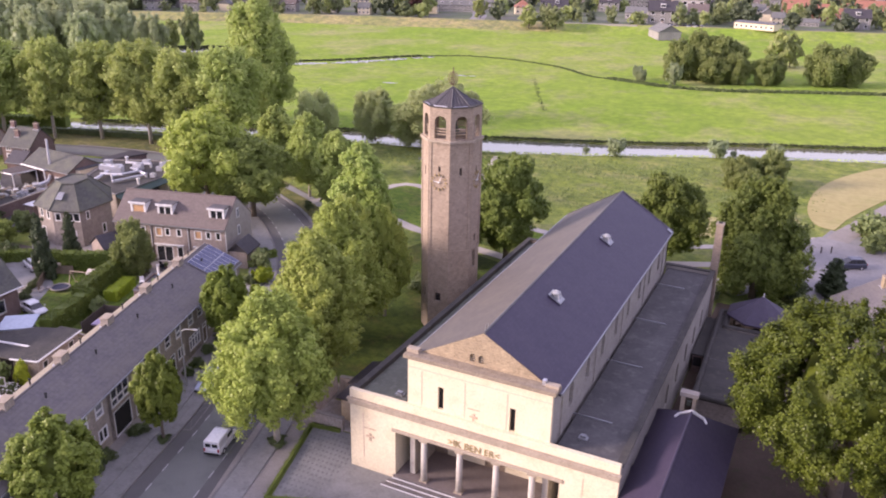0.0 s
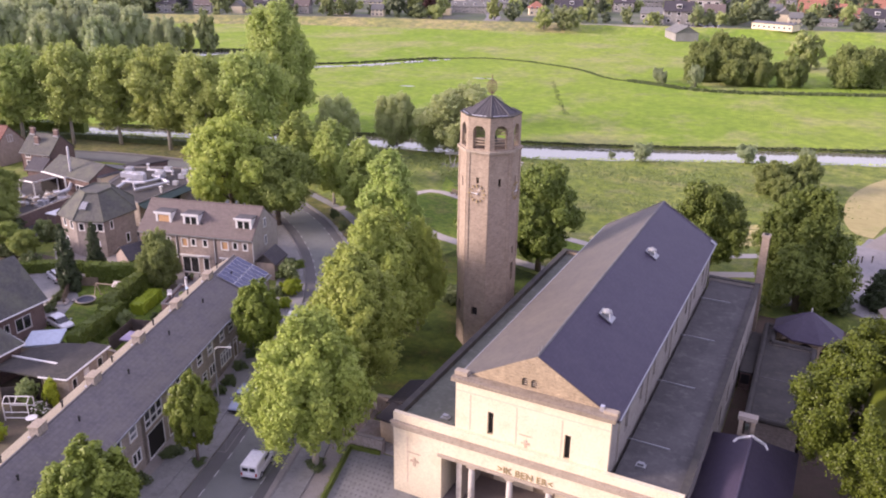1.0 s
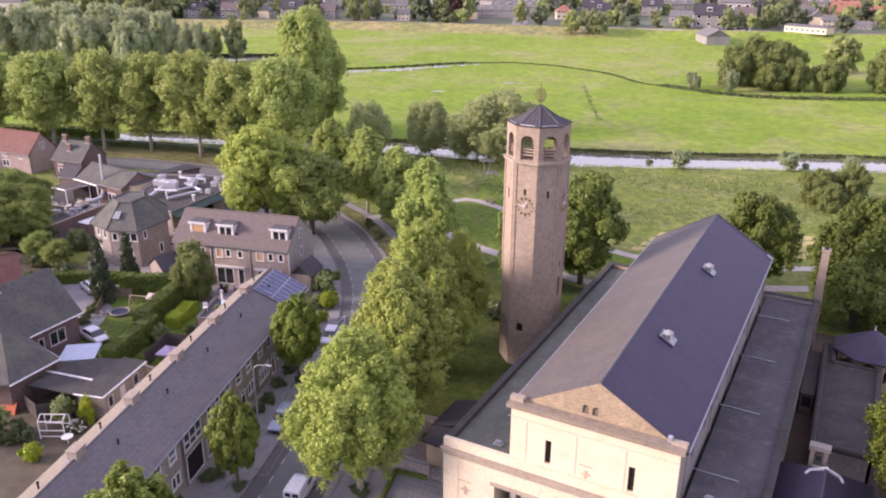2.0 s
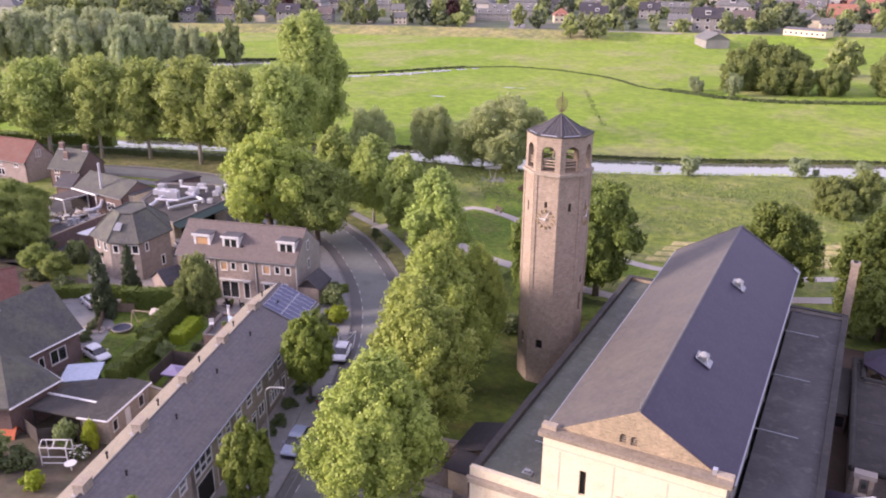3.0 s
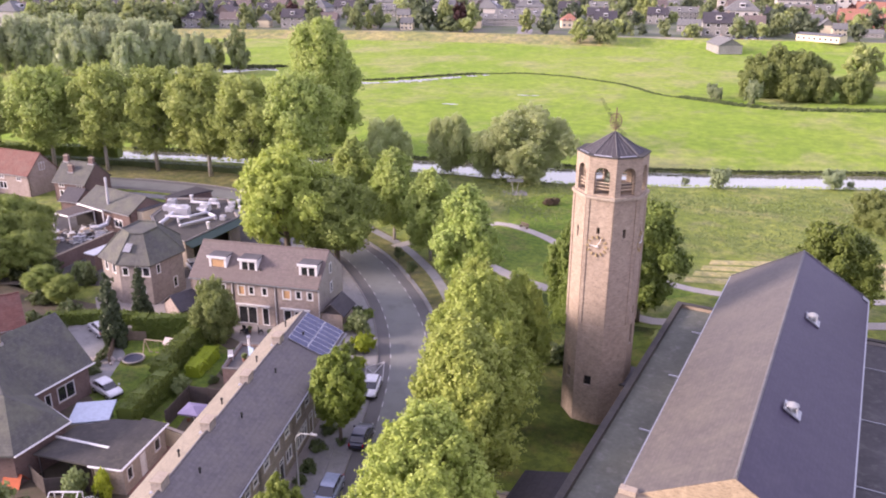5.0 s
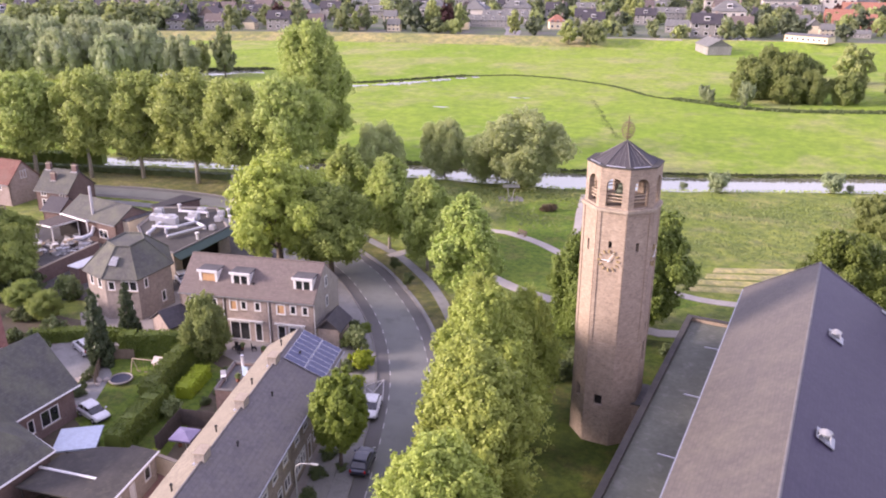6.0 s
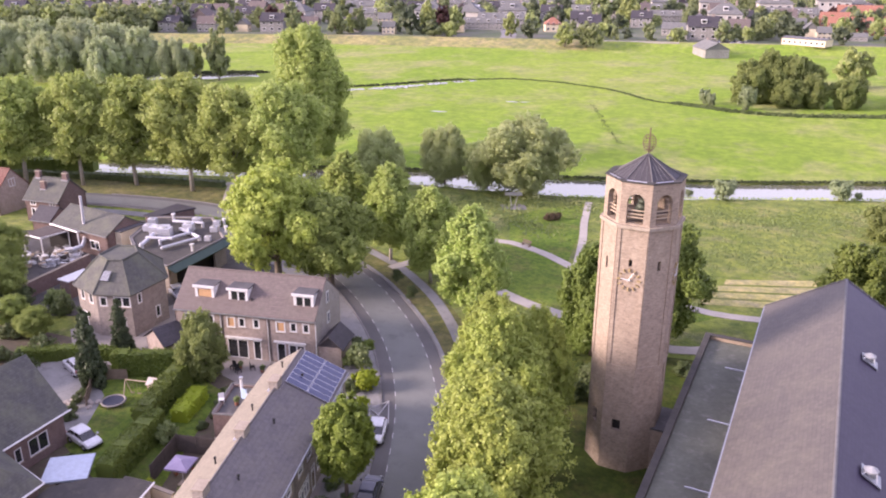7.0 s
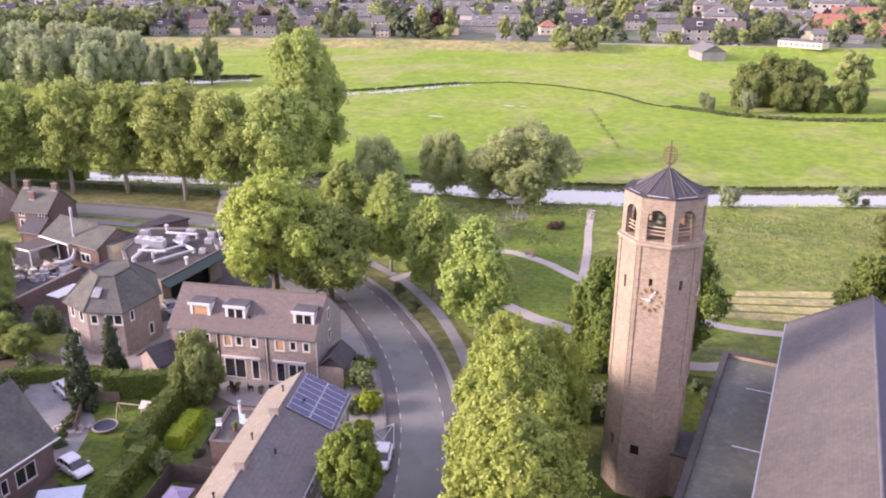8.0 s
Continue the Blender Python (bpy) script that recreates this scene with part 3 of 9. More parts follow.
def crown(name, mat, lobes, count, leaf, seed, core=0.0, flat=0.75, clumps=9, core_sub=1, lump=1.0):
    """A crown: rounded lobes set with leafy sprays that point outward and up, over a lumpy heart."""
    rng = np.random.default_rng(seed)
    c = np.array([l[0] for l in lobes], float)
    r = np.array([l[1] for l in lobes], float)
    middle = c.mean(axis=0)
    cc, cl, cw, cd, ck, co = [], [], [], [], [], []
    for k in range(len(lobes)):
        for j in range(clumps):
            d = rng.normal(0, 1, 3)
            d[2] += 0.3
            d /= np.linalg.norm(d)
            reach = rng.uniform(0.58, 1.06) + (0.16 * rng.random() if rng.random() < 0.25 else 0.0)
            cc.append(c[k] + d * r[k] * reach)
            size = min(r[k].mean(), 1.8 * np.median(r)) * lump
            cl.append(size * rng.uniform(0.55, 1.15))
            cw.append(size * rng.uniform(0.26, 0.50))
            grow = d + np.array([0, 0, 0.75]) + rng.normal(0, 0.25, 3)
            co.append(grow / np.linalg.norm(grow))
            cd.append(d)
            ck.append(k)
    cc, cl, cw, cd, co, ck = (np.array(x) for x in (cc, cl, cw, cd, co, ck))
    hidden = np.zeros(len(cc), bool)
    for k in range(len(lobes)):
        hidden |= (np.linalg.norm((cc - c[k]) / r[k], axis=1) < 0.6) & (ck != k)
    cc, cl, cw, cd, co = cc[~hidden], cl[~hidden], cw[~hidden], cd[~hidden], co[~hidden]
    w = cl * cw
    pick = rng.choice(len(cc), count, p=w / w.sum())
    along_ = rng.random(count) ** 0.8
    off = rng.normal(0, 1, (count, 3))
    taper = (1.15 - 0.85 * along_ ** 1.5) * cw[pick]
    p = cc[pick] + co[pick] * ((along_ - 0.75) * cl[pick])[:, None] + off * (taper * 0.75)[:, None]
    inner = count // 5
    k = rng.integers(0, len(lobes), inner)
    q = rng.normal(0, 1, (inner, 3))
    q *= (rng.uniform(0, 1, inner) ** 0.4 * 0.75 / np.linalg.norm(q, axis=1))[:, None]
    p[:inner] = c[k] + q * r[k]
    out = p - middle
    out /= np.linalg.norm(out, axis=1)[:, None] + 1e-9
    v, f = leaf_mesh(name, mat, p, 0.25 * off + 0.6 * cd[pick] + 0.6 * out + np.array([0, 0, 0.3]), leaf, rng, flat)
    verts, faces = [tuple(x) for x in v], [tuple(x) for x in f]
    if core:
        ico = bmesh.new()
        bmesh.ops.create_icosphere(ico, subdivisions=core_sub, radius=1.0)
        iv = np.array([x.co for x in ico.verts])
        itri = [[x.index for x in fc.verts] for fc in ico.faces]
        ico.free()
        for k in range(len(lobes)):
            heart = core if r[k].mean() < 2.5 * np.median(r) else max(core, 0.7)
            q = c[k] + iv * r[k] * heart * rng.uniform(0.8, 1.12, len(iv))[:, None]
            base = len(verts)
            verts += [tuple(x) for x in q]
            faces += [tuple(base + i for i in t) for t in itri]
    me = bpy.data.meshes.new(name)
    me.from_pydata(verts, [], faces)
    me.materials.append(mat)
    for q in me.polygons[count:]:
        q.use_smooth = True
    return me


def lobes_round(R, H, base, n, seed, size=0.42, top=0.8):
    """Lobes that fill an ovoid crown of radius R and height H over the height base."""
    rng = random.Random(seed)
    out = []
    for i in range(n):
        z = (i + 0.5) / n
        ring = math.sin(math.pi * min(1.0, 0.14 + z * top)) ** 0.7
        a = i * 2.39996 + rng.uniform(-0.5, 0.5)
        k = rng.uniform(0.38, 0.92) * ring * R
        s = R * size * rng.uniform(0.6, 1.2) * (0.6 + 0.4 * ring)
        out.append(((k * math.cos(a), k * math.sin(a), base + H * z * 0.9 + 0.05 * H), (s, s, s * rng.uniform(0.75, 1.05))))
    out.append(((0, 0, base + H * 0.5), (R * 0.55, R * 0.55, H * 0.4)))
    return out


def trunk_bm(height, r, limbs, spread, seed):
    rng = random.Random(seed)
    bm = bmesh.new()
    n, sides = 4, 9
    rings = []
    for i in range(n + 1):
        k = r * (1.15 - 0.7 * i / n)
        cx, cy = (rng.uniform(-1, 1) * r * 0.4, rng.uniform(-1, 1) * r * 0.4) if i else (0.0, 0.0)
        rings.append([bm.verts.new((cx + k * math.cos(2 * math.pi * j / sides), cy + k * math.sin(2 * math.pi * j / sides), -0.1 + (height + 0.1) * i / n)) for j in range(sides)])
    for a, b in zip(rings, rings[1:]):
        for j in range(sides):
            bm.faces.new((a[j], a[(j + 1) % sides], b[(j + 1) % sides], b[j]))
    bm.faces.new(rings[0][::-1])
    bm.faces.new(rings[-1])
    for i in range(limbs):
        a = i * 2.4 + rng.uniform(-0.4, 0.4)
        z = height * rng.uniform(0.32, 0.7)
        s = Vector((0, 0, z))
        mid = s + Vector((math.cos(a), math.sin(a), 0.8)) * spread * 0.22
        e = s + Vector((math.cos(a), math.sin(a), 0.85)) * spread * 0.46
        tube(bm, s, mid, r * 0.45, r * 0.3, 6)
        tube(bm, mid, e, r * 0.3, r * 0.1, 6)
    return bm


def tree_kind(name, mat, bark, R, H, base, count, leaf, seed, lobes=26, size=0.42, top=0.8, trunk_r=0.25, limbs=8, core=0.0, shape=None, clumps=58, core_sub=1, lump=0.42, flat=0.75):
    """Meshes for one kind of tree: trunk and crown."""
    tm = mesh_of(trunk_bm(base + H * 0.62, trunk_r, limbs, R, seed), "trunk", bark, True)
    cm = crown("crown", mat, shape or lobes_round(R, H, base, lobes, seed, size, top), count, leaf, seed, core, flat, clumps, core_sub, lump)
    return name, tm, cm


def plant(kind, x, y, label, s=1.0, sz=None, turn=0.0, z=0.0, category="tree", group=""):
    name, tm, cm = kind
    t = thing(name, pose(x, y, z, 0, 0, turn) @ Matrix.Diagonal((s, s, s if sz is None else sz, 1)), label, category, group)
    for nm, me in (("trunk", tm), ("crown", cm)):
        if me is not None:
            o = new(nm, me)
            o.parent = t
    return t


# ---- the ground, river and dike: one sheet ----
NEAR_BANK = [(-900, -60), (-400, 55), (-250, 97), (-160, 122.6), (-145, 128.0), (-128, 134.2), (-110, 140), (-95, 144.5), (-82, 147.2), (-64, 150.5), (-42, 160.0), (-14, 173.5), (11, 184), (60, 205), (200, 262), (900, 480)]
FAR_BANK = [(-900, -52), (-400, 63), (-250, 105), (-160, 130), (-145, 135.4), (-128, 141.6), (-110, 149), (-95, 154.5), (-82, 157.6), (-66, 163.0), (-42, 171.8), (-14, 185.3), (11, 196), (60, 217), (200, 273), (900, 490)]
DIKE_TOE = [(-900, 60), (-325, 316), (-247, 352), (-149, 380), (-67, 404), (60, 440), (900, 700)]


def along(line, x):
    xs, ys = zip(*line)
    return float(np.interp(x, xs, ys))


def build_ground():
    xs = sorted({*range(-900, -340, 40), *np.arange(-340, 60, 4.0).tolist(), *range(60, 901, 40)})
    rng = random.Random(4)
    bm = bmesh.new()
    rows = []
    for x in xs:
        wob = rng.uniform(-0.5, 0.5)
        n, f, d = along(NEAR_BANK, x) + wob, along(FAR_BANK, x) + rng.uniform(-0.5, 0.5), along(DIKE_TOE, x)
        ys = [(-500, 0), (-60, 0), (n - 30, 0), (n - 1.5, 0), (n, -0.9), (f, -0.9), (f + 0.7, 0.1), (f + 30, 0), (d - 20, 0.0), (d, 0.4), (d + 12, 3.6), (d + 15, 3.7), (d + 24, 2.2), (2600, 2.2)]
        rows.append([bm.verts.new((x, y, z)) for y, z in ys])
    kinds = [0, 0, 0, 0, 0, 0, 1, 1, 1, 2, 2, 2, 3]
    for a, b in zip(rows, rows[1:]):
        for i in range(len(a) - 1):
            f = bm.faces.new((a[i], b[i], b[i + 1], a[i + 1]))
            f.material_index = 1 if i == 9 and a[0].co.x > -135 else kinds[i]
    me = mesh_of(bm, "ground", ROUGH)
    for m in (GRASS, DIKE, TOWN_GROUND):
        me.materials.append(m)
    tagged(new("ground", me), "green meadow and rough grass crossed by a river", "ground", kind="structure")


build_ground()
mid = [(x, (along(NEAR_BANK, x) + along(FAR_BANK, x)) / 2) for x in range(-600, 400, 20)]
tagged(part("water", ribbon(mid, 18, -0.7, -0.45), WATER), "still river reflecting the pale sky", "water", kind="structure")
creek = smooth_line([(-178, 226), (-170, 233), (-162, 240), (-155.5, 248.5), (-150, 256.5), (-146.5, 263), (-142, 270.5), (-136, 277)], 1.2)
for a, b in ((0.0, 0.30), (0.31, 0.62), (0.64, 0.76), (0.80, 0.86), (0.90, 0.94)):
    run = creek[int(a * len(creek)):int(b * len(creek)) + 1]
    wide = [max(0.6, 5.5 * (0.35 + 0.65 * math.sin(math.pi * (i + 0.4) / len(run))) * (1 + 0.4 * math.sin(i * 1.9 + 9 * a) + 0.3 * math.sin(i * 4.3))) for i in range(len(run))]
    tagged(part("water", ribbon(run, wide, 0.0, 0.06), WATER), "reach of a narrow creek glinting in the meadow", "water", kind="structure")
pond = smooth_line([(-246, 226), (-236, 233), (-226, 240), (-216, 250)], 3)
tagged(part("water", ribbon(pond, [11 + 4.5 * math.sin(i * 1.1) for i in range(len(pond))], 0.0, 0.06), WATER), "small pond beside the willows", "water", kind="structure")

# the street, its lanes, lines and pavements
STREET = smooth_line([(-29, 0), (-33, 12), (-36.5, 23), (-38.9, 30), (-40.8, 37), (-43.7, 47.5), (-46.9, 56), (-51.2, 66.3), (-55.3, 74.4), (-61.2, 82.9), (-68.6, 90.7), (-78, 98.2), (-92, 105.5), (-112, 112.5), (-140, 108.5), (-185, 92)], 1.5)


def street_strip(name, side, width, z0, z1, mat, label, category, a=0.0, b=1.0):
    line = STREET[int(a * len(STREET)):max(2, int(b * len(STREET)))]
    return tagged(part(name, ribbon(line, width, z0, z1, side), mat), label, category, kind="structure")


street_strip("road", 0, 4.2, -0.05, 0.030, ASPHALT, "grey asphalt street curving between houses and trees", "road")
street_strip("road", -2.75, 1.3, -0.05, 0.026, LANE, "bicycle lane beside the street", "road")
street_strip("road", 2.75, 1.3, -0.05, 0.026, LANE, "bicycle lane beside the street", "road")
for s in (-1, 1):
    street_strip("kerb", s * 3.5, 0.16, -0.05, 0.14, KERB, "pale concrete kerb along the street", "kerb", 0.0, 0.78)


def arc_index(line):
    out = [0.0]
    for p, q in zip(line, line[1:]):
        out.append(out[-1] + math.dist(p, q))
    return out


ARC = arc_index(STREET)


def on_street(s, side):
    x = float(np.interp(s, ARC, [p[0] for p in STREET]))
    y = float(np.interp(s, ARC, [p[1] for p in STREET]))
    x2 = float(np.interp(s + 0.5, ARC, [p[0] for p in STREET]))
    y2 = float(np.interp(s + 0.5, ARC, [p[1] for p in STREET]))
    d = Vector((x2 - x, y2 - y)).normalized()
    return Vector((x + d.y * side, y - d.x * side)), d


dash = bmesh.new()
box(dash, -0.47, 0.47, -0.05, 0.05, 0, 0.004)
dash_me = mesh_of(dash, "lane_dash", PAINT)
lane_marking = thing("lane_marking", pose(-44, 48, 0.034), "dashed white lane lines on the street", "marking", kind="structure")
for side in (-2.05, 2.05):
    for s in np.arange(16, 128, 2.55):
        p, d = on_street(s, side)
        o = new("dash", dash_me)
        o.parent = lane_marking
        o.matrix_basis = lane_marking.matrix_basis.inverted() @ pose(p.x, p.y, 0.034, 0, 0, math.degrees(math.atan2(d.y, d.x)))

# the street goes on behind
BEHIND = smooth_line([(-8, -70), (-17, -36), (-24.6, -12), (-29, 0)], 3.0)
for name, side, width, top, mat in (("road", 0, 4.2, 0.030, ASPHALT), ("road", -2.75, 1.3, 0.026, LANE), ("road", 2.75, 1.3, 0.026, LANE), ("pavement", 4.7, 2.2, 0.12, PAVING), ("pavement", -4.35, 1.5, 0.05, PAVING), ("pavement", -6.1, 2.0, 0.125, PAVING)):
    tagged(part(name, ribbon(BEHIND, width, -0.05, top, side), mat), "street running on south of the church", name, kind="structure")

# a crossed-out bay beside the street
bay = site("bay_marking", -56.8, 69.7, "thin white crossed box painted on the pavement", "marking", kind="structure")
BAY = [(-58.2, 70.3), (-57.2, 72.3), (-55.2, 68.7), (-56.5, 67.5)]
for n, (i, k) in enumerate(((0, 1), (1, 2), (2, 3), (3, 0), (0, 2), (1, 3))):
    part("painted_line", ribbon([BAY[i], BAY[k]], 0.09, 0.05, 0.133 + 0.004 * n), PAINT, bay)

# pavements
street_strip("verge", 6.1, 4.28, -0.05, 0.034, VERGE, "dry grass verge between street and footpath", "verge", 0.35, 0.64)
street_strip("verge", 5.3, 3.2, -0.05, 0.028, VERGE, "dry grass verge beside the street", "verge", 0.64, 0.8)
street_strip("pavement", 4.7, 2.2, -0.05, 0.12, PAVING, "grey paved footway with worn slabs", "pavement", 0.0, 0.35)
street_strip("pavement", 3.68, 0.55, -0.05, 0.12, PAVING, "narrow pale footway beside the bend", "pavement", 0.35, 0.64)
street_strip("pavement", -4.35, 1.5, -0.05, 0.05, PAVING, "paved strip with parking bays", "pavement", 0.0, 0.55)
street_strip("pavement", -6.1, 2.0, -0.05, 0.125, PAVING, "grey paved footway before the terraced houses", "pavement", 0.0, 0.78)
sheet("pavement", [(-39, 10), (-44, 26), (-50, 45), (-58.6, 67.5), (-63.5, 70), (-60, 60), (-52, 34), (-43, 10)], 0.045, PAVE_PALE, "front gardens paved with pale slabs", "pavement")
sheet("pavement", [(-30, 10), (-20, 10), (-27.5, 36), (-33.5, 39.5), (-36.5, 50.0), (-37.2, 57), (-43.5, 57.5), (-40.3, 46), (-37.2, 36)], 0.046, PAVE_PALE, "pale paved strip beside the street", "pavement")
sheet("pavement", [(-33.3, 39.6), (-27.3, 36), (-24, 28), (-8, 28), (-8, 47), (-30, 47), (-30.2, 50.4), (-36.2, 50.0)], 0.058, PAVING, "paved forecourt before the church", "pavement")



def gravel(name, pts, w, mat, label, z=0.04):
    tagged(part(name, ribbon(smooth_line(pts, 2), w, -0.03, z), mat), label, "path", kind="structure")


gravel("path", [(-52.2, 80.5), (-56.4, 87), (-61.1, 93), (-65.6, 97.8), (-71.6, 102.8), (-75.6, 105.4), (-84, 109.6)], 1.35, PAVING, "narrow paved footpath through the grass")
gravel("path", [(-75, 103.6), (-73, 108), (-69, 114), (-66, 121), (-58.8, 119.5), (-51.5, 115), (-44, 111.4), (-36, 109), (-30, 108.4), (-20, 111), (-8, 117), (2, 126)], 1.6, GRAVEL, "pale gravel path across the grass", 0.062)
gravel("path", [(-66, 106), (-60.5, 104), (-57, 102.3), (-53, 100.6), (-49, 99.7), (-42, 97.5), (-34.5, 96.3), (-30, 98.5), (-20, 103), (-8, 109), (2, 115), (9, 122)], 1.9, GRAVEL, "paved lane behind the church", 0.048)
gravel("path", [(-59.5, 147.5), (-56.8, 136), (-54.6, 128), (-52.5, 119), (-51, 112)], 1.2, GRAVEL, "trodden sandy path to the river", 0.054)
gravel("road", [(-8, 100), (0, 110), (3, 118), (4.6, 125), (6, 130.6)], 5.2, PAVING, "grey street beyond the church", 0.072)
gravel("path", [(4.2, 125), (5.4, 129.5), (7.8, 136), (11.3, 145.5), (20, 168), (36, 205)], 3.3, PAVE_PALE, "pale sandy track past the dry field", 0.078)
sheet("pavement", [(-3, 104), (3, 100), (14, 104), (14, 124), (2, 127), (-3, 118)], 0.092, SQUARE, "pale paved square with parked car", "pavement")
edge = smooth_line([(4.0, 131.6), (1.6, 132.6), (0.1, 137), (-0.5, 144), (0.2, 153), (2.6, 162), (6.6, 170.6), (11.9, 178.2), (20, 184)], 1.0)
sheet("field", [(p[0], p[1]) for p in edge] + [(14.6, 161), (8.3, 145.6), (5.6, 138.2), (4.6, 134)], 0.056, SAND, "dry harvested field beside the river", "field")
for k in range(4):
    sheet("field", [(-34 + 0.6 * k, 110.6 + 2.7 * k), (-22, 114.4 + 2.9 * k), (-4 + k, 123 + 3.2 * k), (-4.4 + k, 125.3 + 3.2 * k), (-22, 116.6 + 2.9 * k), (-34 + 0.6 * k, 112.5 + 2.7 * k)], 0.03, HAY, "mown dry grass strip", "field")
sheet("lawn", [(-64.5, 107.5), (-57.5, 103.6), (-49.6, 100.9), (-43.5, 99.3), (-38, 99.6), (-31, 107.6), (-44, 110.4), (-51.5, 114), (-58.6, 118.5), (-65, 120), (-68.5, 113.6)], 0.022, LAWN, "green lawn between the footpaths", "lawn")
sheet("lawn", [(-64.6, 122.5), (-59, 120.6), (-53.6, 117.5), (-55.4, 128), (-57.6, 136), (-60, 145.5), (-66, 139), (-69, 133)], 0.024, LAWN, "lush green grass near the river", "lawn")
sheet("pavement", [(-36.5, 50.4), (-30.6, 50.6), (-30.4, 54.5), (-37.2, 54.2)], 0.066, RUBBLE, "pale rubble-strewn court beside the church", "pavement")
for x, y, w in ((-123.4, 214.6, 1.3), (-110.5, 239.5, 1.6), (-108.2, 240.2, 1.0)):
    tagged(part("water", ribbon([(x - 2.2, y - 0.7), (x - 1, y - 0.2), (x + 0.8, y), (x + 2.4, y + 0.7)], [0.3 * w, w, 1.3 * w, 0.4 * w], 0.0, 0.05), WATER), "small puddle in the meadow", "water", kind="structure")
gravel("path", [(-128, 398.5), (-118, 402), (-104, 404.5), (-94, 407.5)], 1.8, GRAVEL, "pale path on the crest of the dike", 3.78)
gravel("path", [(-190, 104), (-165, 116.5), (-158, 119.4), (-140, 124.6), (-123, 128.0), (-110, 130), (-98, 137)], 2.0, GRAVEL, "pale path along the river bank", 0.05)
gravel("path", [(-111, 113), (-116, 117.5), (-121, 124), (-123, 127)], 2.0, GRAVEL, "path from the road to the river bank", 0.066)
sheet("lawn", [(-80.5, 68.5), (-73, 66.5), (-66.5, 50.5), (-69, 49), (-80, 53), (-86, 62)], 0.03, LAWN, "mown green garden lawn", "lawn")
sheet("garden_ground", [(-120, 30), (-50, 20), (-63.5, 68.5), (-66, 73), (-83, 70), (-98, 68), (-120, 66)], 0.02, SOIL, "dark garden soil and low plants", "garden")
sheet("garden_ground", [(-172, 52), (-121, 32), (-121, 64), (-104, 72), (-110, 79), (-122, 85), (-138, 90), (-150, 96), (-176, 86)], 0.012, SOIL, "dark garden ground between the houses", "garden")
sheet("pavement", [(-98.5, 69.5), (-92, 64.5), (-82, 66.5), (-84, 72), (-88, 78), (-92, 82)], 0.035, PAVE_PALE, "paved yard round the hipped house", "pavement")
sheet("pavement", [(-80, 73), (-66.5, 76.5), (-66, 71), (-73, 68.5), (-80, 70)], 0.035, PAVE_PALE, "paved terrace behind the terraced house", "pavement")
sheet("pavement", [(-92, 66), (-83, 60.5), (-79, 54), (-84, 54), (-95, 61)], 0.035, PAVING, "paved driveway between gardens", "pavement")
# Dark sheet of grass where the trees' shade is painted in.
sheet("lawn", [(-30.5, 56), (-44, 58), (-50, 77), (-53, 84), (-49, 98), (-36, 94), (-30.5, 95)], 0.025, SHADE_LAWN, "grass round the tower, tree shade put into its dark colour", "lawn")
sheet("garden_ground", [(-8, 60), (-2, 48), (2, 30), (30, 30), (30, 95), (-8, 95)], 0.02, SHADE_SOIL, "bare soil under the large tree, darkened for its shade", "garden")
sheet("road", [(-122, 62), (-90, 78), (-88, 96), (-100, 106), (-122, 104), (-136, 90)], 0.02, YARD, "dirty dark works yard", "yard")

sheet("verge", [(-190, 97), (-165, 104), (-140, 113), (-122, 117), (-113, 118.2), (-112, 124), (-122, 124.6), (-136, 122.6), (-150, 118.8), (-170, 111), (-192, 103)], 0.03, VERGE, "dry grass verge under the avenue trees", "verge")

# church yard with planting holes and clipped hedge
yard = bmesh.new()
for i in range(14):
    for j in range(15):
        x, y = -35.6 + 0.42 * i + 0.2 * (j % 2), 41.4 + 0.62 * j
        if y < 50 and x > -35.9 + (50 - y) * 0.27 and x < -30.4:
            box(yard, x - 0.07, x + 0.07, y - 0.1, y + 0.1, 0.03, 0.066)
tagged(part("yard_plants", yard, ASPHALT), "rows of small planting holes in the paved yard", "planting", kind="stuff")

# ---- the church ----
church = site("church", -19, 67, "pale plastered church with a dark slate roof and flat-roofed aisles", "church")
X0, X1, YF, YB = -25.0, -13.35, 47.3, 86.6
bm = bmesh.new()
bays = [51.6 + 4.35 * i for i in range(8)]
nave_open = lambda flip: [((y - YF if not flip else YB - y) - 0.5, (y - YF if not flip else YB - y) + 0.5, 7.9, 9.9, True) for y in bays]
wall(bm, (X1, YF + 0.05), (X1, YB), 0, 11.0, 0.45, nave_open(False))
wall(bm, (X0, YB), (X0, YF + 0.05), 0, 11.0, 0.45, nave_open(True))
wall(bm, (X1, YB), (X0, YB), 0, 11.0, 0.45, (), (None, 14.3))
for y in [49.4 + 8.7 * i for i in range(5)]:
    for x in (X0 - 0.12, X1):
        box(bm, x, x + 0.12, y - 0.25, y + 0.25, 6.6, 10.8)
part("nave_wall", bm, PLASTER, church, "grey plastered clerestory with arched windows")
for x, flip in ((X1, False), (X0, True)):
    for y in bays:
        bm = bmesh.new()
        box(bm, x - (0.3 if not flip else -0.22), x - (0.22 if not flip else -0.3), y - 0.5, y + 0.5, 7.9, 9.9)
        w = part("clerestory_window", bm, GLASS, church)
        bm = bmesh.new()
        for k in (-0.17, 0.17):
            box(bm, x - (0.22 if not flip else -0.18), x - (0.18 if not flip else -0.22), y + k - 0.025, y + k + 0.025, 7.9, 9.75)
        for z in (8.4, 8.9, 9.4):
            box(bm, x - (0.22 if not flip else -0.18), x - (0.18 if not flip else -0.22), y - 0.5, y + 0.5, z - 0.02, z + 0.02)
        part("glazing_bar", bm, STONE, w)

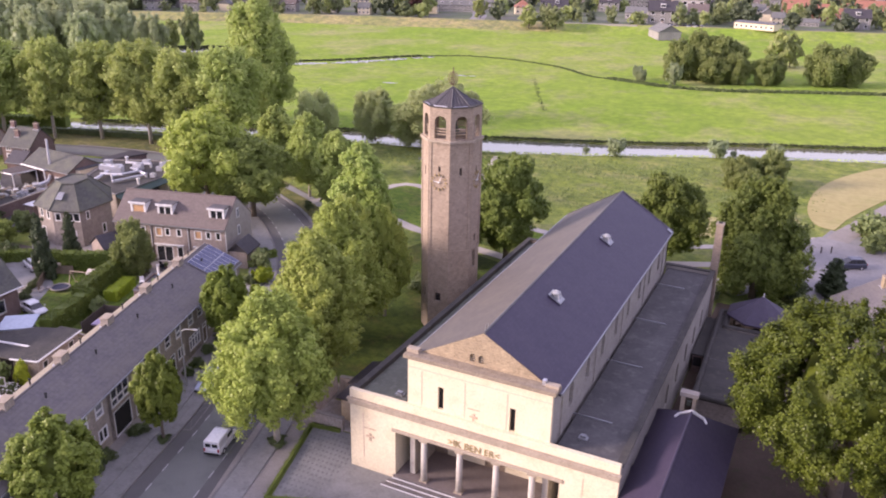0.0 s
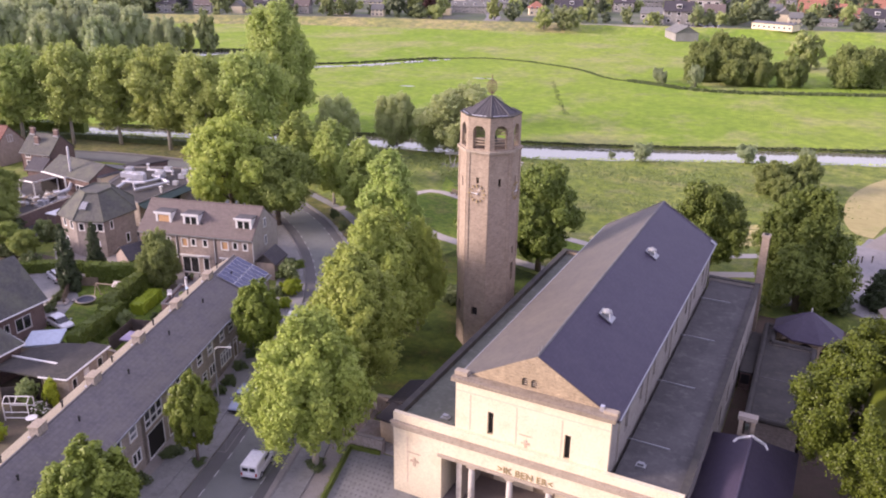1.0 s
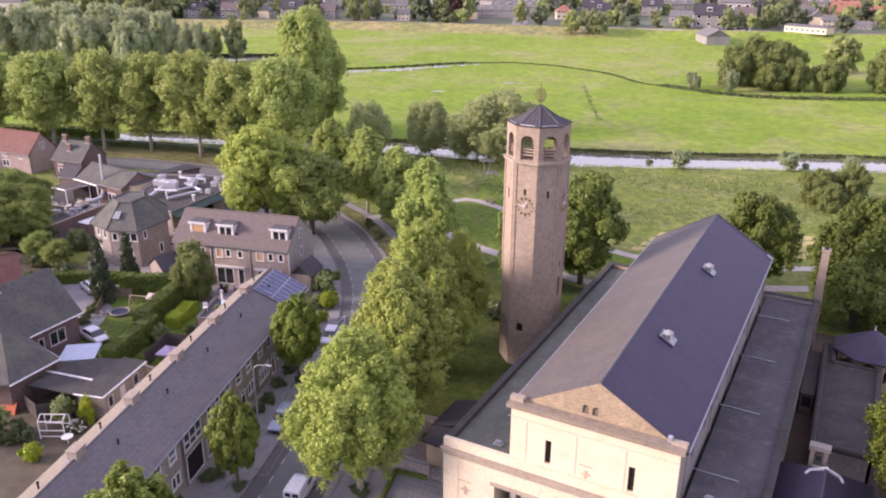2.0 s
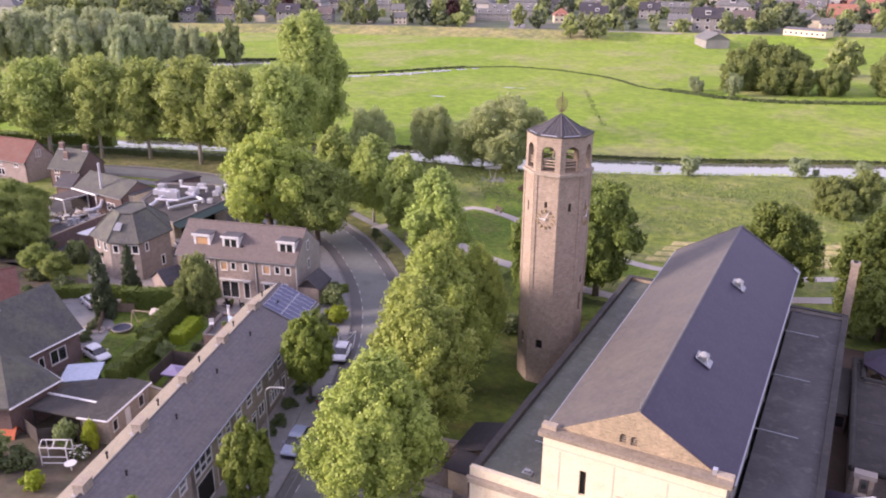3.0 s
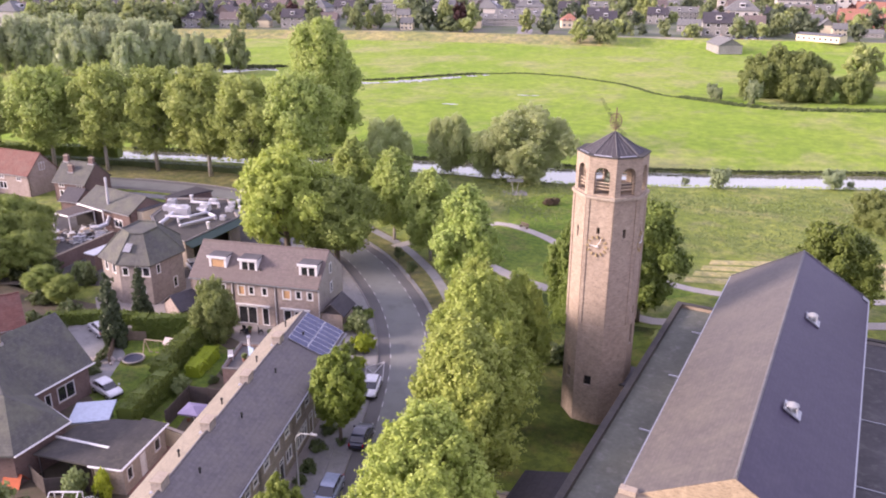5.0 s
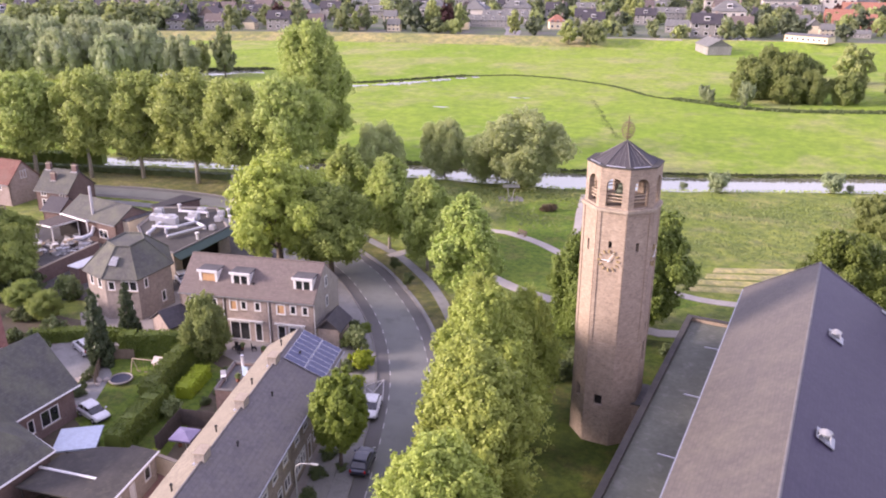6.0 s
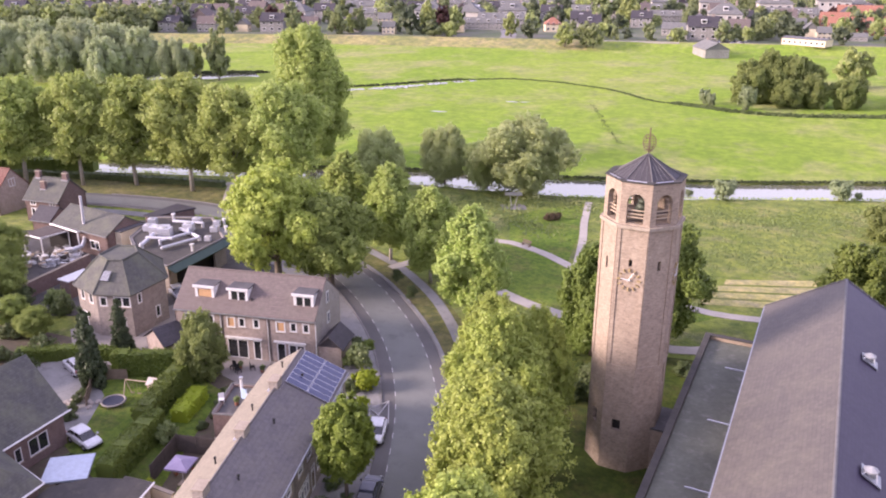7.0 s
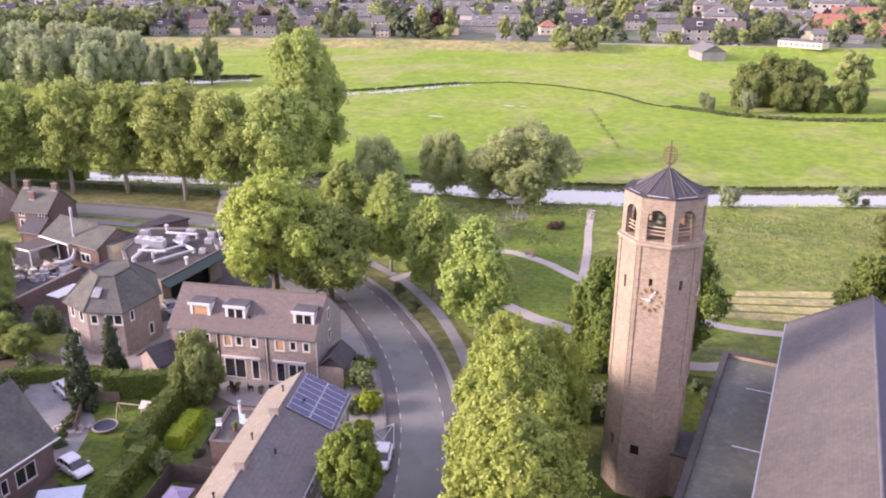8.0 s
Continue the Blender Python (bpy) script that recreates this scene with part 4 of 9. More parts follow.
# roof of the nave
RX, YR, EW, EE = -19.12, 47.78, X0 - 0.35, X1 + 0.3


def ridge_z(y):
    return 14.40 + 0.009 * (y - YR)


def roof_z(x, y):
    """Height of the slates."""
    k = (x - EW) / (RX - EW) if x < RX else (EE - x) / (EE - RX)
    return 10.97 + k * (ridge_z(y) - 10.97)


bm = bmesh.new()
for xe in (EW, EE):
    solid(bm, [(xe, YR, 10.75), (xe, YB + 0.35, 10.75), (RX, YB + 0.35, ridge_z(YB) - 0.22), (RX, YR, ridge_z(YR) - 0.22)], [(0, 1, 2, 3)], (0, 0, 0.22))
roof = part("nave_roof", bm, SLATE, church, "dark slate pitched roof, its mottled western slope coloured lighter for the sun")
# Western faces take the lighter slate, so sunlight sits in their colour.
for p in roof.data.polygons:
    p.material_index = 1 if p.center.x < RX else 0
roof.data.materials.append(SLATE_SUNLIT)
bm = bmesh.new()
tube(bm, (RX, YR - 0.04, ridge_z(YR) + 0.0), (RX, YB + 0.4, ridge_z(YB) + 0.0), 0.11, 0.11, 8)
part("ridge_cap", bm, CAP, roof)
for xe in (EW - 0.1, EE + 0.01):
    bm = bmesh.new()
    box(bm, xe, xe + 0.1, YF + 0.6, YB + 0.3, 10.78, 10.94)
    part("gutter", bm, ZINC, roof, "pale zinc gutter")
bm = bmesh.new()
for xe in (EW, EE):
    y = YB + 0.32
    solid(bm, [(xe, y, 10.98), (xe, y + 0.12, 10.98), (RX, y + 0.12, ridge_z(YB) + 0.02), (RX, y, ridge_z(YB) + 0.02)], [(0, 1, 2, 3)], (0, 0, 0.08))
part("verge", bm, CAP, roof)
for k in (0.15, 0.6):
    bm = bmesh.new()
    tube(bm, (RX, YR + k, ridge_z(YR)), (RX + 0.1 * k, YR + k, ridge_z(YR) + 0.55), 0.025, 0.015, 5)
    part("lightning_rod", bm, ZINC, roof)
bm = bmesh.new()
solid(bm, [(EE + 0.02, YB - 0.5, 10.99), (EE - 0.5, YB - 0.5, roof_z(EE - 0.5, YB) + 0.05), (EE - 0.5, YB + 0.1, roof_z(EE - 0.5, YB) + 0.05), (EE + 0.02, YB + 0.1, 10.99)], [(0, 1, 2, 3)], (0, 0, 0.05))
part("lead_patch", bm, ZINC, roof, "small lead patch at the eaves")


def roof_vent(y):
    v = site("roof_vent", -17.2, y, "small white metal vent on the slate roof", "vent", "roof vents")
    bm = bmesh.new()
    z = roof_z(-17.2, y)
    solid(bm, [(-17.7, y - 0.6, z + 0.36), (-16.6, y - 0.6, z - 0.31), (-16.6, y + 0.6, z - 0.31), (-17.7, y + 0.6, z + 0.36)], [(0, 1, 2, 3)], (0, 0, 0.08))
    part("base", bm, ZINC, v)
    bm = bmesh.new()
    tube(bm, (-17.2, y, z), (-17.2, y, z + 0.42), 0.3, 0.27, 8)
    part("throat", bm, ZINC, v)
    bm = bmesh.new()
    tube(bm, (-17.2, y, z + 0.42), (-17.2, y, z + 0.5), 0.44, 0.42, 8)
    tube(bm, (-17.2, y, z + 0.5), (-17.2, y, z + 0.68), 0.42, 0.1, 8)
    part("cowl", bm, STEEL, v)
    for k in range(4):
        a = math.pi / 4 + k * math.pi / 2
        part("stay", tubes([(-17.2 + 0.55 * math.cos(a), y + 0.55 * math.sin(a), z + 0.1 - 0.34 * math.cos(a)), (-17.2 + 0.4 * math.cos(a), y + 0.4 * math.sin(a), z + 0.45)], 0.035, 5), WHITE, v)


roof_vent(58.4)
roof_vent(73.7)

# upper front
bm = bmesh.new()
wall(bm, (X0, 46.98), (X1, 46.98), 6.9, 11.25, 0.36, [(2.61, 3.07, 7.5, 9.4), (8.48, 8.92, 7.32, 9.28)])
front = part("upper_front", bm, RENDER_WHITE, church, "cream plastered front with two slit windows")
for u in (2.84, 8.7):
    part("slit_window", boxes((X0 + u - 0.25, X0 + u + 0.25, 47.2, 47.26, 7.2, 9.45)), DARK, front)
for x in (-23.8, -20.15, -16.75):
    part("painted_line", boxes((x - 0.05, x + 0.05, 46.965, 46.978, 6.65, 10.38)), RENDER_PINK, front)
part("painted_line", boxes((X0 + 0.02, X1 - 0.02, 46.965, 46.978, 10.5, 10.57)), RENDER_PINK, front)
bm = bmesh.new()
box(bm, X0 - 0.3, X1 + 0.3, 46.72, 47.95, 11.3, 11.6)
box(bm, X0 - 0.12, X1 + 0.12, 46.86, 47.34, 11.25, 11.3)
part("cornice", bm, SHELF, church, "weathered brown stone shelf before the pediment")
for x0, x1, z1 in ((X0 - 0.26, X0 + 0.75, 11.92), (X1 - 0.7, X1 + 0.28, 11.8)):
    part("kneeler", boxes((x0, x1, 47.25, 47.76, 11.604, z1)), STONE, church)
part("flashing", boxes((X1 - 1.0, X1 - 0.72, 47.4, 47.74, 11.604, 11.98)), ALU, church)
PY, PZ, PL, PR = 47.72, ridge_z(YR) - 0.04, -24.15, -14.35
bm = bmesh.new()
wall(bm, (PL, PY), (PR, PY), 11.604, 12.6, 0.4, [(-20.17 - PL, -19.73 - PL, 11.85, 12.5, True), (-19.47 - PL, -19.03 - PL, 11.85, 12.5, True)])


def slope_x(z):
    k = (z - 11.604) / (PZ - 11.604)
    return PL + k * (RX - PL), PR + k * (RX - PR)


for v in list(bm.verts):
    lo_, hi_ = slope_x(v.co.z)
    v.co.x = max(lo_, min(hi_, v.co.x))
lo_, hi_ = slope_x(12.6)
solid(bm, [(lo_, PY, 12.6), (hi_, PY, 12.6), (RX, PY, PZ)], [(0, 1, 2)], (0, 0.4, 0))
part("pediment", bm, BRICK_PALE, church, "pale brick pediment with two small arches")
# Near-black panel gives the two arches their inner shade.
part("pediment_shade_panel", boxes((-20.25, -18.95, 47.98, 48.04, 11.8, 12.52)), DARK, church)
for x in (-19.95, -19.25):
    for z in (11.95, 12.1, 12.25):
        part("louvre", boxes((x - 0.21, x + 0.21, 47.82, 47.9, z, z + 0.05)), STONE, church)

# lower front with the porch
AX0, AX1 = -30.15, -8.05
PU0, PU1 = -25.95 - AX0, -12.3 - AX0
bm = bmesh.new()
wall(bm, (AX0, 46.62), (AX1, 46.62), -0.1, 7.3, 0.38, [(PU0, PU1, 0.45, 4.5)])
low = part("lower_front", bm, RENDER_WHITE, church, "cream plastered porch front with lettering")
bm = bmesh.new()
box(bm, AX0 - 0.08, AX1 + 0.08, 46.4, 46.6, 6.08, 6.5)
box(bm, AX0 - 0.14, AX1 + 0.14, 46.3, 46.6, 6.5, 6.62)
part("string_course", bm, STONE, low)
bm = bmesh.new()
box(bm, -26.25, -12.05, 46.52, 46.615, 4.5, 4.78)
part("lintel", bm, STONE, low)
for x in (-28.9, -10.6):
    part("painted_line", boxes((x - 0.04, x + 0.04, 46.6, 46.617, 1.2, 5.4)), RENDER_PINK, low)


def relief(x, y, z, k, parent):
    """A small carved emblem: a cross over a bowl, with a line above."""
    bm = bmesh.new()
    box(bm, x - 0.1 * k, x + 0.1 * k, y - 0.05, y - 0.004, z, z + 0.75 * k)
    box(bm, x - 0.35 * k, x + 0.35 * k, y - 0.06, y - 0.004, z + 0.35 * k, z + 0.52 * k)
    box(bm, x - 0.55 * k, x + 0.55 * k, y - 0.04, y - 0.004, z + 1.1 * k, z + 1.2 * k)
    part("carved_emblem", bm, EMBLEM, parent)


relief(-28.3 + 0.0, 46.62, 2.9, 1.0, low)
relief(-19.4, 46.98, 7.25, 0.9, front)
bm = bmesh.new()
wall(bm, (-25.95, 51.0), (-12.3, 51.0), 0.45, 4.5, 0.3, [(1.2, 2.6, 0.45, 3.2), (6.0, 7.8, 0.45, 3.4), (11.0, 12.4, 0.45, 3.2)])
box(bm, -26.2, -25.96, 47.0, 51.3, 0.45, 4.5)
box(bm, -12.29, -12.05, 47.0, 51.3, 0.45, 4.5)
box(bm, -26.2, -12.05, 47.02, 51.3, 4.5, 4.7)
part("porch_wall", bm, RENDER_WHITE, church)
for u in (1.2, 6.0, 11.0):
    w = 1.4 if u != 6.0 else 1.8
    bm = frame_bm((-25.95, 51.0), (-12.3, 51.0), (u, u + w, 0.45, 3.2 if u != 6.0 else 3.4), bar=0.1, mullions=2, transom=0.75)
    dr_ = part("porch_door", bm, OAK, church)
    part("door_leaf", pane_bm((-25.95, 51.0), (-12.3, 51.0), (u, u + w, 0.45, 3.2)), OAK, dr_)
bm = bmesh.new()
box(bm, -26.1, -12.2, 46.46, 51.3, -0.1, 0.462)
part("porch_floor", bm, surf("porch_slab", (0.17, 0.14, 0.13), (0.21, 0.175, 0.16), 0.6, 8.0), church, "brown tiled porch floor")
TREAD = surf("step_tread", (0.15, 0.135, 0.125), (0.19, 0.17, 0.16), 0.8, 8.0)
COLUMN = surf("column_stone", (0.50, 0.46, 0.39), (0.56, 0.52, 0.45), 1.0, 9.0)
for i, x in enumerate((-23.5, -20.4, -17.35, -14.45)):
    bm = bmesh.new()
    tube(bm, (x, 46.92, 0.6), (x, 46.92, 4.2), 0.27, 0.24, 16)
    column = part("column", bm, COLUMN, church, smooth=True)
    part("capital", boxes((x - 0.36, x + 0.36, 46.66, 47.22, 4.2, 4.5)), STONE, column)
    part("base", boxes((x - 0.34, x + 0.34, 46.64, 47.22, 0.45, 0.6)), STONE, column)
for i in range(3):
    y1 = 46.6 - 0.42 * i
    z1 = 0.45 - 0.15 * i
    st = part("step", boxes((-26.0 - 0.3 * i, -11.2 + 0.3 * i, y1 - 0.46, y1 - (0.04 if i else 0.141), -0.05, z1 - 0.004)), TREAD, church)
    part("nosing", boxes((-26.0 - 0.3 * i, -11.2 + 0.3 * i, y1 - 0.47, y1 - 0.39, z1 - 0.05, z1 + 0.004)), WHITE, st)
txt = bpy.data.curves.new("lettering", "FONT")
txt.body, txt.size, txt.extrude, txt.align_x = ">IK BEN ER<", 0.78, 0.025, "CENTER"
txt.materials.append(GOLD)
lettering = new("lettering", txt)
lettering.parent = low
lettering.matrix_basis = pose(-19.15, 46.58, 4.86, 90, 0, 0)
tagged(lettering, "gilt letters on the porch front")

# aisles
for side, xa, xb in (("west", AX0, X0), ("east", X1, AX1)):
    outer = xa if side == "west" else xb
    bm = bmesh.new()
    o_list = [(3.0 + 4.35 * i, 4.2 + 4.35 * i, 2.6, 4.8, True) for i in range(8)]
    if side == "west":
        wall(bm, (outer, 87.2), (outer, 47.0), 0, 6.95, 0.35, o_list)
        wall(bm, (xb, 87.2), (xa, 87.2), 0, 6.95, 0.35)
    else:
        wall(bm, (outer, 47.0), (outer, 87.2), 0, 6.95, 0.35, o_list)
        wall(bm, (xb, 87.2), (xa, 87.2), 0, 6.95, 0.35)
    aisle = part("aisle_wall", bm, BRICK_TOWER if side == "west" else PLASTER, church)
    for o in o_list:
        ends = ((outer, 87.2), (outer, 47.0)) if side == "west" else ((outer, 47.0), (outer, 87.2))
        part("aisle_window", pane_bm(*ends, o, inset=0.15), GLASS, church)
    bm = bmesh.new()
    box(bm, xa + 0.3, xb - 0.004, 47.0, 86.9, 6.35, 6.6)
    part("aisle_roof", bm, FELT_GREEN if side == "west" else FELT, church, "flat grey felt roof with pale seams")
    bm = bmesh.new()
    a, b = (outer - 0.12, outer + 0.42) if side == "west" else (outer - 0.42, outer + 0.12)
    box(bm, a, b, 47.0, 87.35, 6.95, 7.06)
    box(bm, *((b, xb - 0.02) if side == "west" else (xa + 0.02, a)), 86.8, 87.35, 6.95, 7.06)
    part("parapet_cap", bm, FELT_OLD, church)
    u = outer + 0.354 if side == "west" else outer - 0.414
    part("upstand", boxes((u, u + 0.06, 47.0, 86.8, 6.6, 6.94)), FELT_OLD, church, "dark felt upstand along the parapet")
    for y in (52.6, 62.3, 71.9, 81.5):
        x0, x1 = (-27.6, X0 - 0.02) if side == "west" else (X1 + 0.02, -10.2)
        part("roof_seam", boxes((x0, x1, y - 0.05, y + 0.05, 6.6, 6.68)), ALU if side == "west" else ZINC, church)
for x, y in ((-26.6, 48.6), (-11.6, 49.6)):
    bm = bmesh.new()
    box(bm, x - 0.35, x + 0.35, y - 0.25, y + 0.25, 6.6, 6.75)
    box(bm, x - 0.22, x + 0.22, y - 0.15, y + 0.15, 6.75, 6.95)
    part("roof_outlet", bm, ZINC, church)

# tall chimney of the boiler house
chim = site("boiler_chimney", -8.2, 87.9, "tall square brick chimney behind the church", "chimney")
bm = bmesh.new()
v = box(bm, -8.65, -7.75, 87.45, 88.35, 0, 12.3)
for q in v[4:]:
    q.co.x += (-8.2 - q.co.x) * 0.18
    q.co.y += (87.9 - q.co.y) * 0.18
part("shaft", bm, BRICK_TOWER, chim)
part("cap", boxes((-8.65, -7.75, 87.45, 88.35, 12.3, 12.5)), STONE, chim)
part("flue", boxes((-8.4, -8.0, 87.7, 88.1, 12.5, 12.62)), BLACK, chim)

# vestry with hipped roof and bell-cote
vestry = site("vestry", -5, 50, "low brick vestry with a steep dark slate hipped roof", "annex")
bm = bmesh.new()
for p, q in (((-8.0, 36), (-2.0, 36)), ((-2.0, 36), (-2.0, 60)), ((-2.0, 60), (-8.0, 60)), ((-8.0, 60), (-8.0, 36))):
    wall(bm, p, q, 0, 4.2, 0.3)
part("wall", bm, BRICK_TOWER, vestry)
part("roof", hip_roof([(-8.4, 35.5), (-1.6, 35.5), (-1.6, 60.4), (-8.4, 60.4)], [(-5.0, 39), (-4.98, 39), (-4.98, 56.5), (-5.0, 56.5)], 4.2, 7.0), SLATE, vestry, "dark purple slate hipped roof")
bm = bmesh.new()
tube(bm, (-5, 39, 7.02), (-5, 56.5, 7.02), 0.12, 0.12, 8)
part("ridge", bm, SLATE, vestry)
bm = bmesh.new()
for x, z in ((-6.0, 6.2), (-4.05, 6.25)):
    tube(bm, (-5.0, 56.45, 7.12), (x, 57.0, z + 0.1), 0.13, 0.11, 6)
    tube(bm, (x, 57.0, z + 0.1), (x + (0.25 if x > -5 else -0.25), 56.7, z - 0.1), 0.11, 0.09, 6)
part("ridge_flashing", bm, WHITE, vestry, "crumpled white lead flashing")
cote = site("bell_cote", -5.6, 58.9, "small open stone bell-cote", "bell-cote")
part("pier", boxes((-6.2, -5.9, 58.65, 59.15, 3.8, 7.0)), STONE, cote)
part("pier", boxes((-5.3, -5.0, 58.65, 59.15, 3.8, 7.0)), STONE, cote)
part("lintel", boxes((-6.32, -4.88, 58.55, 59.25, 7.0, 7.35)), PAVE_PALE, cote)
part("sill", boxes((-5.9, -5.3, 58.65, 59.15, 5.2, 5.5)), STONE, cote)
part("bell", boxes((-5.75, -5.45, 58.8, 59.05, 6.1, 6.5)), BRONZE, cote)


hall = site("parish_hall", -4.5, 76, "low flat-roofed brick hall beside the octagonal pavilion", "annex")
HALL = [(-6.1, 66.8), (-1.6, 66.8), (-1.6, 82.9), (-5.7, 82.9), (-5.75, 87.0), (-6.6, 87.0)]
bm = bmesh.new()
for p, q in zip(HALL, HALL[1:] + HALL[:1]):
    wall(bm, p, q, 0, 2.6, 0.25)
part("wall", bm, BRICK_VILLA, hall)
bm = bmesh.new()
prism(bm, [(-5.95, 67.0), (-1.8, 67.0), (-1.8, 82.7), (-5.8, 82.7), (-5.9, 86.8), (-6.4, 86.8)], 2.3, 2.42)
part("roof", bm, FELT_OLD, hall, "dark weathered felt roof")
bm = bmesh.new()
for p, q in zip(HALL, HALL[1:] + HALL[:1]):
    tube(bm, (*p, 2.6), (*q, 2.6), 0.27, 0.27, 8)
part("roof_edge", bm, FELT_OLD, hall)
part("roof_seam", boxes((-6.0, -1.8, 75.0, 75.12, 2.42, 2.46)), FELT, hall)
wing = part("side_wing", boxes((-7.85, -6.75, 76.2, 85.6, 0, 1.9)), BRICK_DUSK, hall)
part("wing_roof", boxes((-7.95, -6.7, 76.1, 85.7, 1.9, 2.05)), FELT_OLD, wing)
part("window", boxes((-7.7, -6.9, 76.14, 76.19, 0.7, 1.7)), GLASS, wing)


def octagon(r, cx=0.0, cy=0.0):
    """Corners of an octagon whose flat sides face the axes; r: to the flat sides."""
    R = r / math.cos(math.pi / 8)
    return [(cx + R * math.cos(math.pi / 8 + i * math.pi / 4), cy + R * math.sin(math.pi / 8 + i * math.pi / 4)) for i in range(8)]


pav = site("chapel_pavilion", -2.5, 86.2, "octagonal pavilion with a dark pointed roof and arches", "pavilion")
po = octagon(2.9, -2.5, 86.2)
bm = bmesh.new()
for i in range(8):
    p, q = po[i], po[(i + 1) % 8]
    L = math.dist(p, q)
    wall(bm, p, q, 0, 3.3, 0.25, [(0.3, L - 0.3, 1.0, 2.95, True)])
part("wall", bm, BRICK_PALE, pav)
# Near-black block stands for the shade behind the arches.
part("inside", boxes((-3.8, -1.2, 84.9, 87.5, 0, 2.9)), DARK, pav)
part("roof", hip_roof(octagon(3.35, -2.5, 86.2), [(-2.5, 86.2)] * 8, 3.35, 5.5), SLATE, pav)
bm = bmesh.new()
tube(bm, (-2.5, 86.2, 5.3), (-2.5, 86.2, 5.9), 0.09, 0.03)
part("finial", bm, WHITE, pav)

# ---- the tower ----
TX, TY, TA = -34.70, 74.3, 2.90
tower = site("bell_tower", TX, TY, "octagonal brick bell tower with arched belfry and gilt clock", "tower")
oc = octagon(TA, TX, TY)
side = math.dist(oc[0], oc[1])
bm = bmesh.new()
for i in range(8):
    p, q = oc[i], oc[(i + 1) % 8]
    ops = []
    face = (i + 1) % 8     # 6 faces south, 5 south-west, 7 south-east, 0 east
    if face == 6:
        ops = [(side / 2 - 0.35, side / 2 + 0.35, 3.9, 4.9), (side / 2 - 0.14, side / 2 + 0.14, 18.6, 19.2)]
    elif face == 5:
        ops = [(side / 2 - 0.3, side / 2 + 0.3, 3.9, 5.1), (side / 2 - 0.14, side / 2 + 0.14, 17.9, 18.9)]
    elif face == 7:
        ops = [(side / 2 - 0.14, side / 2 + 0.14, 18.3, 19.1)]
    elif face == 0:
        ops = [(side / 2 - 0.35, side / 2 + 0.35, 7.6, 9.6), (side / 2 - 0.2, side / 2 + 0.2, 10.6, 11.4), (side / 2 - 0.14, side / 2 + 0.14, 18.3, 19.1)]
    wall(bm, p, q, 0, 21.7, 0.4, ops)
bmesh.ops.remove_doubles(bm, verts=bm.verts, dist=0.001)
shaft = part("shaft", bm, BRICK_TOWER, tower, "weathered brown brick shaft")
# Near-black core added to put shade behind the shaft's openings.
bm = bmesh.new()
prism(bm, octagon(TA - 0.3, TX, TY), 0.2, 21.4)
part("dark_core", bm, DARK, shaft)
for i in range(8):
    bm = bmesh.new()
    for j, u0, u1 in ((i, 0.0, 0.3), ((i + 7) % 8, side - 0.3, side)):
        p, q = Vector(oc[j]), Vector(oc[(j + 1) % 8])
        d = (q - p).normalized()
        n = Vector((d.y, -d.x))
        a, b = p + d * u0, p + d * u1
        solid(bm, [(a.x, a.y, 10.0), (b.x, b.y, 10.0), (b.x, b.y, 21.7), (a.x, a.y, 21.7)], [(0, 1, 2, 3)], (n.x * 0.07, n.y * 0.07, 0))
    bmesh.ops.remove_doubles(bm, verts=bm.verts, dist=0.001)
    part("corner_strip", bm, BRICK_TOWER, tower)
bm = bmesh.new()
prism(bm, octagon(TA + 0.05, TX, TY), 9.72, 9.98)
part("string_course", bm, BRICK_TOWER, tower)
bm = bmesh.new()
prism(bm, octagon(TA + 0.2, TX, TY), 21.7, 21.95)
part("cornice", bm, STONE, tower)
ob_ = octagon(TA - 0.06, TX, TY)
bl = math.dist(ob_[0], ob_[1])
bm = bmesh.new()
for i in range(8):
    wall(bm, ob_[i], ob_[(i + 1) % 8], 21.95, 25.3, 0.45, [(bl / 2 - 0.66, bl / 2 + 0.66, 22.08, 24.45, True)])
belfry = part("belfry", bm, BRICK_TOWER, tower, "brick belfry with eight arched openings")
for i in range(8):
    p, q = ob_[i], ob_[(i + 1) % 8]
    for z in (22.5, 22.78, 23.06):
        part("rail", pane_bm(p, q, (bl / 2 - 0.66, bl / 2 + 0.66, z, z + 0.08), 0.24, 0.07, 0.0), TIMBER, belfry)
bm = bmesh.new()
prism(bm, octagon(TA - 0.5, TX, TY), 21.9, 22.1)
part("belfry_floor", bm, OAK, tower)
bm = bmesh.new()
rings = [(0.75, 22.4), (0.66, 22.6), (0.5, 23.0), (0.42, 23.4), (0.25, 23.65), (0.06, 23.7)]
for (r0, z0), (r1, z1) in zip(rings, rings[1:]):
    tube(bm, (TX, TY, z0), (TX, TY, z1), r0, r1, 16)
bell = part("bell", bm, BRONZE, tower, "bronze bell in the belfry", smooth=True)
part("bell_beam", boxes((TX - 2.3, TX + 2.3, TY - 0.12, TY + 0.12, 23.7, 23.95), (TX - 0.12, TX + 0.12, TY - 2.3, TY + 2.3, 23.95, 24.15)), OAK, bell)
bm = bmesh.new()
prism(bm, octagon(TA - 0.3, TX, TY), 25.02, 25.12)
part("roof_gutter", bm, FELT_OLD, tower, "dark felt gutter behind the parapet")
troof = part("roof", hip_roof(octagon(TA - 0.42, TX, TY), [(TX, TY)] * 8, 25.28, 27.0), TILE_DARK, tower, "low dark pyramid roof with ribs")
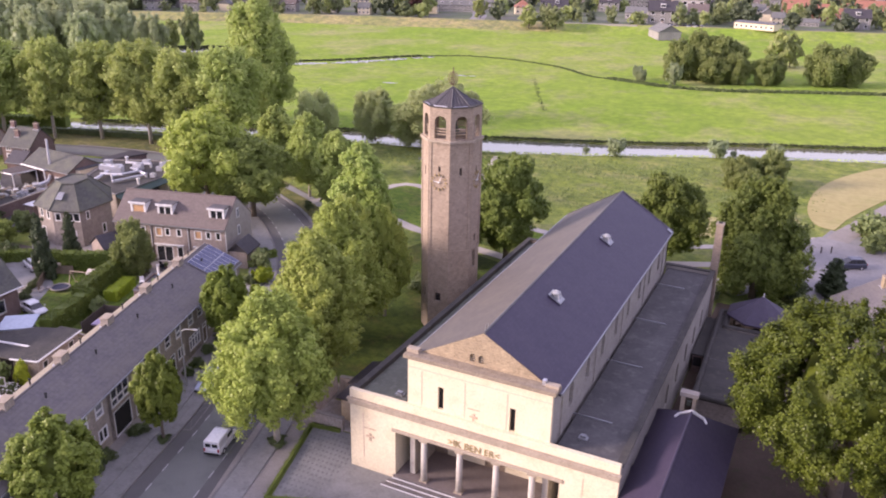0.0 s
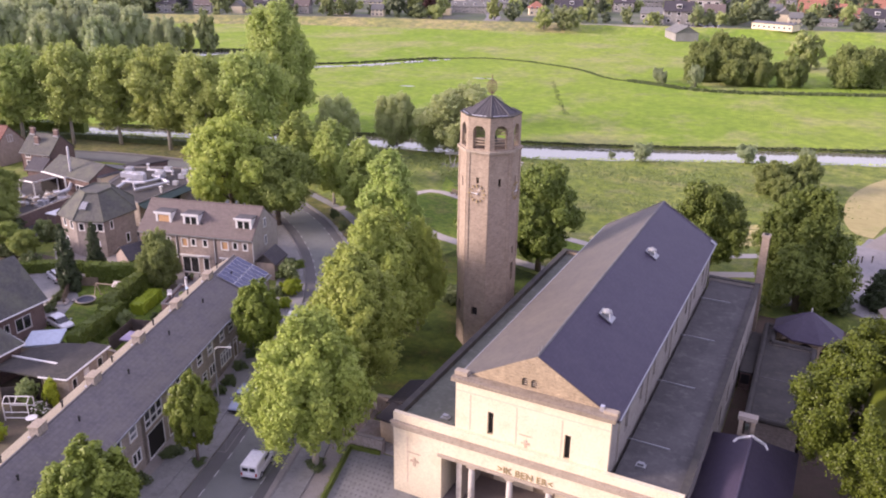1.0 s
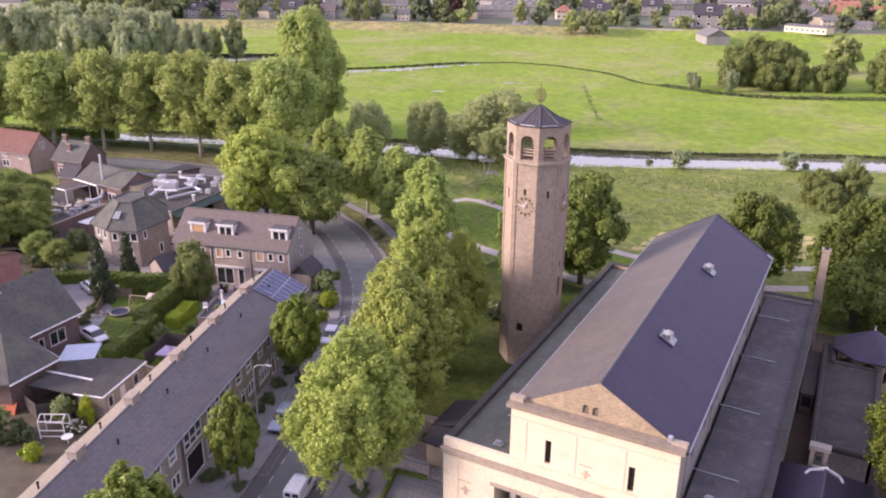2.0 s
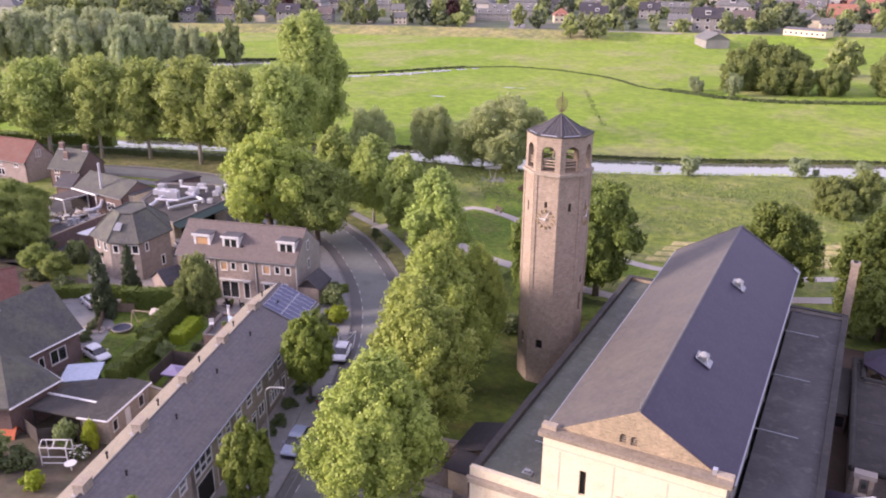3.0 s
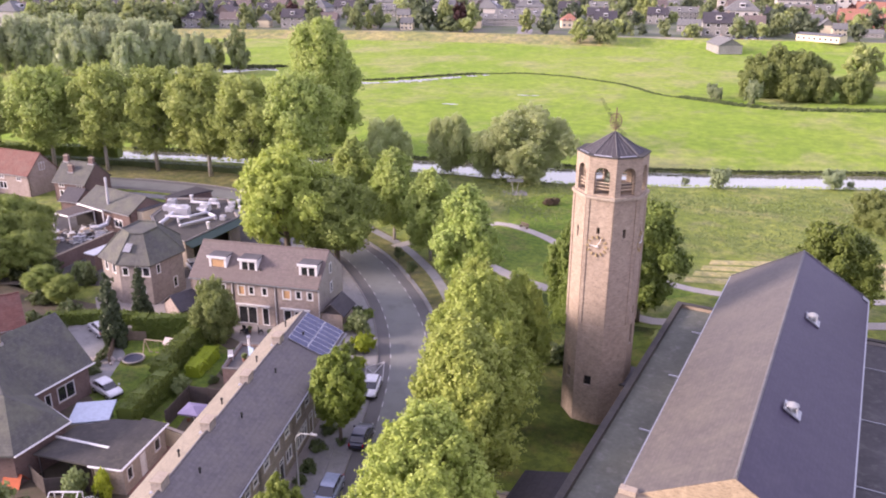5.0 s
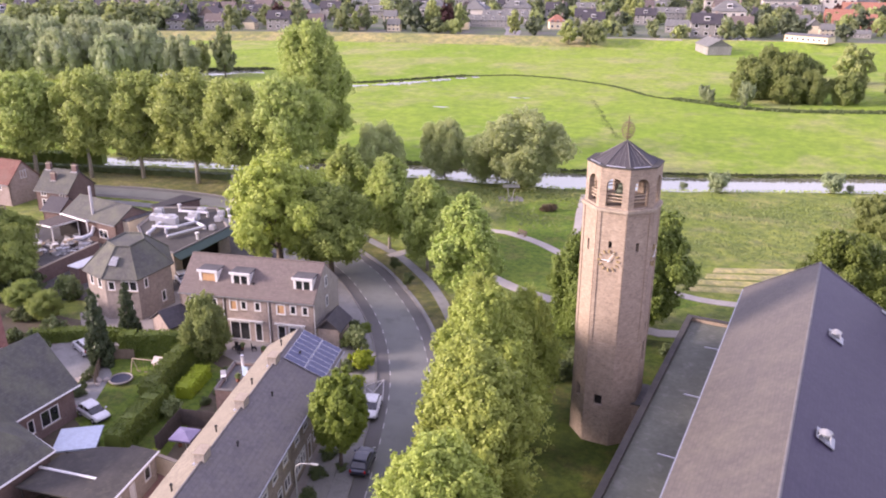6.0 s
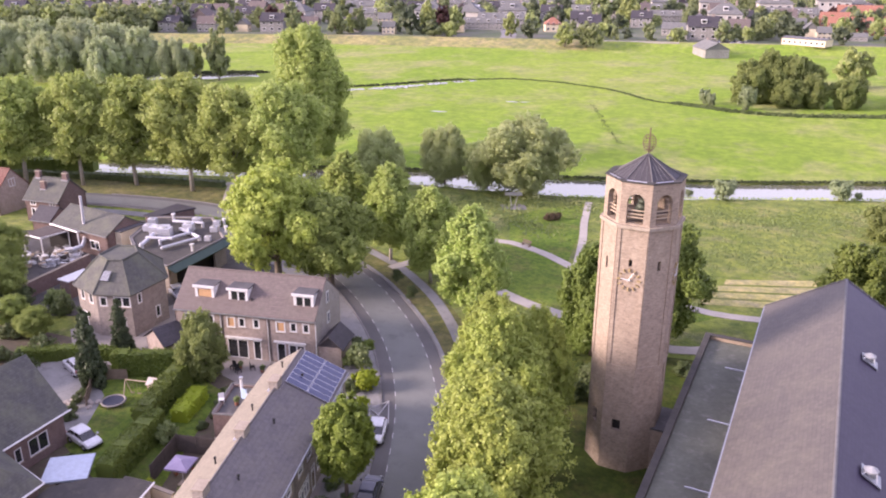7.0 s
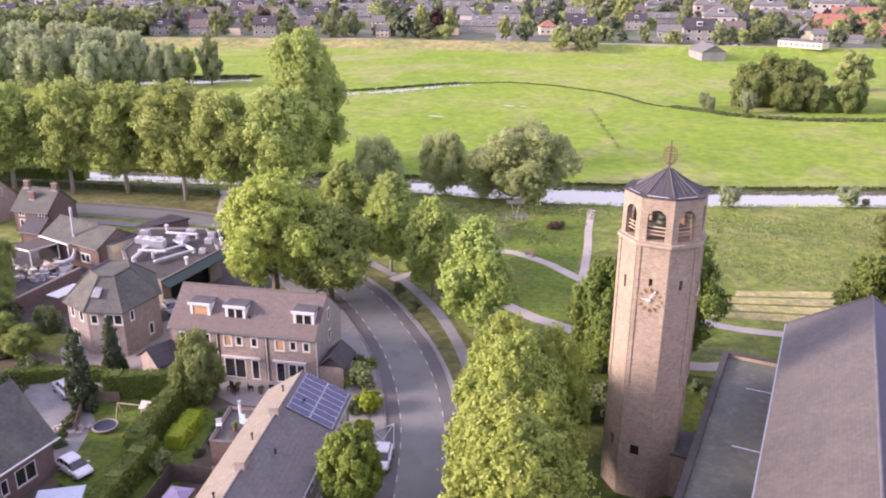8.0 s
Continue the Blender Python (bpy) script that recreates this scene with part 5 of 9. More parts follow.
for i in range(8):
    a_, b_ = octagon(TA + 0.04, TX, TY), octagon(TA - 0.48, TX, TY)
    j = (i + 1) % 8
    bm = bmesh.new()
    solid(bm, [(*a_[i], 25.304), (*a_[j], 25.304), (*b_[j], 25.304), (*b_[i], 25.304)], [(0, 1, 2, 3)], (0, 0, 0.09))
    part("parapet_cap", bm, FELT_OLD, tower)
for x, y in octagon(TA - 0.42, TX, TY):
    bm = bmesh.new()
    tube(bm, (x, y, 25.32), (TX, TY, 27.03), 0.045, 0.035, 6)
    part("rib", bm, CAP, troof)
ro_ = octagon(TA - 0.44, TX, TY)
for i in range(8):
    for k in (0.25, 0.5, 0.75):
        p, q = Vector((*ro_[i], 25.3)), Vector((*ro_[(i + 1) % 8], 25.3))
        e = p.lerp(q, k)
        part("seam", tubes([e, e.lerp(Vector((TX, TY, 27.0)), 0.55 if k != 0.5 else 0.85)], 0.022, 5), CAP, troof)
    p, q = Vector((*octagon(TA - 0.2, TX, TY)[i], 25.41)), Vector((*octagon(TA - 0.2, TX, TY)[(i + 1) % 8], 25.41))
    if i in (4, 5, 6):
        part("zinc_flashing", tubes([p.lerp(q, 0.12), p.lerp(q, 0.8)], 0.04, 5), ALU, tower)
IRON = plain("rusty_iron", (0.20, 0.14, 0.09), 0.7, 0.3)
fin = part("finial", tubes([(TX, TY, 26.8), (TX, TY, 29.0)], 0.05), IRON, tower, "wrought iron openwork crown on a spike")
for z, w in ((27.22, 0.3), (27.42, 0.44), (27.65, 0.5), (27.85, 0.56), (28.05, 0.52), (28.28, 0.42), (28.48, 0.24)):
    part("hoop", tubes([(TX + w * math.cos(k * math.pi / 8), TY + w * math.sin(k * math.pi / 8), z) for k in range(17)], 0.022, 5), IRON, fin)
for k in range(8):
    c_, s_ = math.cos(k * math.pi / 4), math.sin(k * math.pi / 4)
    part("stay", tubes([(TX + w * c_, TY + w * s_, z) for z, w in ((27.2, 0.1), (27.4, 0.34), (27.65, 0.5), (28.05, 0.52), (28.35, 0.4), (28.5, 0.2))], 0.016, 5), IRON, fin)


def clock(face, z):
    a = math.radians(face * 45)
    n = Vector((math.cos(a), math.sin(a), 0))
    t = Vector((-n.y, n.x, 0))
    c = Vector((TX, TY, z)) + n * (TA + 0.1)
    up_ = Vector((0, 0, 1))
    bm = bmesh.new()
    tube(bm, c - n * 0.06, c + n * 0.03, 0.1, 0.08, 10)
    ck = part("clock_dial", bm, GOLD, tower, "gilt open clock dial")
    for h in range(12):
        k = h * math.pi / 6
        d = t * math.sin(k) + up_ * math.cos(k)
        bm = bmesh.new()
        tube(bm, c + d * 0.66, c + d * 0.94, 0.06 if h % 3 else 0.085, 0.07 if h % 3 else 0.1, 4)
        part("hour_mark", bm, GOLD, ck)
    for ang, length, r in ((-1.48, 0.62, 0.05), (0.52, 0.85, 0.04)):
        d = t * math.sin(ang) + up_ * math.cos(ang)
        bm = bmesh.new()
        tube(bm, c + n * 0.06 - d * 0.15, c + n * 0.06 + d * length, r, r * 0.6, 5)
        part("clock_hand", bm, WHITE, ck)


for face in (6, 0):
    clock(face, 17.55)
link = site("tower_link", -31, 74.5, "low flat-roofed link between tower and church", "annex")
part("wall", boxes((-32.2, -30.2, 72.9, 76.6, 0, 3.9)), BRICK_TOWER, link)
part("roof", boxes((-32.3, -30.2, 72.8, 76.7, 3.9, 4.05)), FELT, link)
lean = site("side_porch", -32.6, 56.6, "low side chapel with a dark tiled lean-to roof", "annex")
part("wall", boxes((-35.0, -30.2, 54.7, 58.6, 0, 2.2)), BRICK_TOWER, lean)
bm = bmesh.new()
solid(bm, [(-35.5, 54.4, 2.15), (-30.2, 54.4, 3.6), (-30.2, 58.9, 3.6), (-35.5, 58.9, 2.15)], [(0, 1, 2, 3)], (0, 0, 0.15))
part("roof", bm, TILE_DARK, lean)
sp_ = site("gate_porch", -33.7, 53, "small flat-roofed porch beside the church", "annex")
part("wall", boxes((-34.6, -32.8, 51.9, 54.3, 0, 2.3)), STONE, sp_)
part("roof", boxes((-34.9, -32.6, 51.6, 54.38, 2.3, 2.5)), TILE_DARK, sp_)


def stone_wall(p, q, h, label):
    gw = site("garden_wall", p[0], p[1], label, "wall", "garden walls")
    bm = bmesh.new()
    wall(bm, p, q, 0, h, 0.4)
    part("masonry", bm, WALL_STONE, gw)
    bm = bmesh.new()
    wall(bm, p, q, h, h + 0.1, 0.44)
    part("coping", bm, PAVE_PALE, gw)


WALL_STONE = surf("pale_masonry", (0.42, 0.37, 0.32), (0.52, 0.46, 0.41), 1.8, 5.0, 0.95, 0.8, c3=(0.22, 0.185, 0.16))
stone_wall((-33.4, 50.6), (-36.7, 50.4), 1.3, "weathered pale stone garden wall")
stone_wall((-36.9, 50.8), (-37.6, 55.8), 1.5, "weathered pale stone garden wall")
stone_wall((-37.4, 55.9), (-35.6, 56.2), 1.5, "weathered pale stone garden wall")
tagged(part("pavement", boxes((-37.2, -30.3, 50.4, 54.4, -0.02, 0.052)), WALL_STONE), "rough stony court beside the church", "pavement", kind="structure")


# ---- houses ----
def chimney(parent, x, y, z0, z1, w=0.9, d=0.55, mat=None, pots=True):
    c = part("chimney", boxes((x - w / 2, x + w / 2, y - d / 2, y + d / 2, z0, z1)), mat or BRICK_PALE, parent)
    part("chimney_cap", boxes((x - w / 2 - 0.06, x + w / 2 + 0.06, y - d / 2 - 0.06, y + d / 2 + 0.06, z1, z1 + 0.1)), STONE, c)
    for k in (-0.22, 0.22) if pots else ():
        bm = bmesh.new()
        tube(bm, (x + k, y, z1 + 0.1), (x + k, y, z1 + 0.4), 0.1, 0.09)
        part("pot", bm, BRICK_DUSK, c)
    part("flashing", boxes((x - w / 2 - 0.12, x + w / 2 + 0.12, y - d / 2 - 0.12, y + d / 2 + 0.12, z0 + 0.1, z0 + 0.34)), ALU, c)
    return c


def house(name, m, label, L, D, eave, ridge, wall_m, roof_m, front=(), rear=(), group="", gables=True, over=0.3, end=0.15, y_ridge=None, category="house", rear_roof=None):
    """A house with a ridge along x; front and rear list openings (u0, u1, z0, z1, mullions, transom, blind)."""
    h = thing(name, m, label, category, group)
    bm = bmesh.new()
    ym = D / 2 if y_ridge is None else y_ridge
    wall(bm, (0, 0), (L, 0), 0, eave, 0.28, [o[:4] for o in front])
    wall(bm, (L, D), (0, D), 0, eave, 0.28, [o[:4] for o in rear])
    wall(bm, (L, 0.0), (L, D), 0, eave, 0.28, (), (ym, ridge - 0.02))
    wall(bm, (0, D), (0, 0.0), 0, eave, 0.28, (), (D - ym, ridge - 0.02))
    part("wall", bm, wall_m, h)
    rb = gable_roof(L, D, eave, ridge, over, end, 0.18, y_ridge)
    if rear_roof:
        bmesh.ops.delete(rb, geom=[v for v in rb.verts if sum(f.calc_center_median().y for f in v.link_faces) / len(v.link_faces) > ym], context="VERTS")
    part("roof", rb, roof_m, h)
    # The rear slope has its own colour, lightened for the sun on it.
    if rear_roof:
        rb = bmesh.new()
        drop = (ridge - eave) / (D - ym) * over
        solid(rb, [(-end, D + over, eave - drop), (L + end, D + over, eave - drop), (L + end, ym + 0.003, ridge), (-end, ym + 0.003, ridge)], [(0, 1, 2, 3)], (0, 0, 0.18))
        part("rear_roof", rb, rear_roof, h, "rear roof slope in paler tiles with sunlight put into the colour")
    bm = bmesh.new()
    tube(bm, (-end, ym, ridge + 0.17), (L + end, ym, ridge + 0.17), 0.1, 0.1, 6)
    part("ridge_tile", bm, roof_m, h)
    slope = (ridge - eave) / ym * over
    part("gutter", boxes((-end, L + end, -over - 0.12, -over - 0.004, eave - slope, eave - slope + 0.12)), ZINC, h)
    for ends, lst in ((((0, 0), (L, 0)), front), (((L, D), (0, D)), rear)):
        for o in lst:
            if o[2] < 0.2:
                w = part("door", frame_bm(*ends, o, mullions=o[4], transom=o[5], bar=0.1), WHITE, h)
                part("door_leaf", pane_bm(*ends, o), o[6] if len(o) > 6 else GLASS, w)
            else:
                window(h, *ends, o, o[4], o[5], glass=o[6] if len(o) > 6 else None, bar=0.15)
    return h


ROW_N = Vector((0.951, 0.31))
ROW_X = Vector((-0.31, 0.951))
row_front = Vector((-59.1, 67.6))
UNIT = 7.3
for k in range(7):
    o = row_front - ROW_X * UNIT * (k + 1)
    m = pose(o.x, o.y, 0, 0, 0, 108.05)
    front = [(0.5, 3.1, 0.7, 2.3, 4, 0.7, CURTAIN if k % 2 else GLASS), (3.7, 4.7, 0.05, 2.3, 1, 0.8, OAK if k % 2 else GLASS), (5.2, 6.6, 1.0, 2.3, 2, 0.0),
             (0.7, 1.9, 3.4, 4.8, 1, 0.45, CURTAIN), (2.9, 4.1, 3.4, 4.8, 1, 0.45), (5.2, 6.4, 3.4, 4.8, 1, 0.45, CURTAIN)]
    if k == 3:
        # The first leaf is near black, for the shade in an open passage.
        front = [(0.4, 3.2, 0.05, 2.6, 1, 0.0, DARK), (3.9, 4.8, 0.05, 2.3, 1, 0.8, OAK), (0.3, 3.3, 3.0, 4.8, 3, 0.4), (4.4, 5.4, 3.4, 4.8, 1, 0.45), (5.9, 6.9, 3.4, 4.8, 1, 0.45)]
    rear = [(0.6, 2.2, 0.9, 2.3, 2, 0.0), (3.0, 4.0, 0.05, 2.2, 1, 0.0), (4.9, 6.5, 3.4, 4.6, 2, 0.0), (1.0, 2.6, 3.4, 4.6, 2, 0.0)]
    h = house("terraced_house", m, "brown brick terraced house with a grey tiled roof and white windows", UNIT, 7.0, 5.15, 7.1, BRICK_ROW, TILE_GREY, front, rear, "terraced houses", end=0.0, y_ridge=4.0, rear_roof=TILE_SUNLIT)
    chimney(h, 0.55, 4.1, 6.75, 7.85, 1.1, 0.75, BRICK_ROW, False)
    for x, y in ((3.2, 2.6), (4.6, 4.9)):
        bm = bmesh.new()
        z = 7.1 - abs(y - 4) * 0.4875
        tube(bm, (x, y, z), (x, y, z + 0.55), 0.07, 0.07)
        tube(bm, (x, y, z + 0.5), (x, y, z + 0.62), 0.12, 0.1)
        part("roof_vent", bm, BLACK, h)
    if k == 0:
        sp = site("solar_panels", -60, 63, "blue solar panels in aluminium frames on the tiled roof", "solar panels")
        IN_WORLD.discard(sp.name)
        sp.matrix_basis = m
        ang = math.atan2(1.95, 4.0)
        for col in range(7):
            for row in range(2):
                c0 = 1.45 + col * 0.82
                d0 = 0.16 + row * 2.06
                tilt = Matrix.Translation((c0, -0.28 + d0 * math.cos(ang), 5.02 + 0.30 + d0 * math.sin(ang))) @ Matrix.Rotation(ang, 4, "X")
                fr = part("panel_frame", boxes((0, 0.8, 0, 2.0, 0, 0.045)), ALU, sp)
                fr.matrix_basis = tilt
                part("cell_glass", boxes((0.04, 0.76, 0.04, 1.96, 0.045, 0.052)), CELL, fr)

# the block of three houses with dormers
blk = pose(-83.2, 71.1, 0, 0, 0, 14.7)
WIN = [(1.1, 1.9, 3.75, 4.9), (2.65, 3.4, 3.75, 4.9), (3.9, 4.6, 3.75, 4.9), (6.0, 7.0, 3.6, 4.9), (7.35, 8.15, 3.75, 4.9), (9.0, 9.8, 3.75, 4.9), (11.6, 12.7, 3.6, 4.9), (13.2, 14.0, 3.75, 4.9), (14.6, 15.4, 3.75, 4.9)]
BLIND = {3, 6}
DOORS = [(0.9, 2.7, 0.05, 2.3), (3.3, 4.3, 0.05, 2.3), (5.9, 8.3, 0.05, 2.3), (8.9, 9.8, 0.05, 2.3), (11.6, 12.6, 0.05, 2.3), (12.9, 14.8, 0.6, 2.3)]
for k in range(3):
    u0 = k * 5.37
    fr = []
    for i, w in enumerate(WIN):
        if u0 <= (w[0] + w[1]) / 2 < u0 + 5.37:
            fr.append((w[0] - u0, w[1] - u0, w[2], w[3], 1, 0.0, ORANGE if i in BLIND else GLASS))
    for w in DOORS:
        if u0 <= (w[0] + w[1]) / 2 < u0 + 5.37:
            fr.append((w[0] - u0, w[1] - u0, w[2], w[3], 2 if w[1] - w[0] > 1.5 else 1, 0.0))
    h = house("terraced_house", blk @ pose(u0, 0, 0), "brown brick house with tiled roof and white dormer", 5.37, 7.6, 5.45, 8.5, BRICK_BLOCK, TILE_BROWN, fr, [(1, 2.2, 1, 2.3, 1, 0), (3, 4.2, 3.4, 4.6, 1, 0)], "houses with dormers", end=0.0)
    du = (3.2, 7.1 - 5.37, 14.5 - 10.74)[k]
    y0, z0 = 1.0, 5.95
    bm = bmesh.new()
    wall(bm, (du - 1.1, y0), (du + 1.1, y0), z0, z0 + 1.75, 0.15, [(0.3, 1.9, z0 + 0.4, z0 + 1.45)])
    for x in (du - 1.1, du + 0.98):
        solid(bm, [(x, y0 + 0.15, z0 + 0.05), (x, y0 + 0.15, z0 + 1.75), (x, y0 + 2.3, z0 + 1.75)], [(0, 1, 2)], (0.12, 0, 0))
    dm = part("dormer", bm, WHITE, h, "white-boarded dormer")
    part("dormer_roof", boxes((du - 1.2, du + 1.2, y0 - 0.12, y0 + 2.4, z0 + 1.75, z0 + 1.87)), FELT, dm)
    part("dormer_pane", pane_bm((du - 1.1, y0), (du + 1.1, y0), (0.3, 1.9, z0 + 0.4, z0 + 1.45)), ORANGE if k == 0 else GLASS, dm)
    part("fascia", boxes((du - 1.24, du + 1.24, y0 - 0.2, y0 - 0.122, z0 + 1.62, z0 + 1.9)), WHITE, dm)
    if k:
        part("dormer_bar", boxes((du - 0.08, du + 0.08, y0 - 0.01, y0 + 0.1, z0 + 0.4, z0 + 1.45)), WHITE, dm)
    if k == 2:
        bm = bmesh.new()
        solid(bm, [(5.375, 0, 0), (5.375, 7.6, 0), (5.375, 7.6, 5.42), (5.375, 3.8, 8.42), (5.375, 0, 5.42)], [(0, 1, 2, 3, 4)], (0.04, 0, 0))
        part("gable_plaster", bm, PLASTER, h, "pale grey plastered gable")
        for z in (3.5, 5.9):
            gw = part("gable_window", boxes((5.4, 5.47, 3.3, 4.05, z, z + 1.3)), WHITE, h)
            part("pane", boxes((5.46, 5.475, 3.42, 3.93, z + 0.12, z + 1.18)), CURTAIN, gw)
    part("downpipe", boxes((5.3, 5.38, -0.1, -0.02, 0, 5.2)), WHITE, h)
    if k == 1:
        part("awning_box", boxes((0.4, 4.6, -0.25, -0.02, 2.45, 2.62)), WHITE, h)
    if k == 2:
        part("awning_box", boxes((0.6, 4.2, -0.25, -0.02, 2.45, 2.62)), WHITE, h)
    for x in (2.0, 3.2):
        bm = bmesh.new()
        tube(bm, (x, 1.1, 6.2), (x, 1.1, 6.75), 0.1, 0.1)
        if k == 1:
            part("roof_vent", bm, BLACK, h)
        else:
            bm.free()
sh = thing("garden_shed", blk @ pose(16.15, 0.2, 0), "small brick shed with a dark tiled roof", "shed")
part("wall", boxes((0, 2.6, 0, 3.4, 0, 2.3)), BRICK_BLOCK, sh)
bm = bmesh.new()
solid(bm, [(-0.02, -0.3, 2.3), (1.3, -0.3, 3.5), (1.3, 3.7, 3.5), (-0.02, 3.7, 2.3)], [(0, 1, 2, 3)], (0, 0, 0.14))
solid(bm, [(1.3, -0.3, 3.5), (2.9, -0.3, 2.1), (2.9, 3.7, 2.1), (1.3, 3.7, 3.5)], [(0, 1, 2, 3)], (0, 0, 0.14))
solid(bm, [(0, 0, 2.3), (2.6, 0, 2.3), (1.3, 0, 3.5)], [(0, 1, 2)], (0, 0.2, 0))
part("roof", bm, TILE_DARK, sh)

# hipped villa
villa = site("villa", -94.5, 75, "hipped brick villa with tiled roof and skylight", "house")
VP = [(-98.3, 70.6), (-93.9, 69.6), (-89.8, 71.2), (-90.2, 77.4), (-95.2, 81.5), (-100.4, 79.0)]
bm = bmesh.new()
VO = {0: [(0.7, 1.5, 3.7, 5.0), (2.5, 3.4, 3.7, 5.0), (0.6, 1.6, 0.1, 2.3)], 1: [(0.35, 1.25, 3.7, 4.9), (2.0, 4.0, 3.7, 5.0), (2.2, 3.2, 0.1, 2.4)], 2: [(1.0, 1.7, 3.7, 5.0), (3.6, 4.4, 0.9, 2.4)]}
VI = [(x + (-94.8 - x) * 0.08, y + (75.2 - y) * 0.08) for x, y in VP]
for i in range(6):
    wall(bm, VI[i], VI[(i + 1) % 6], 0, 5.3, 0.3, VO.get(i, []))
part("wall", bm, BRICK_VILLA, villa)
for i, lst in VO.items():
    for o in lst:
        window(villa, VI[i], VI[(i + 1) % 6], o, 2 if o[1] - o[0] > 1.2 else 1, bar=0.14)
VT = [(-96.6, 73.4), (-94.4, 72.7), (-92.9, 73.4), (-93.4, 76.2), (-95.2, 77.6), (-97.2, 76.8)]
vr = part("roof", hip_roof(VP, VT, 5.35, 8.3), TILE_MOSSY, villa, "grey tiled hipped roof")
bm = bmesh.new()
for p, q in zip(VT, VT[1:] + VT[:1]):
    tube(bm, (*p, 8.34), (*q, 8.34), 0.14, 0.14, 6)
for p, q in zip(VP, VT):
    tube(bm, (*p, 5.36), (*q, 8.34), 0.1, 0.1, 6)
part("hip_tile", bm, TILE_MOSSY, vr)
bm = bmesh.new()
solid(bm, [(-93.9, 70.85, 6.55), (-92.9, 71.1, 6.55), (-93.15, 72.0, 7.35), (-94.05, 71.8, 7.35)], [(0, 1, 2, 3)], (0.02, -0.08, 0.1))
part("skylight", bm, CURTAIN, vr)

# the large house with steep grey roofs at the garden's end
big = site("corner_house", -82, 47, "large brick house with steep grey tiled roofs and white gutters", "house")
bm = bmesh.new()
wall(bm, (-79.0, 46.8), (-79.4, 53.2), 0, 3.4, 0.3, [(2.6, 4.6, 0.9, 2.5), (1.2, 1.9, 1.0, 2.4)])
wall(bm, (-79.4, 53.2), (-87.6, 53.2), 0, 3.4, 0.3, (), (4.1, 7.6))
wall(bm, (-72.4, 40.2), (-72.5, 45.2), 0, 3.4, 0.3)
wall(bm, (-72.5, 45.2), (-79.0, 46.6), 0, 3.4, 0.3)
wall(bm, (-84, 36), (-72.4, 40.2), 0, 3.4, 0.3)
part("wall", bm, BRICK_DUSK, big)
for o, k in (((2.6, 4.6, 0.9, 2.5), 2), ((1.2, 1.9, 1.0, 2.4), 1)):
    window(big, (-79.0, 46.8), (-79.4, 53.2), o, k)
bm = bmesh.new()
solid(bm, [(-78.6, 46.6, 3.2), (-79.0, 53.6, 3.2), (-83.5, 53.6, 7.6), (-83.5, 46.2, 7.6)], [(0, 1, 2, 3)], (0, 0, 0.18))
solid(bm, [(-83.5, 46.2, 7.6), (-83.5, 53.6, 7.6), (-88.2, 53.6, 3.2), (-88.2, 46.2, 3.2)], [(0, 1, 2, 3)], (0, 0, 0.18))
solid(bm, [(-78.6, 46.8, 3.2), (-72.0, 45.4, 3.2), (-75, 42.0, 6.6), (-83.5, 46.2, 7.6)], [(0, 1, 2), (0, 2, 3)], (0, 0, 0.18))
solid(bm, [(-72.0, 45.4, 3.2), (-71.6, 39.8, 3.2), (-75, 42.0, 6.6)], [(0, 1, 2)], (0, 0, 0.18))
solid(bm, [(-71.6, 39.8, 3.2), (-84, 34, 3.2), (-86, 40, 7.6), (-75, 42.0, 6.6)], [(0, 1, 2, 3)], (0, 0, 0.18))
solid(bm, [(-75, 42.0, 6.6), (-86, 40, 7.6), (-83.5, 46.2, 7.6)], [(0, 1, 2)], (0, 0, 0.18))
bmesh.ops.remove_doubles(bm, verts=bm.verts, dist=0.001)
br = part("roof", bm, TILE_MOSSY, big, "steep mossy grey tiled roof")
bm = bmesh.new()
for p, q in (((-78.5, 46.6, 3.3), (-78.9, 53.7, 3.3)), ((-78.5, 46.7, 3.3), (-71.9, 45.4, 3.3)), ((-71.9, 45.4, 3.3), (-71.5, 39.8, 3.3))):
    tube(bm, p, q, 0.09, 0.09, 6)
part("gutter", bm, WHITE, br)
chimney(big, -83.4, 47.0, 7.0, 8.4, 1.0, 0.7)
house("cottage", pose(-97, 50.5, 0, 0, 0, 60), "small house with a dull red tiled roof", 7, 6, 2.8, 5.4, BRICK_RED, TILE_DULL, [(1, 2, 0.8, 2.2, 1, 0), (4, 5.2, 0.8, 2.2, 1, 0)], category="house")

# outbuildings behind the terrace
gar = site("garage", -65, 46, "flat-roofed brick garage with white doors", "garage")
GP = [(-63.7, 43.5), (-65.5, 49.6), (-67.7, 49.3), (-66.1, 42.7)]
bm = bmesh.new()
for i in range(4):
    wall(bm, GP[i], GP[(i + 1) % 4], 0, 2.5, 0.2, [(0.5, 1.3, 0.9, 2.1), (2.4, 3.2, 0.1, 2.1), (4.6, 5.5, 0.9, 2.1)] if i == 0 else ())
part("wall", bm, BRICK_ROW, gar)
for o in ((0.5, 1.3, 0.9, 2.1), (4.6, 5.5, 0.9, 2.1)):
    window(gar, GP[0], GP[1], o)
d_ = part("door", frame_bm(GP[0], GP[1], (2.4, 3.2, 0.1, 2.1)), WHITE, gar)
part("door_leaf", pane_bm(GP[0], GP[1], (2.4, 3.2, 0.1, 2.1)), WHITE, d_)
bm = bmesh.new()
prism(bm, [(-63.5, 43.2), (-65.3, 49.9), (-67.9, 49.5), (-66.3, 42.4)], 2.5, 2.66)
part("roof", bm, FELT_OLD, gar)
bm = bmesh.new()
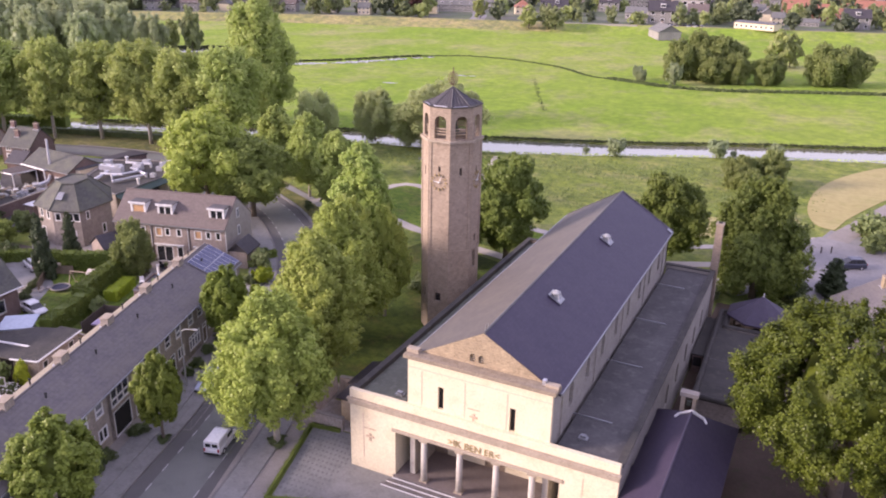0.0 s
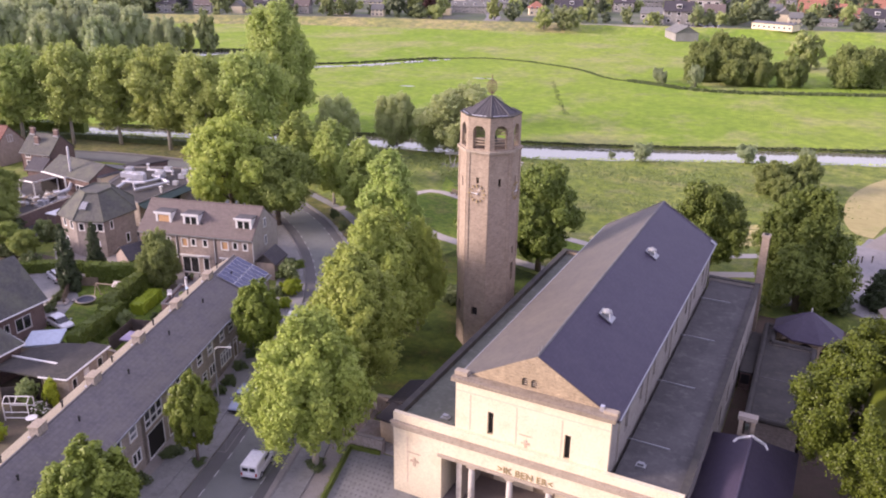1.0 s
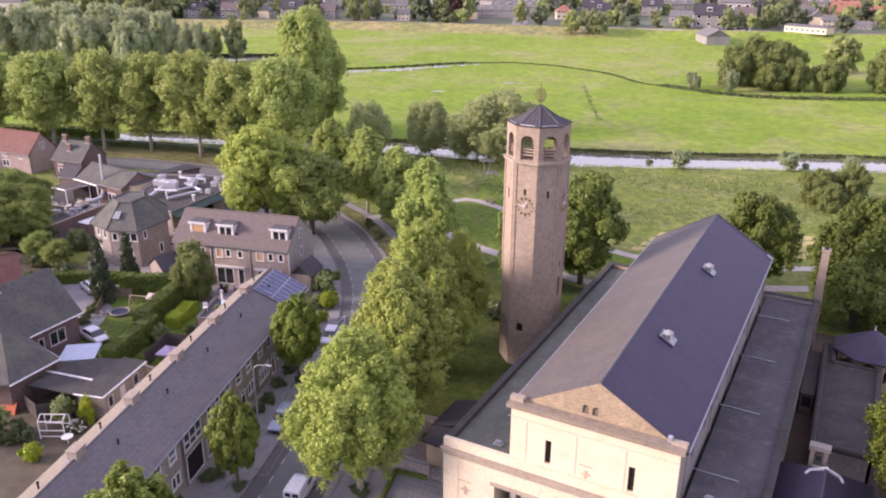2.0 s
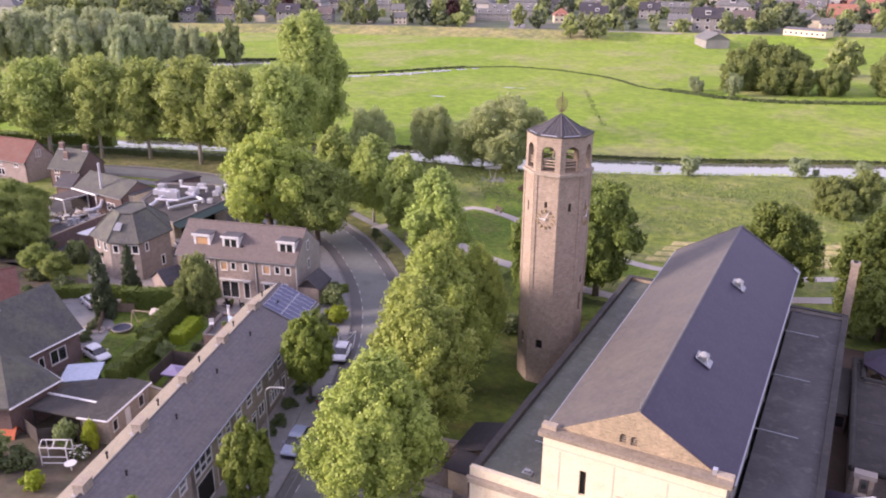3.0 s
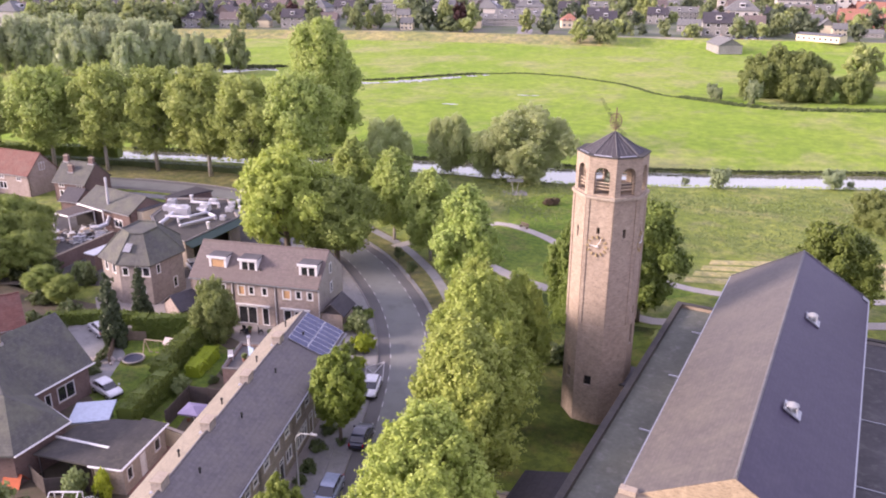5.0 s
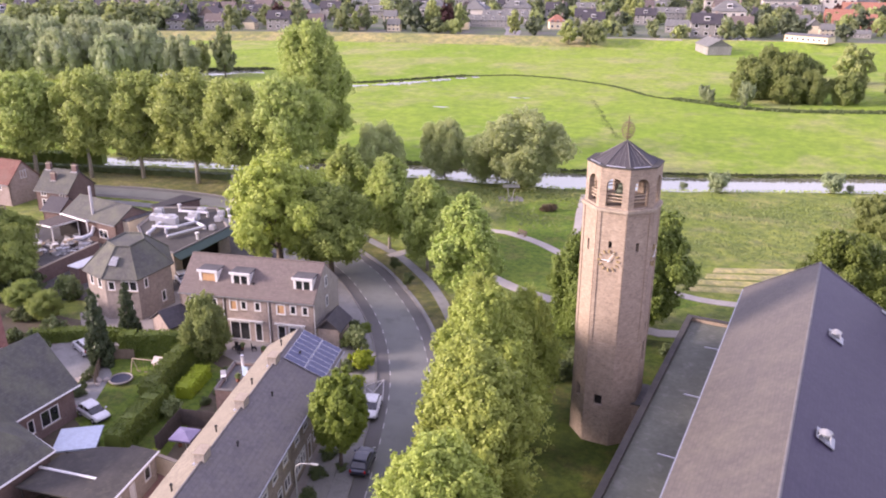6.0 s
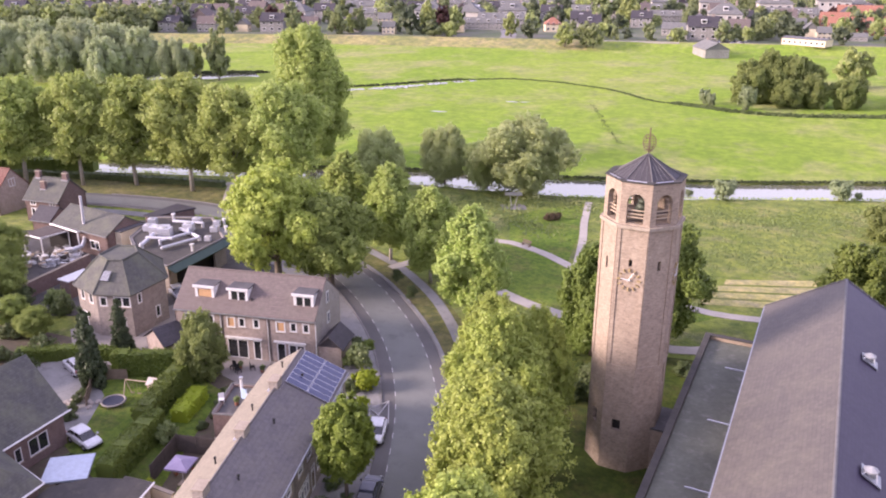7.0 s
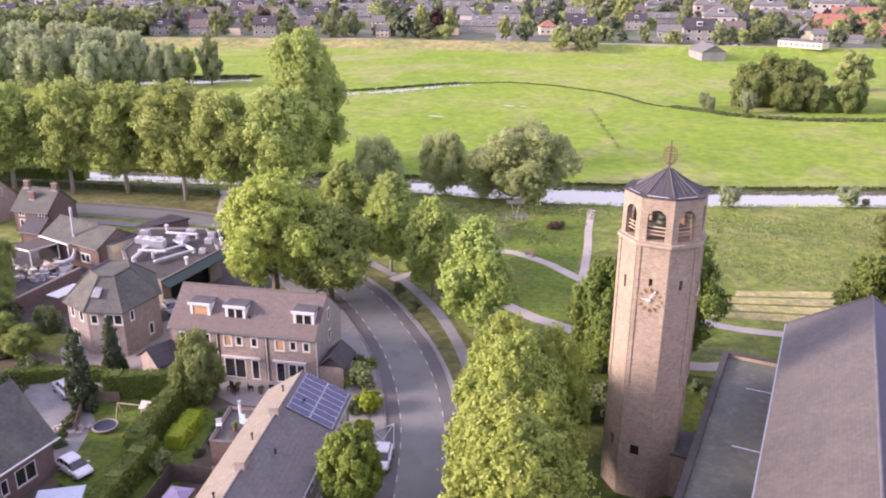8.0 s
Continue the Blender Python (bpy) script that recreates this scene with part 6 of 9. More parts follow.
for p, q in (((-63.45, 43.2, 2.6), (-65.28, 49.92, 2.6)), ((-63.45, 43.2, 2.6), (-66.3, 42.35, 2.6))):
    tube(bm, p, q, 0.09, 0.09, 5)
part("roof_edge", bm, WHITE, gar)
cp = site("carport", -69.5, 45, "flat-roofed carport with a white edge", "carport")
bm = bmesh.new()
prism(bm, [(-66.4, 42.6), (-67.9, 49.3), (-70.3, 48.3), (-72.2, 46.0), (-71.8, 41.5)], 2.35, 2.5)
part("roof", bm, FELT_OLD, cp)
bm = bmesh.new()
tube(bm, (-72.2, 44.0, 2.58), (-66.9, 45.0, 2.58), 0.11, 0.11, 6)
part("edge_strip", bm, WHITE, cp)
for x, y in ((-66.7, 43), (-68, 49), (-70.1, 48.1), (-71.7, 41.9)):
    part("post", boxes((x - 0.06, x + 0.06, y - 0.06, y + 0.06, 0, 2.36)), FENCE, cp)
ext = site("rear_extension", -67.5, 61.5, "brick rear extension with a roof terrace", "extension")
EP = [(-64.2, 60.4), (-66.6, 65.2), (-69.6, 64.2), (-67.6, 59.2)]
bm = bmesh.new()
for i in range(4):
    wall(bm, EP[i], EP[(i + 1) % 4], 0, 3.0, 0.25, [(1.6, 2.5, 1.2, 2.3)] if i == 3 else ())
part("wall", bm, BRICK_DUSK, ext)
window(ext, EP[3], EP[0], (1.6, 2.5, 1.2, 2.3))
bm = bmesh.new()
prism(bm, [(x + (-67.4 - x) * 0.05, y + (61.9 - y) * 0.05) for x, y in EP], 2.6, 2.8)
part("roof", bm, FELT, ext)
bm = bmesh.new()
for i in range(4):
    p, q = EP[i], EP[(i + 1) % 4]
    tube(bm, (*p, 3.02), (*q, 3.02), 0.1, 0.1, 5)
part("roof_edge", bm, CAP, ext)

# ---- trees ----
def lobes_tapering(R, H, base, n, seed, size=0.34, blunt=1.9):
    """Upright lobes that fill an egg-shaped crown, broad below and narrowing to several tops."""
    rng = random.Random(seed)
    out = []
    for i in range(n):
        z = (i + 0.5) / n
        ring = min(1.0, 0.55 + 2.2 * z) * (1 - z ** blunt) ** 0.6
        a = i * 2.39996 + rng.uniform(-0.5, 0.5)
        k = rng.uniform(0.4, 0.86) * ring * R
        w = R * size * rng.uniform(0.65, 1.15) * (0.55 + 0.45 * ring)
        out.append(((k * math.cos(a), k * math.sin(a), base + H * (0.07 + 0.84 * z)), (w, w, w * rng.uniform(1.1, 1.5))))
    out.append(((0, 0, base + H * 0.42), (R * 0.55, R * 0.55, H * 0.36)))
    return out


PLANE_T = tree_kind("plane_tree", PLANE, BARK_PALE, 5.0, 10.6, 3.7, 98000, 0.19, 11, trunk_r=0.28, limbs=9, core=0.46, shape=lobes_tapering(5.1, 10.8, 3.3, 44, 11, 0.34, 2.9))
PLANE_U = tree_kind("plane_tree", PLANE, BARK_PALE, 4.8, 11.4, 3.3, 95000, 0.19, 17, trunk_r=0.28, limbs=9, core=0.46, shape=lobes_tapering(4.9, 11.5, 2.9, 42, 17, 0.34, 2.9))
OAK_T = tree_kind("oak_tree", OAKLEAF, BARK, 6.6, 12.0, 3.4, 70000, 0.28, 23, 40, 0.36, 0.8, 0.45, 12, core=0.52)
OAK_D = tree_kind("oak_tree", OAK_DARK, BARK, 6.6, 11.5, 3.2, 60000, 0.28, 29, 38, 0.36, 0.8, 0.42, 12, core=0.52)
DEEP_T = tree_kind("lime_tree", DEEP, BARK, 6.0, 12.5, 2.2, 60000, 0.29, 31, 34, 0.38, 0.8, 0.4, 9, core=0.52)
DEEP_W = tree_kind("lime_tree", DEEP, BARK, 6.2, 15.4, 0.3, 90000, 0.26, 33, trunk_r=0.4, limbs=9, core=0.5, shape=lobes_tapering(6.4, 15.4, 0.4, 58, 33, 0.3))
ROW_T = tree_kind("avenue_tree", AVENUE, BARK_PALE, 6.9, 15.2, 4.8, 42000, 0.37, 37, 44, 0.36, 0.78, 0.35, 8, core=0.52, flat=1.0)
BIRCH_T = tree_kind("poplar_tree", BIRCH, BARK_PALE, 4.0, 11.4, 2.2, 46000, 0.25, 41, trunk_r=0.2, limbs=8, core=0.46, flat=1.0, shape=lobes_tapering(4.0, 11.6, 1.9, 40, 41))
WILLOW_T = tree_kind("willow_tree", WILLOW, BARK, 7.5, 15.0, 1.0, 30000, 0.42, 47, trunk_r=0.4, limbs=6, flat=1.2, clumps=40, lump=0.5, shape=[(c, (r[0] * 0.75, r[1] * 0.75, r[2] * 1.5)) for c, r in lobes_round(7.5, 14.0, 1.5, 34, 47, 0.38, 0.76)], core=0.70)
RIVER_T = tree_kind("willow_tree", RIVER_LEAF, BARK, 7.0, 12.0, 0.6, 62000, 0.25, 53, 40, 0.34, 0.72, 0.3, 8, core=0.5, flat=1.1, lump=0.36)
BUSH_T = tree_kind("pollard_willow", GREY_BUSH, BARK, 1.9, 2.9, 0.9, 4500, 0.26, 59, trunk_r=0.2, limbs=5, clumps=60, lump=0.5, shape=[((0, 0, 1.85), (1.75, 1.75, 1.75))], core=0.67)
FAR_T = tree_kind("far_tree", TOWN_LEAF, BARK, 6.0, 9.5, 1.5, 700, 1.4, 61, 16, 0.45, 0.8, 0.3, 4, clumps=6, core_sub=1, core=0.58)
FAR_U = tree_kind("far_tree", TOWN_PALE, BARK, 5.0, 10.0, 1.2, 700, 1.4, 67, 16, 0.45, 0.85, 0.3, 4, clumps=6, core_sub=1, core=0.58)
COPSE_T = tree_kind("copse_tree", COPSE, BARK, 5.5, 8.5, 0.3, 26000, 0.34, 57, 34, 0.36, 0.8, 0.3, 6, core=0.54, flat=1.0)
FAR_C = tree_kind("copper_beech", COPPER, BARK, 6.0, 10.5, 1.0, 700, 1.4, 71, 16, 0.45, 0.8, 0.3, 4, clumps=6, core_sub=1, core=0.58)
SHRUB = tree_kind("shrub", GARDEN_DARK, BARK, 1.2, 1.7, 0.05, 1500, 0.22, 73, 12, 0.5, 0.8, 0.06, 4)
SHRUB_L = tree_kind("shrub", LIME, BARK, 1.1, 1.6, 0.05, 1500, 0.2, 79, 12, 0.5, 0.8, 0.06, 4)
SHRUB_C = tree_kind("shrub", RUST, BARK, 1.2, 1.7, 0.05, 1500, 0.22, 75, 12, 0.5, 0.8, 0.06, 4)
BALL = tree_kind("shrub", LIME, BARK, 1.1, 1.6, 0.05, 5000, 0.14, 81, trunk_r=0.06, limbs=0, clumps=160, lump=0.18, shape=[((0, 0, 0.85), (0.95, 0.95, 0.85))], core=0.8)
SHRUB_M = tree_kind("shrub", GARDEN_LEAF, BARK, 1.3, 2.0, 0.05, 1500, 0.25, 83, 12, 0.5, 0.8, 0.06, 4)


def column_lobes(R, H, base, n, seed, taper=0.0):
    """Upright lobes for a clipped or columnar crown."""
    rng = random.Random(seed)
    out = []
    for i in range(n):
        z = (i + 0.5) / n
        w = R * (math.sin(math.pi * (0.16 + 0.74 * z)) ** 0.55 if not taper else (1 - z * taper))
        a = i * 2.39996
        k = w * rng.uniform(0.5, 0.68)
        s = w * rng.uniform(0.32, 0.42)
        out.append(((k * math.cos(a), k * math.sin(a), base + H * z), (s, s, s * 1.7)))
    out.append(((0, 0, base + H * 0.48), (R * 0.62, R * 0.62, H * 0.44)))
    return out


def dome_lobes(R, H, base, n, seed, w, tall):
    """Small upright tufts all over a dense domed crown."""
    rng = random.Random(seed)
    out = []
    for i in range(n):
        u = 1 - 1.9 * (i + 0.5) / n
        rho = math.sqrt(1 - u * u)
        a = i * 2.39996 + rng.uniform(-0.3, 0.3)
        k = rng.uniform(0.8, 1.02)
        r = w * rng.uniform(0.7, 1.2)
        out.append(((R * k * rho * math.cos(a), R * k * rho * math.sin(a), base + H * (0.5 + 0.48 * u * k)), (r, r, r * tall)))
    out.append(((0, 0, base + H * 0.5), (R * 0.86, R * 0.86, H * 0.43)))
    return out


HORN_T = tree_kind("hornbeam", HORN, BARK, 2.5, 7.2, 1.5, 55000, 0.16, 89, trunk_r=0.14, limbs=0, clumps=9, lump=0.9, shape=dome_lobes(1.95, 6.1, 2.0, 95, 5, 0.36, 1.8), core=0.4, flat=0.6)
CYPRESS = tree_kind("cypress", FIR, BARK, 1.4, 6.5, 0.2, 16000, 0.22, 97, trunk_r=0.12, limbs=3, shape=column_lobes(1.5, 6.4, 0.2, 24, 6, 0.8))
STANDARD = tree_kind("standard_tree", GARDEN_DARK, BARK, 0.75, 1.5, 1.15, 3500, 0.13, 107, 10, 0.5, 0.8, 0.05, 3, core=0.45)
GREAT = tree_kind("great_tree", GREAT_LEAF, BARK, 8.3, 11.6, 4.2, 210000, 0.17, 101, trunk_r=0.55, limbs=14, clumps=9, lump=1.0, shape=dome_lobes(8.3, 12.4, 3.0, 260, 7, 0.74, 1.55), core=0.4, flat=0.6)
TALL = tree_kind("tall_poplar", AVENUE, BARK, 8.5, 26.0, 1.0, 60000, 0.42, 103, trunk_r=0.5, limbs=10, core=0.5, flat=1.0, shape=lobes_tapering(8.9, 26.8, 0.8, 96, 103, 0.26, 4.6))

lab = "leafy plane tree in bright evening light beside the street"
for kind, x, y, s, sz, turn in ((PLANE_T, -37.4, 46.1, 1.0, 1.0, 20), (PLANE_U, -39.4, 55.2, 1.06, 1.12, 80), (PLANE_T, -42.4, 63.5, 0.95, 1.14, 200), (PLANE_U, -45.4, 70.0, 0.8, 1.02, 300), (PLANE_U, -42.0, 72.4, 0.64, 0.92, 140)):
    plant(kind, x, y, lab, s, sz, turn, group="plane trees along the street")
for x, y, s, sz in ((-46.4, 41.9, 0.95, 1.0), (-52.7, 57.8, 1.12, 1.1), (-44.6, 30.2, 1.5, 1.12)):
    plant(HORN_T, x, y, "clipped upright hornbeam on the pavement", s, sz, x * 7, group="clipped street trees")
plant(GREAT, 6.1, 61.0, "great round dense tree shading the church garden", 1.06, 1.02)
plant(DEEP_W, -4.4, 98.5, "large dense lime tree leafy down to the ground", 1.02, 1.03, 30, group="trees behind the church")
plant(DEEP_T, -16.6, 104, "dense tree behind the nave", 0.75, 0.88, 130, group="trees behind the church")
plant(DEEP_T, -36.3, 95.5, "dark lime tree behind the tower", 0.92, 1.0, 250, group="trees behind the church")
plant(DEEP_W, -42.3, 91, "dark lime tree leafy to the ground behind the tower", 0.68, 0.86, 50, group="trees behind the church")
plant(OAK_T, -84.3, 90.2, "broad oak at the bend of the street", 1.05, 1.07, 10, group="oaks at the bend")
plant(OAK_D, -78.2, 93.6, "broad dark green oak at the bend of the street", 0.95, 0.85, 100, group="oaks at the bend")
for x, y, s, sz, turn in ((-57.6, 92.6, 1.15, 1.13, 0), (-67.6, 101.4, 1.08, 1.03, 90), (-76.6, 106.4, 1.12, 1.1, 180), (-88.6, 113.5, 1.15, 1.02, 40)):
    plant(BIRCH_T, x, y, "pale green poplar beside the footpath", s, sz, turn, group="poplars by the footpath")
for i, (x, y) in enumerate(((-186, 100), (-173, 105), (-160, 111), (-148.5, 114.4), (-139.4, 118.9), (-127.2, 120.8), (-117, 121), (-108, 124))):
    plant(ROW_T, x, y, "tall avenue tree in a row along the road", 0.95 + 0.08 * (i % 3), 1.0 + 0.04 * (i % 2), i * 71, group="avenue trees")
plant(TALL, -120.2, 149, "very tall poplar by the river", 1.0, 1.08)
for x, y, s, sz in ((-88, 147.0, 0.72, 0.85), (-72.6, 148.8, 1.38, 1.04), (-80, 148, 0.7, 0.7), (-98, 139, 0.7, 0.85)):
    plant(RIVER_T, x, y, "leafy willow on the river bank", s, sz, x * 3, group="river bank trees")
for i, (x, y, s, sz) in enumerate(((-290, 195, 1.2, 1.2), (-277, 207, 1.15, 1.25), (-264, 212, 1.2, 1.25), (-252, 216, 1.1, 1.15), (-240, 218, 1.0, 1.1), (-270, 222, 1.2, 1.15), (-300, 210, 1.2, 1.1), (-228, 222, 0.8, 0.9), (-310, 190, 1.2, 1.2), (-262, 200, 1.0, 1.05), (-245, 206, 0.9, 0.95), (-283, 200, 1.1, 1.15), (-258, 224, 1.0, 1.1), (-296, 204, 1.1, 1.2), (-322, 184, 1.1, 1.2))):
    plant(WILLOW_T, x, y, "silver-grey willow in the river meadow", s, sz, i * 50, group="silver willows")
plant(FAR_T, -218, 232, "single dark tree by the pond", 0.85, 1.45)
plant(FAR_U, -232, 236, "light green tree by the pond", 0.8, 1.0)
for x, y, s in ((-38.2, 160.4, 1.1), (-19.4, 169.4, 1.1), (-16.4, 171.5, 0.4), (-44.2, 159.2, 0.42), (-8.5, 174.6, 0.9)):
    plant(BUSH_T, x, y, "rounded grey-green willow bush on the river bank", s, s, x * 9, category="bush", group="river bank bushes")
for x, y, s, sz in ((-13, 149, 0.56, 0.64), (-8, 152, 0.64, 0.72), (-10.5, 145, 0.45, 0.5)):
    plant(COPSE_T, x, y, "leafy grey-green tree near the river", s, sz, x * 11, group="river trees")
for i, (x, y, s, sz) in enumerate(((-47, 271, 1.1, 1.35), (-41, 275, 1.25, 1.65), (-34, 277, 1.25, 1.5), (-29.5, 271, 0.95, 1.0), (-36, 268, 0.9, 0.9), (-42, 280, 1.1, 1.4), (-21, 273, 0.8, 1.0), (-19, 277, 0.75, 0.95), (-21, 318, 0.9, 1.15), (-17, 322, 0.8, 1.0), (-4, 282, 1.2, 1.4), (3, 287, 1.2, 1.3))):
    plant(COPSE_T if i not in (8, 9) else FAR_U, x, y, "dense rounded tree of a small copse in the meadow", s, sz, i * 40, group="meadow copse")
for x, y, s in ((-46, 258, 1.3), (-56, 258, 0.8), (-58.5, 262, 0.9)):
    plant(BUSH_T, x, y, "pale feathery willow bush by the ditch", s, s * 1.5, x * 9, category="bush", group="ditch bushes")
for x, y in ((-70.6, 97.6), (-66.3, 93.6)):
    plant(STANDARD, x, y, "small dark standard tree on the dry verge", 1.0, 1.0, x * 13, group="small standard trees")
for x, y, s, sz in ((-116.0, 73.6, 0.55, 0.5), (-121.8, 78.0, 0.5, 0.48), (-112.6, 70.6, 0.5, 0.42)):
    plant(OAK_D, x, y, "dark garden tree beside the works yard", s, sz, x * 5, group="garden trees by the works")


# ---- hedges and garden plants ----
def hedge(points, width, height, mat, label, seed=1, leaf=0.2, z=0.0, dense=80):
    """A clipped hedge along a line: a leafy skin over a slightly uneven body."""
    rng = np.random.default_rng(seed)
    verts, faces = [], []
    cs, ns = [], []
    for p, q in zip(points, points[1:]):
        p, q = np.array([*p, z]), np.array([*q, z])
        L = np.linalg.norm(q - p)
        d = (q - p) / L
        n = np.array([d[1], -d[0], 0])
        seg = max(1, int(L / 0.8))
        for i in range(seg):
            a, b = p + d * L * i / seg, p + d * L * (i + 1) / seg
            h = height * rng.uniform(0.92, 1.04)
            w = width * rng.uniform(0.9, 1.08) / 2
            base = len(verts)
            for c, hh in ((a, h), (b, h)):
                verts += [tuple(c - n * w), tuple(c + n * w), tuple(c + n * w * 0.85 + np.array([0, 0, hh])), tuple(c - n * w * 0.85 + np.array([0, 0, hh]))]
            faces += [tuple(base + k for k in f) for f in ((0, 1, 2, 3), (4, 7, 6, 5), (1, 5, 6, 2), (0, 3, 7, 4), (3, 2, 6, 7))]
        m = int(L * (2 * height + width) * dense)
        u = rng.uniform(0, L, m)
        s = rng.uniform(-height - width / 2, height + width / 2, m)
        side_ = np.abs(s) > width / 2
        off = np.where(side_, np.sign(s) * width / 2, s)
        zz = np.where(side_, height + width / 2 - np.abs(s), height)
        cs.append(p + d * u[:, None] + n * off[:, None] + np.stack([np.zeros(m), np.zeros(m), zz], 1) + rng.normal(0, 0.08, (m, 3)))
        ns.append(np.where(side_[:, None], n * np.sign(s)[:, None], np.array([0, 0, 1.0])))
    v, f = leaf_mesh("hedge", mat, np.concatenate(cs), np.concatenate(ns), leaf, rng)
    base = len(verts)
    verts += [tuple(x) for x in v]
    faces += [tuple(base + k for k in x) for x in f]
    me = bpy.data.meshes.new("hedge")
    me.from_pydata(verts, [], faces)
    me.materials.append(mat)
    return tagged(new("hedge", me), label, "hedge")


hedge([(-70.9, 50.0), (-72.2, 54.0), (-73.3, 58.2)], 1.5, 2.5, HEDGE, "tall clipped green garden hedge", 1)
hedge([(-74.4, 57.2), (-76.6, 62.6), (-77.8, 67.2)], 1.6, 2.6, HEDGE, "tall clipped green garden hedge", 2)
hedge([(-85.5, 64.2), (-81.0, 66.6), (-76.6, 68.0)], 1.3, 2.6, HEDGE, "clipped garden hedge behind the play set", 3)
hedge([(-72.8, 60.2), (-74.2, 64.6)], 1.6, 1.3, LIME, "low yellow-green clipped hedge", 4)
hedge([(-97, 61.5), (-92, 65), (-88, 66.6)], 1.2, 1.4, HEDGE, "clipped hedge beside the driveway", 5)
hedge([(-33.6, 39.6), (-36.35, 49.6), (-33.5, 50.0)], 0.26, 0.4, DEEP, "low box hedge edging the church yard", 6, 0.1)
hedge([(-33.6, 39.6), (-26.0, 42.6)], 0.26, 0.4, DEEP, "low box hedge edging the church yard", 7, 0.1)
hedge([(-114, 106.5), (-106, 107.5)], 1.5, 1.2, DEEP, "dark hedge beside the road", 8, 0.25, 0, 30)
hedge([(-170, 111.5), (-150, 119), (-136, 122.6), (-124, 125.6)], 1.6, 1.1, GARDEN_DARK, "dark clipped hedge along the river path", 9, 0.3, 0, 20)
hedge([(-205, 102), (-180, 112.5), (-166, 118.6), (-155, 123.2)], 2.4, 2.4, DEEP, "wild dark hedge on the river bank", 12, 0.4, 0, 14)
hedge([(-120, 127), (-108, 131)], 1.6, 1.1, GARDEN_DARK, "dark clipped hedge along the river path", 10, 0.3, 0, 20)
hedge([(-64.6, 81.5), (-66.5, 79.0), (-65, 76.5)], 0.9, 0.9, DEEP, "low dark hedge round a corner garden", 11)
plant(BALL, -60.6, 73.6, "rounded clipped yellow-green garden shrub", 1.5, 1.15, 5, category="shrub", group="corner garden shrubs")
plant(SHRUB_M, -63.6, 76.8, "rounded grey-green garden shrub", 1.3, 1.2, 45, category="shrub", group="corner garden shrubs")
plant(SHRUB_L, -58.9, 69.8, "small rounded yellow-green garden shrub", 0.8, 0.8, 95, category="shrub", group="corner garden shrubs")
for x, y, s, sz, k in ((-64.2, 36.2, 1.0, 0.95, BALL), (-64.7, 42.3, 0.75, 1.6, SHRUB_L), (-66.8, 41.2, 0.9, 1.2, SHRUB_M), (-70.5, 36, 1.6, 1.5, SHRUB_M), (-68, 37.5, 1.2, 1.0, SHRUB), (-71.5, 57.2, 0.8, 0.9, SHRUB_M), (-67.8, 51.5, 0.6, 0.6, SHRUB_L)):
    plant(k, x, y, "garden shrub in a back garden", s, sz, x * 5, category="shrub", group="back garden shrubs")
rng_g = random.Random(12)
for i in range(46):
    x, y = rng_g.uniform(-118, -86), rng_g.uniform(50, 73)
    if math.dist((x, y), (-90, 63)) < 4 or math.dist((x, y), (-97, 52)) < 6 or (x > -89 and y < 60) or (x > -101 and y > 67):
        continue
    s = rng_g.uniform(0.6, 1.5)
    plant((SHRUB, SHRUB_M, SHRUB)[i % 3], x, y, "garden shrub between the houses", s, s * rng_g.uniform(0.8, 1.4), i * 33, category="shrub", group="garden shrubs")
for x, y, s in ((-118, 70, 0.62), (-113, 66, 0.5), (-124, 76, 0.6), (-104, 66.5, 0.32), (-99.5, 66, 0.3)):
    plant(OAK_D, x, y, "leafy green garden tree between the houses", s, s * 0.9, x, group="garden trees")
plant(COPSE_T, -76.6, 67.8, "loose grey-green tree in a back garden", 0.5, 0.78, 12, group="garden trees")
plant(CYPRESS, -85.8, 61.6, "dark upright cypress in the garden", 1.15, 1.32, 0, group="cypresses")
plant(CYPRESS, -88.4, 68.0, "dark upright cypress in the garden", 0.95, 1.0, 60, group="cypresses")
plant(CYPRESS, 4.4, 103.6, "dark conifer beside the square", 1.6, 0.8, 0, group="cypresses")
for i, (x, y, s) in enumerate(((8.5, 130, 2.0), (11, 127, 1.8), (13, 131, 2.2), (9.5, 124, 1.4), (15, 124, 2.4), (-1, 103, 1.6), (0.5, 100.5, 1.5), (-9.5, 96, 1.3), (-6.2, 64.2, 0.9), (-30.8, 89.5, 0.8), (-32.4, 91, 0.9), (-40.0, 84.6, 1.5), (-38.4, 82.0, 1.3), (-41.6, 81.0, 1.4))):
    plant(SHRUB_M if i < 5 else SHRUB, x, y, "wild shrub beside the path", s, s * 0.9, i * 47, category="shrub", group="path shrubs")
for x, y in ((-61.4, 135.3), (-62.2, 134.6)):
    plant(SHRUB_C, x, y, "brownish shrub in the rough grass", 0.9, 0.7, x, category="shrub", group="brown shrubs")
for i, (x, y) in enumerate(((-49.3, 41.2), (-50.5, 45.5), (-53.9, 55.9), (-52.2, 51.2), (-55.5, 60.5), (-48.5, 37.5))):
    plant(SHRUB, x, y, "dark shrub in a paved front garden", 0.45 + 0.12 * (i % 3), 0.5 + 0.1 * (i % 2), i * 80, 0.04, "shrub", "front garden shrubs")
for x, y, r in ((-37.4, 46.1, 0.75), (-46.4, 41.9, 0.55), (-52.7, 57.8, 0.5)):
    plant(SHRUB, x, y, "ring of low plants round a street tree", r, r * 0.35, x, 0.04, "planting", "tree pits")


# ---- reeds and ditches ----
RUSH = leafy("rush", (0.10, 0.135, 0.05), (0.13, 0.17, 0.06), (0.17, 0.21, 0.07), 0.8)


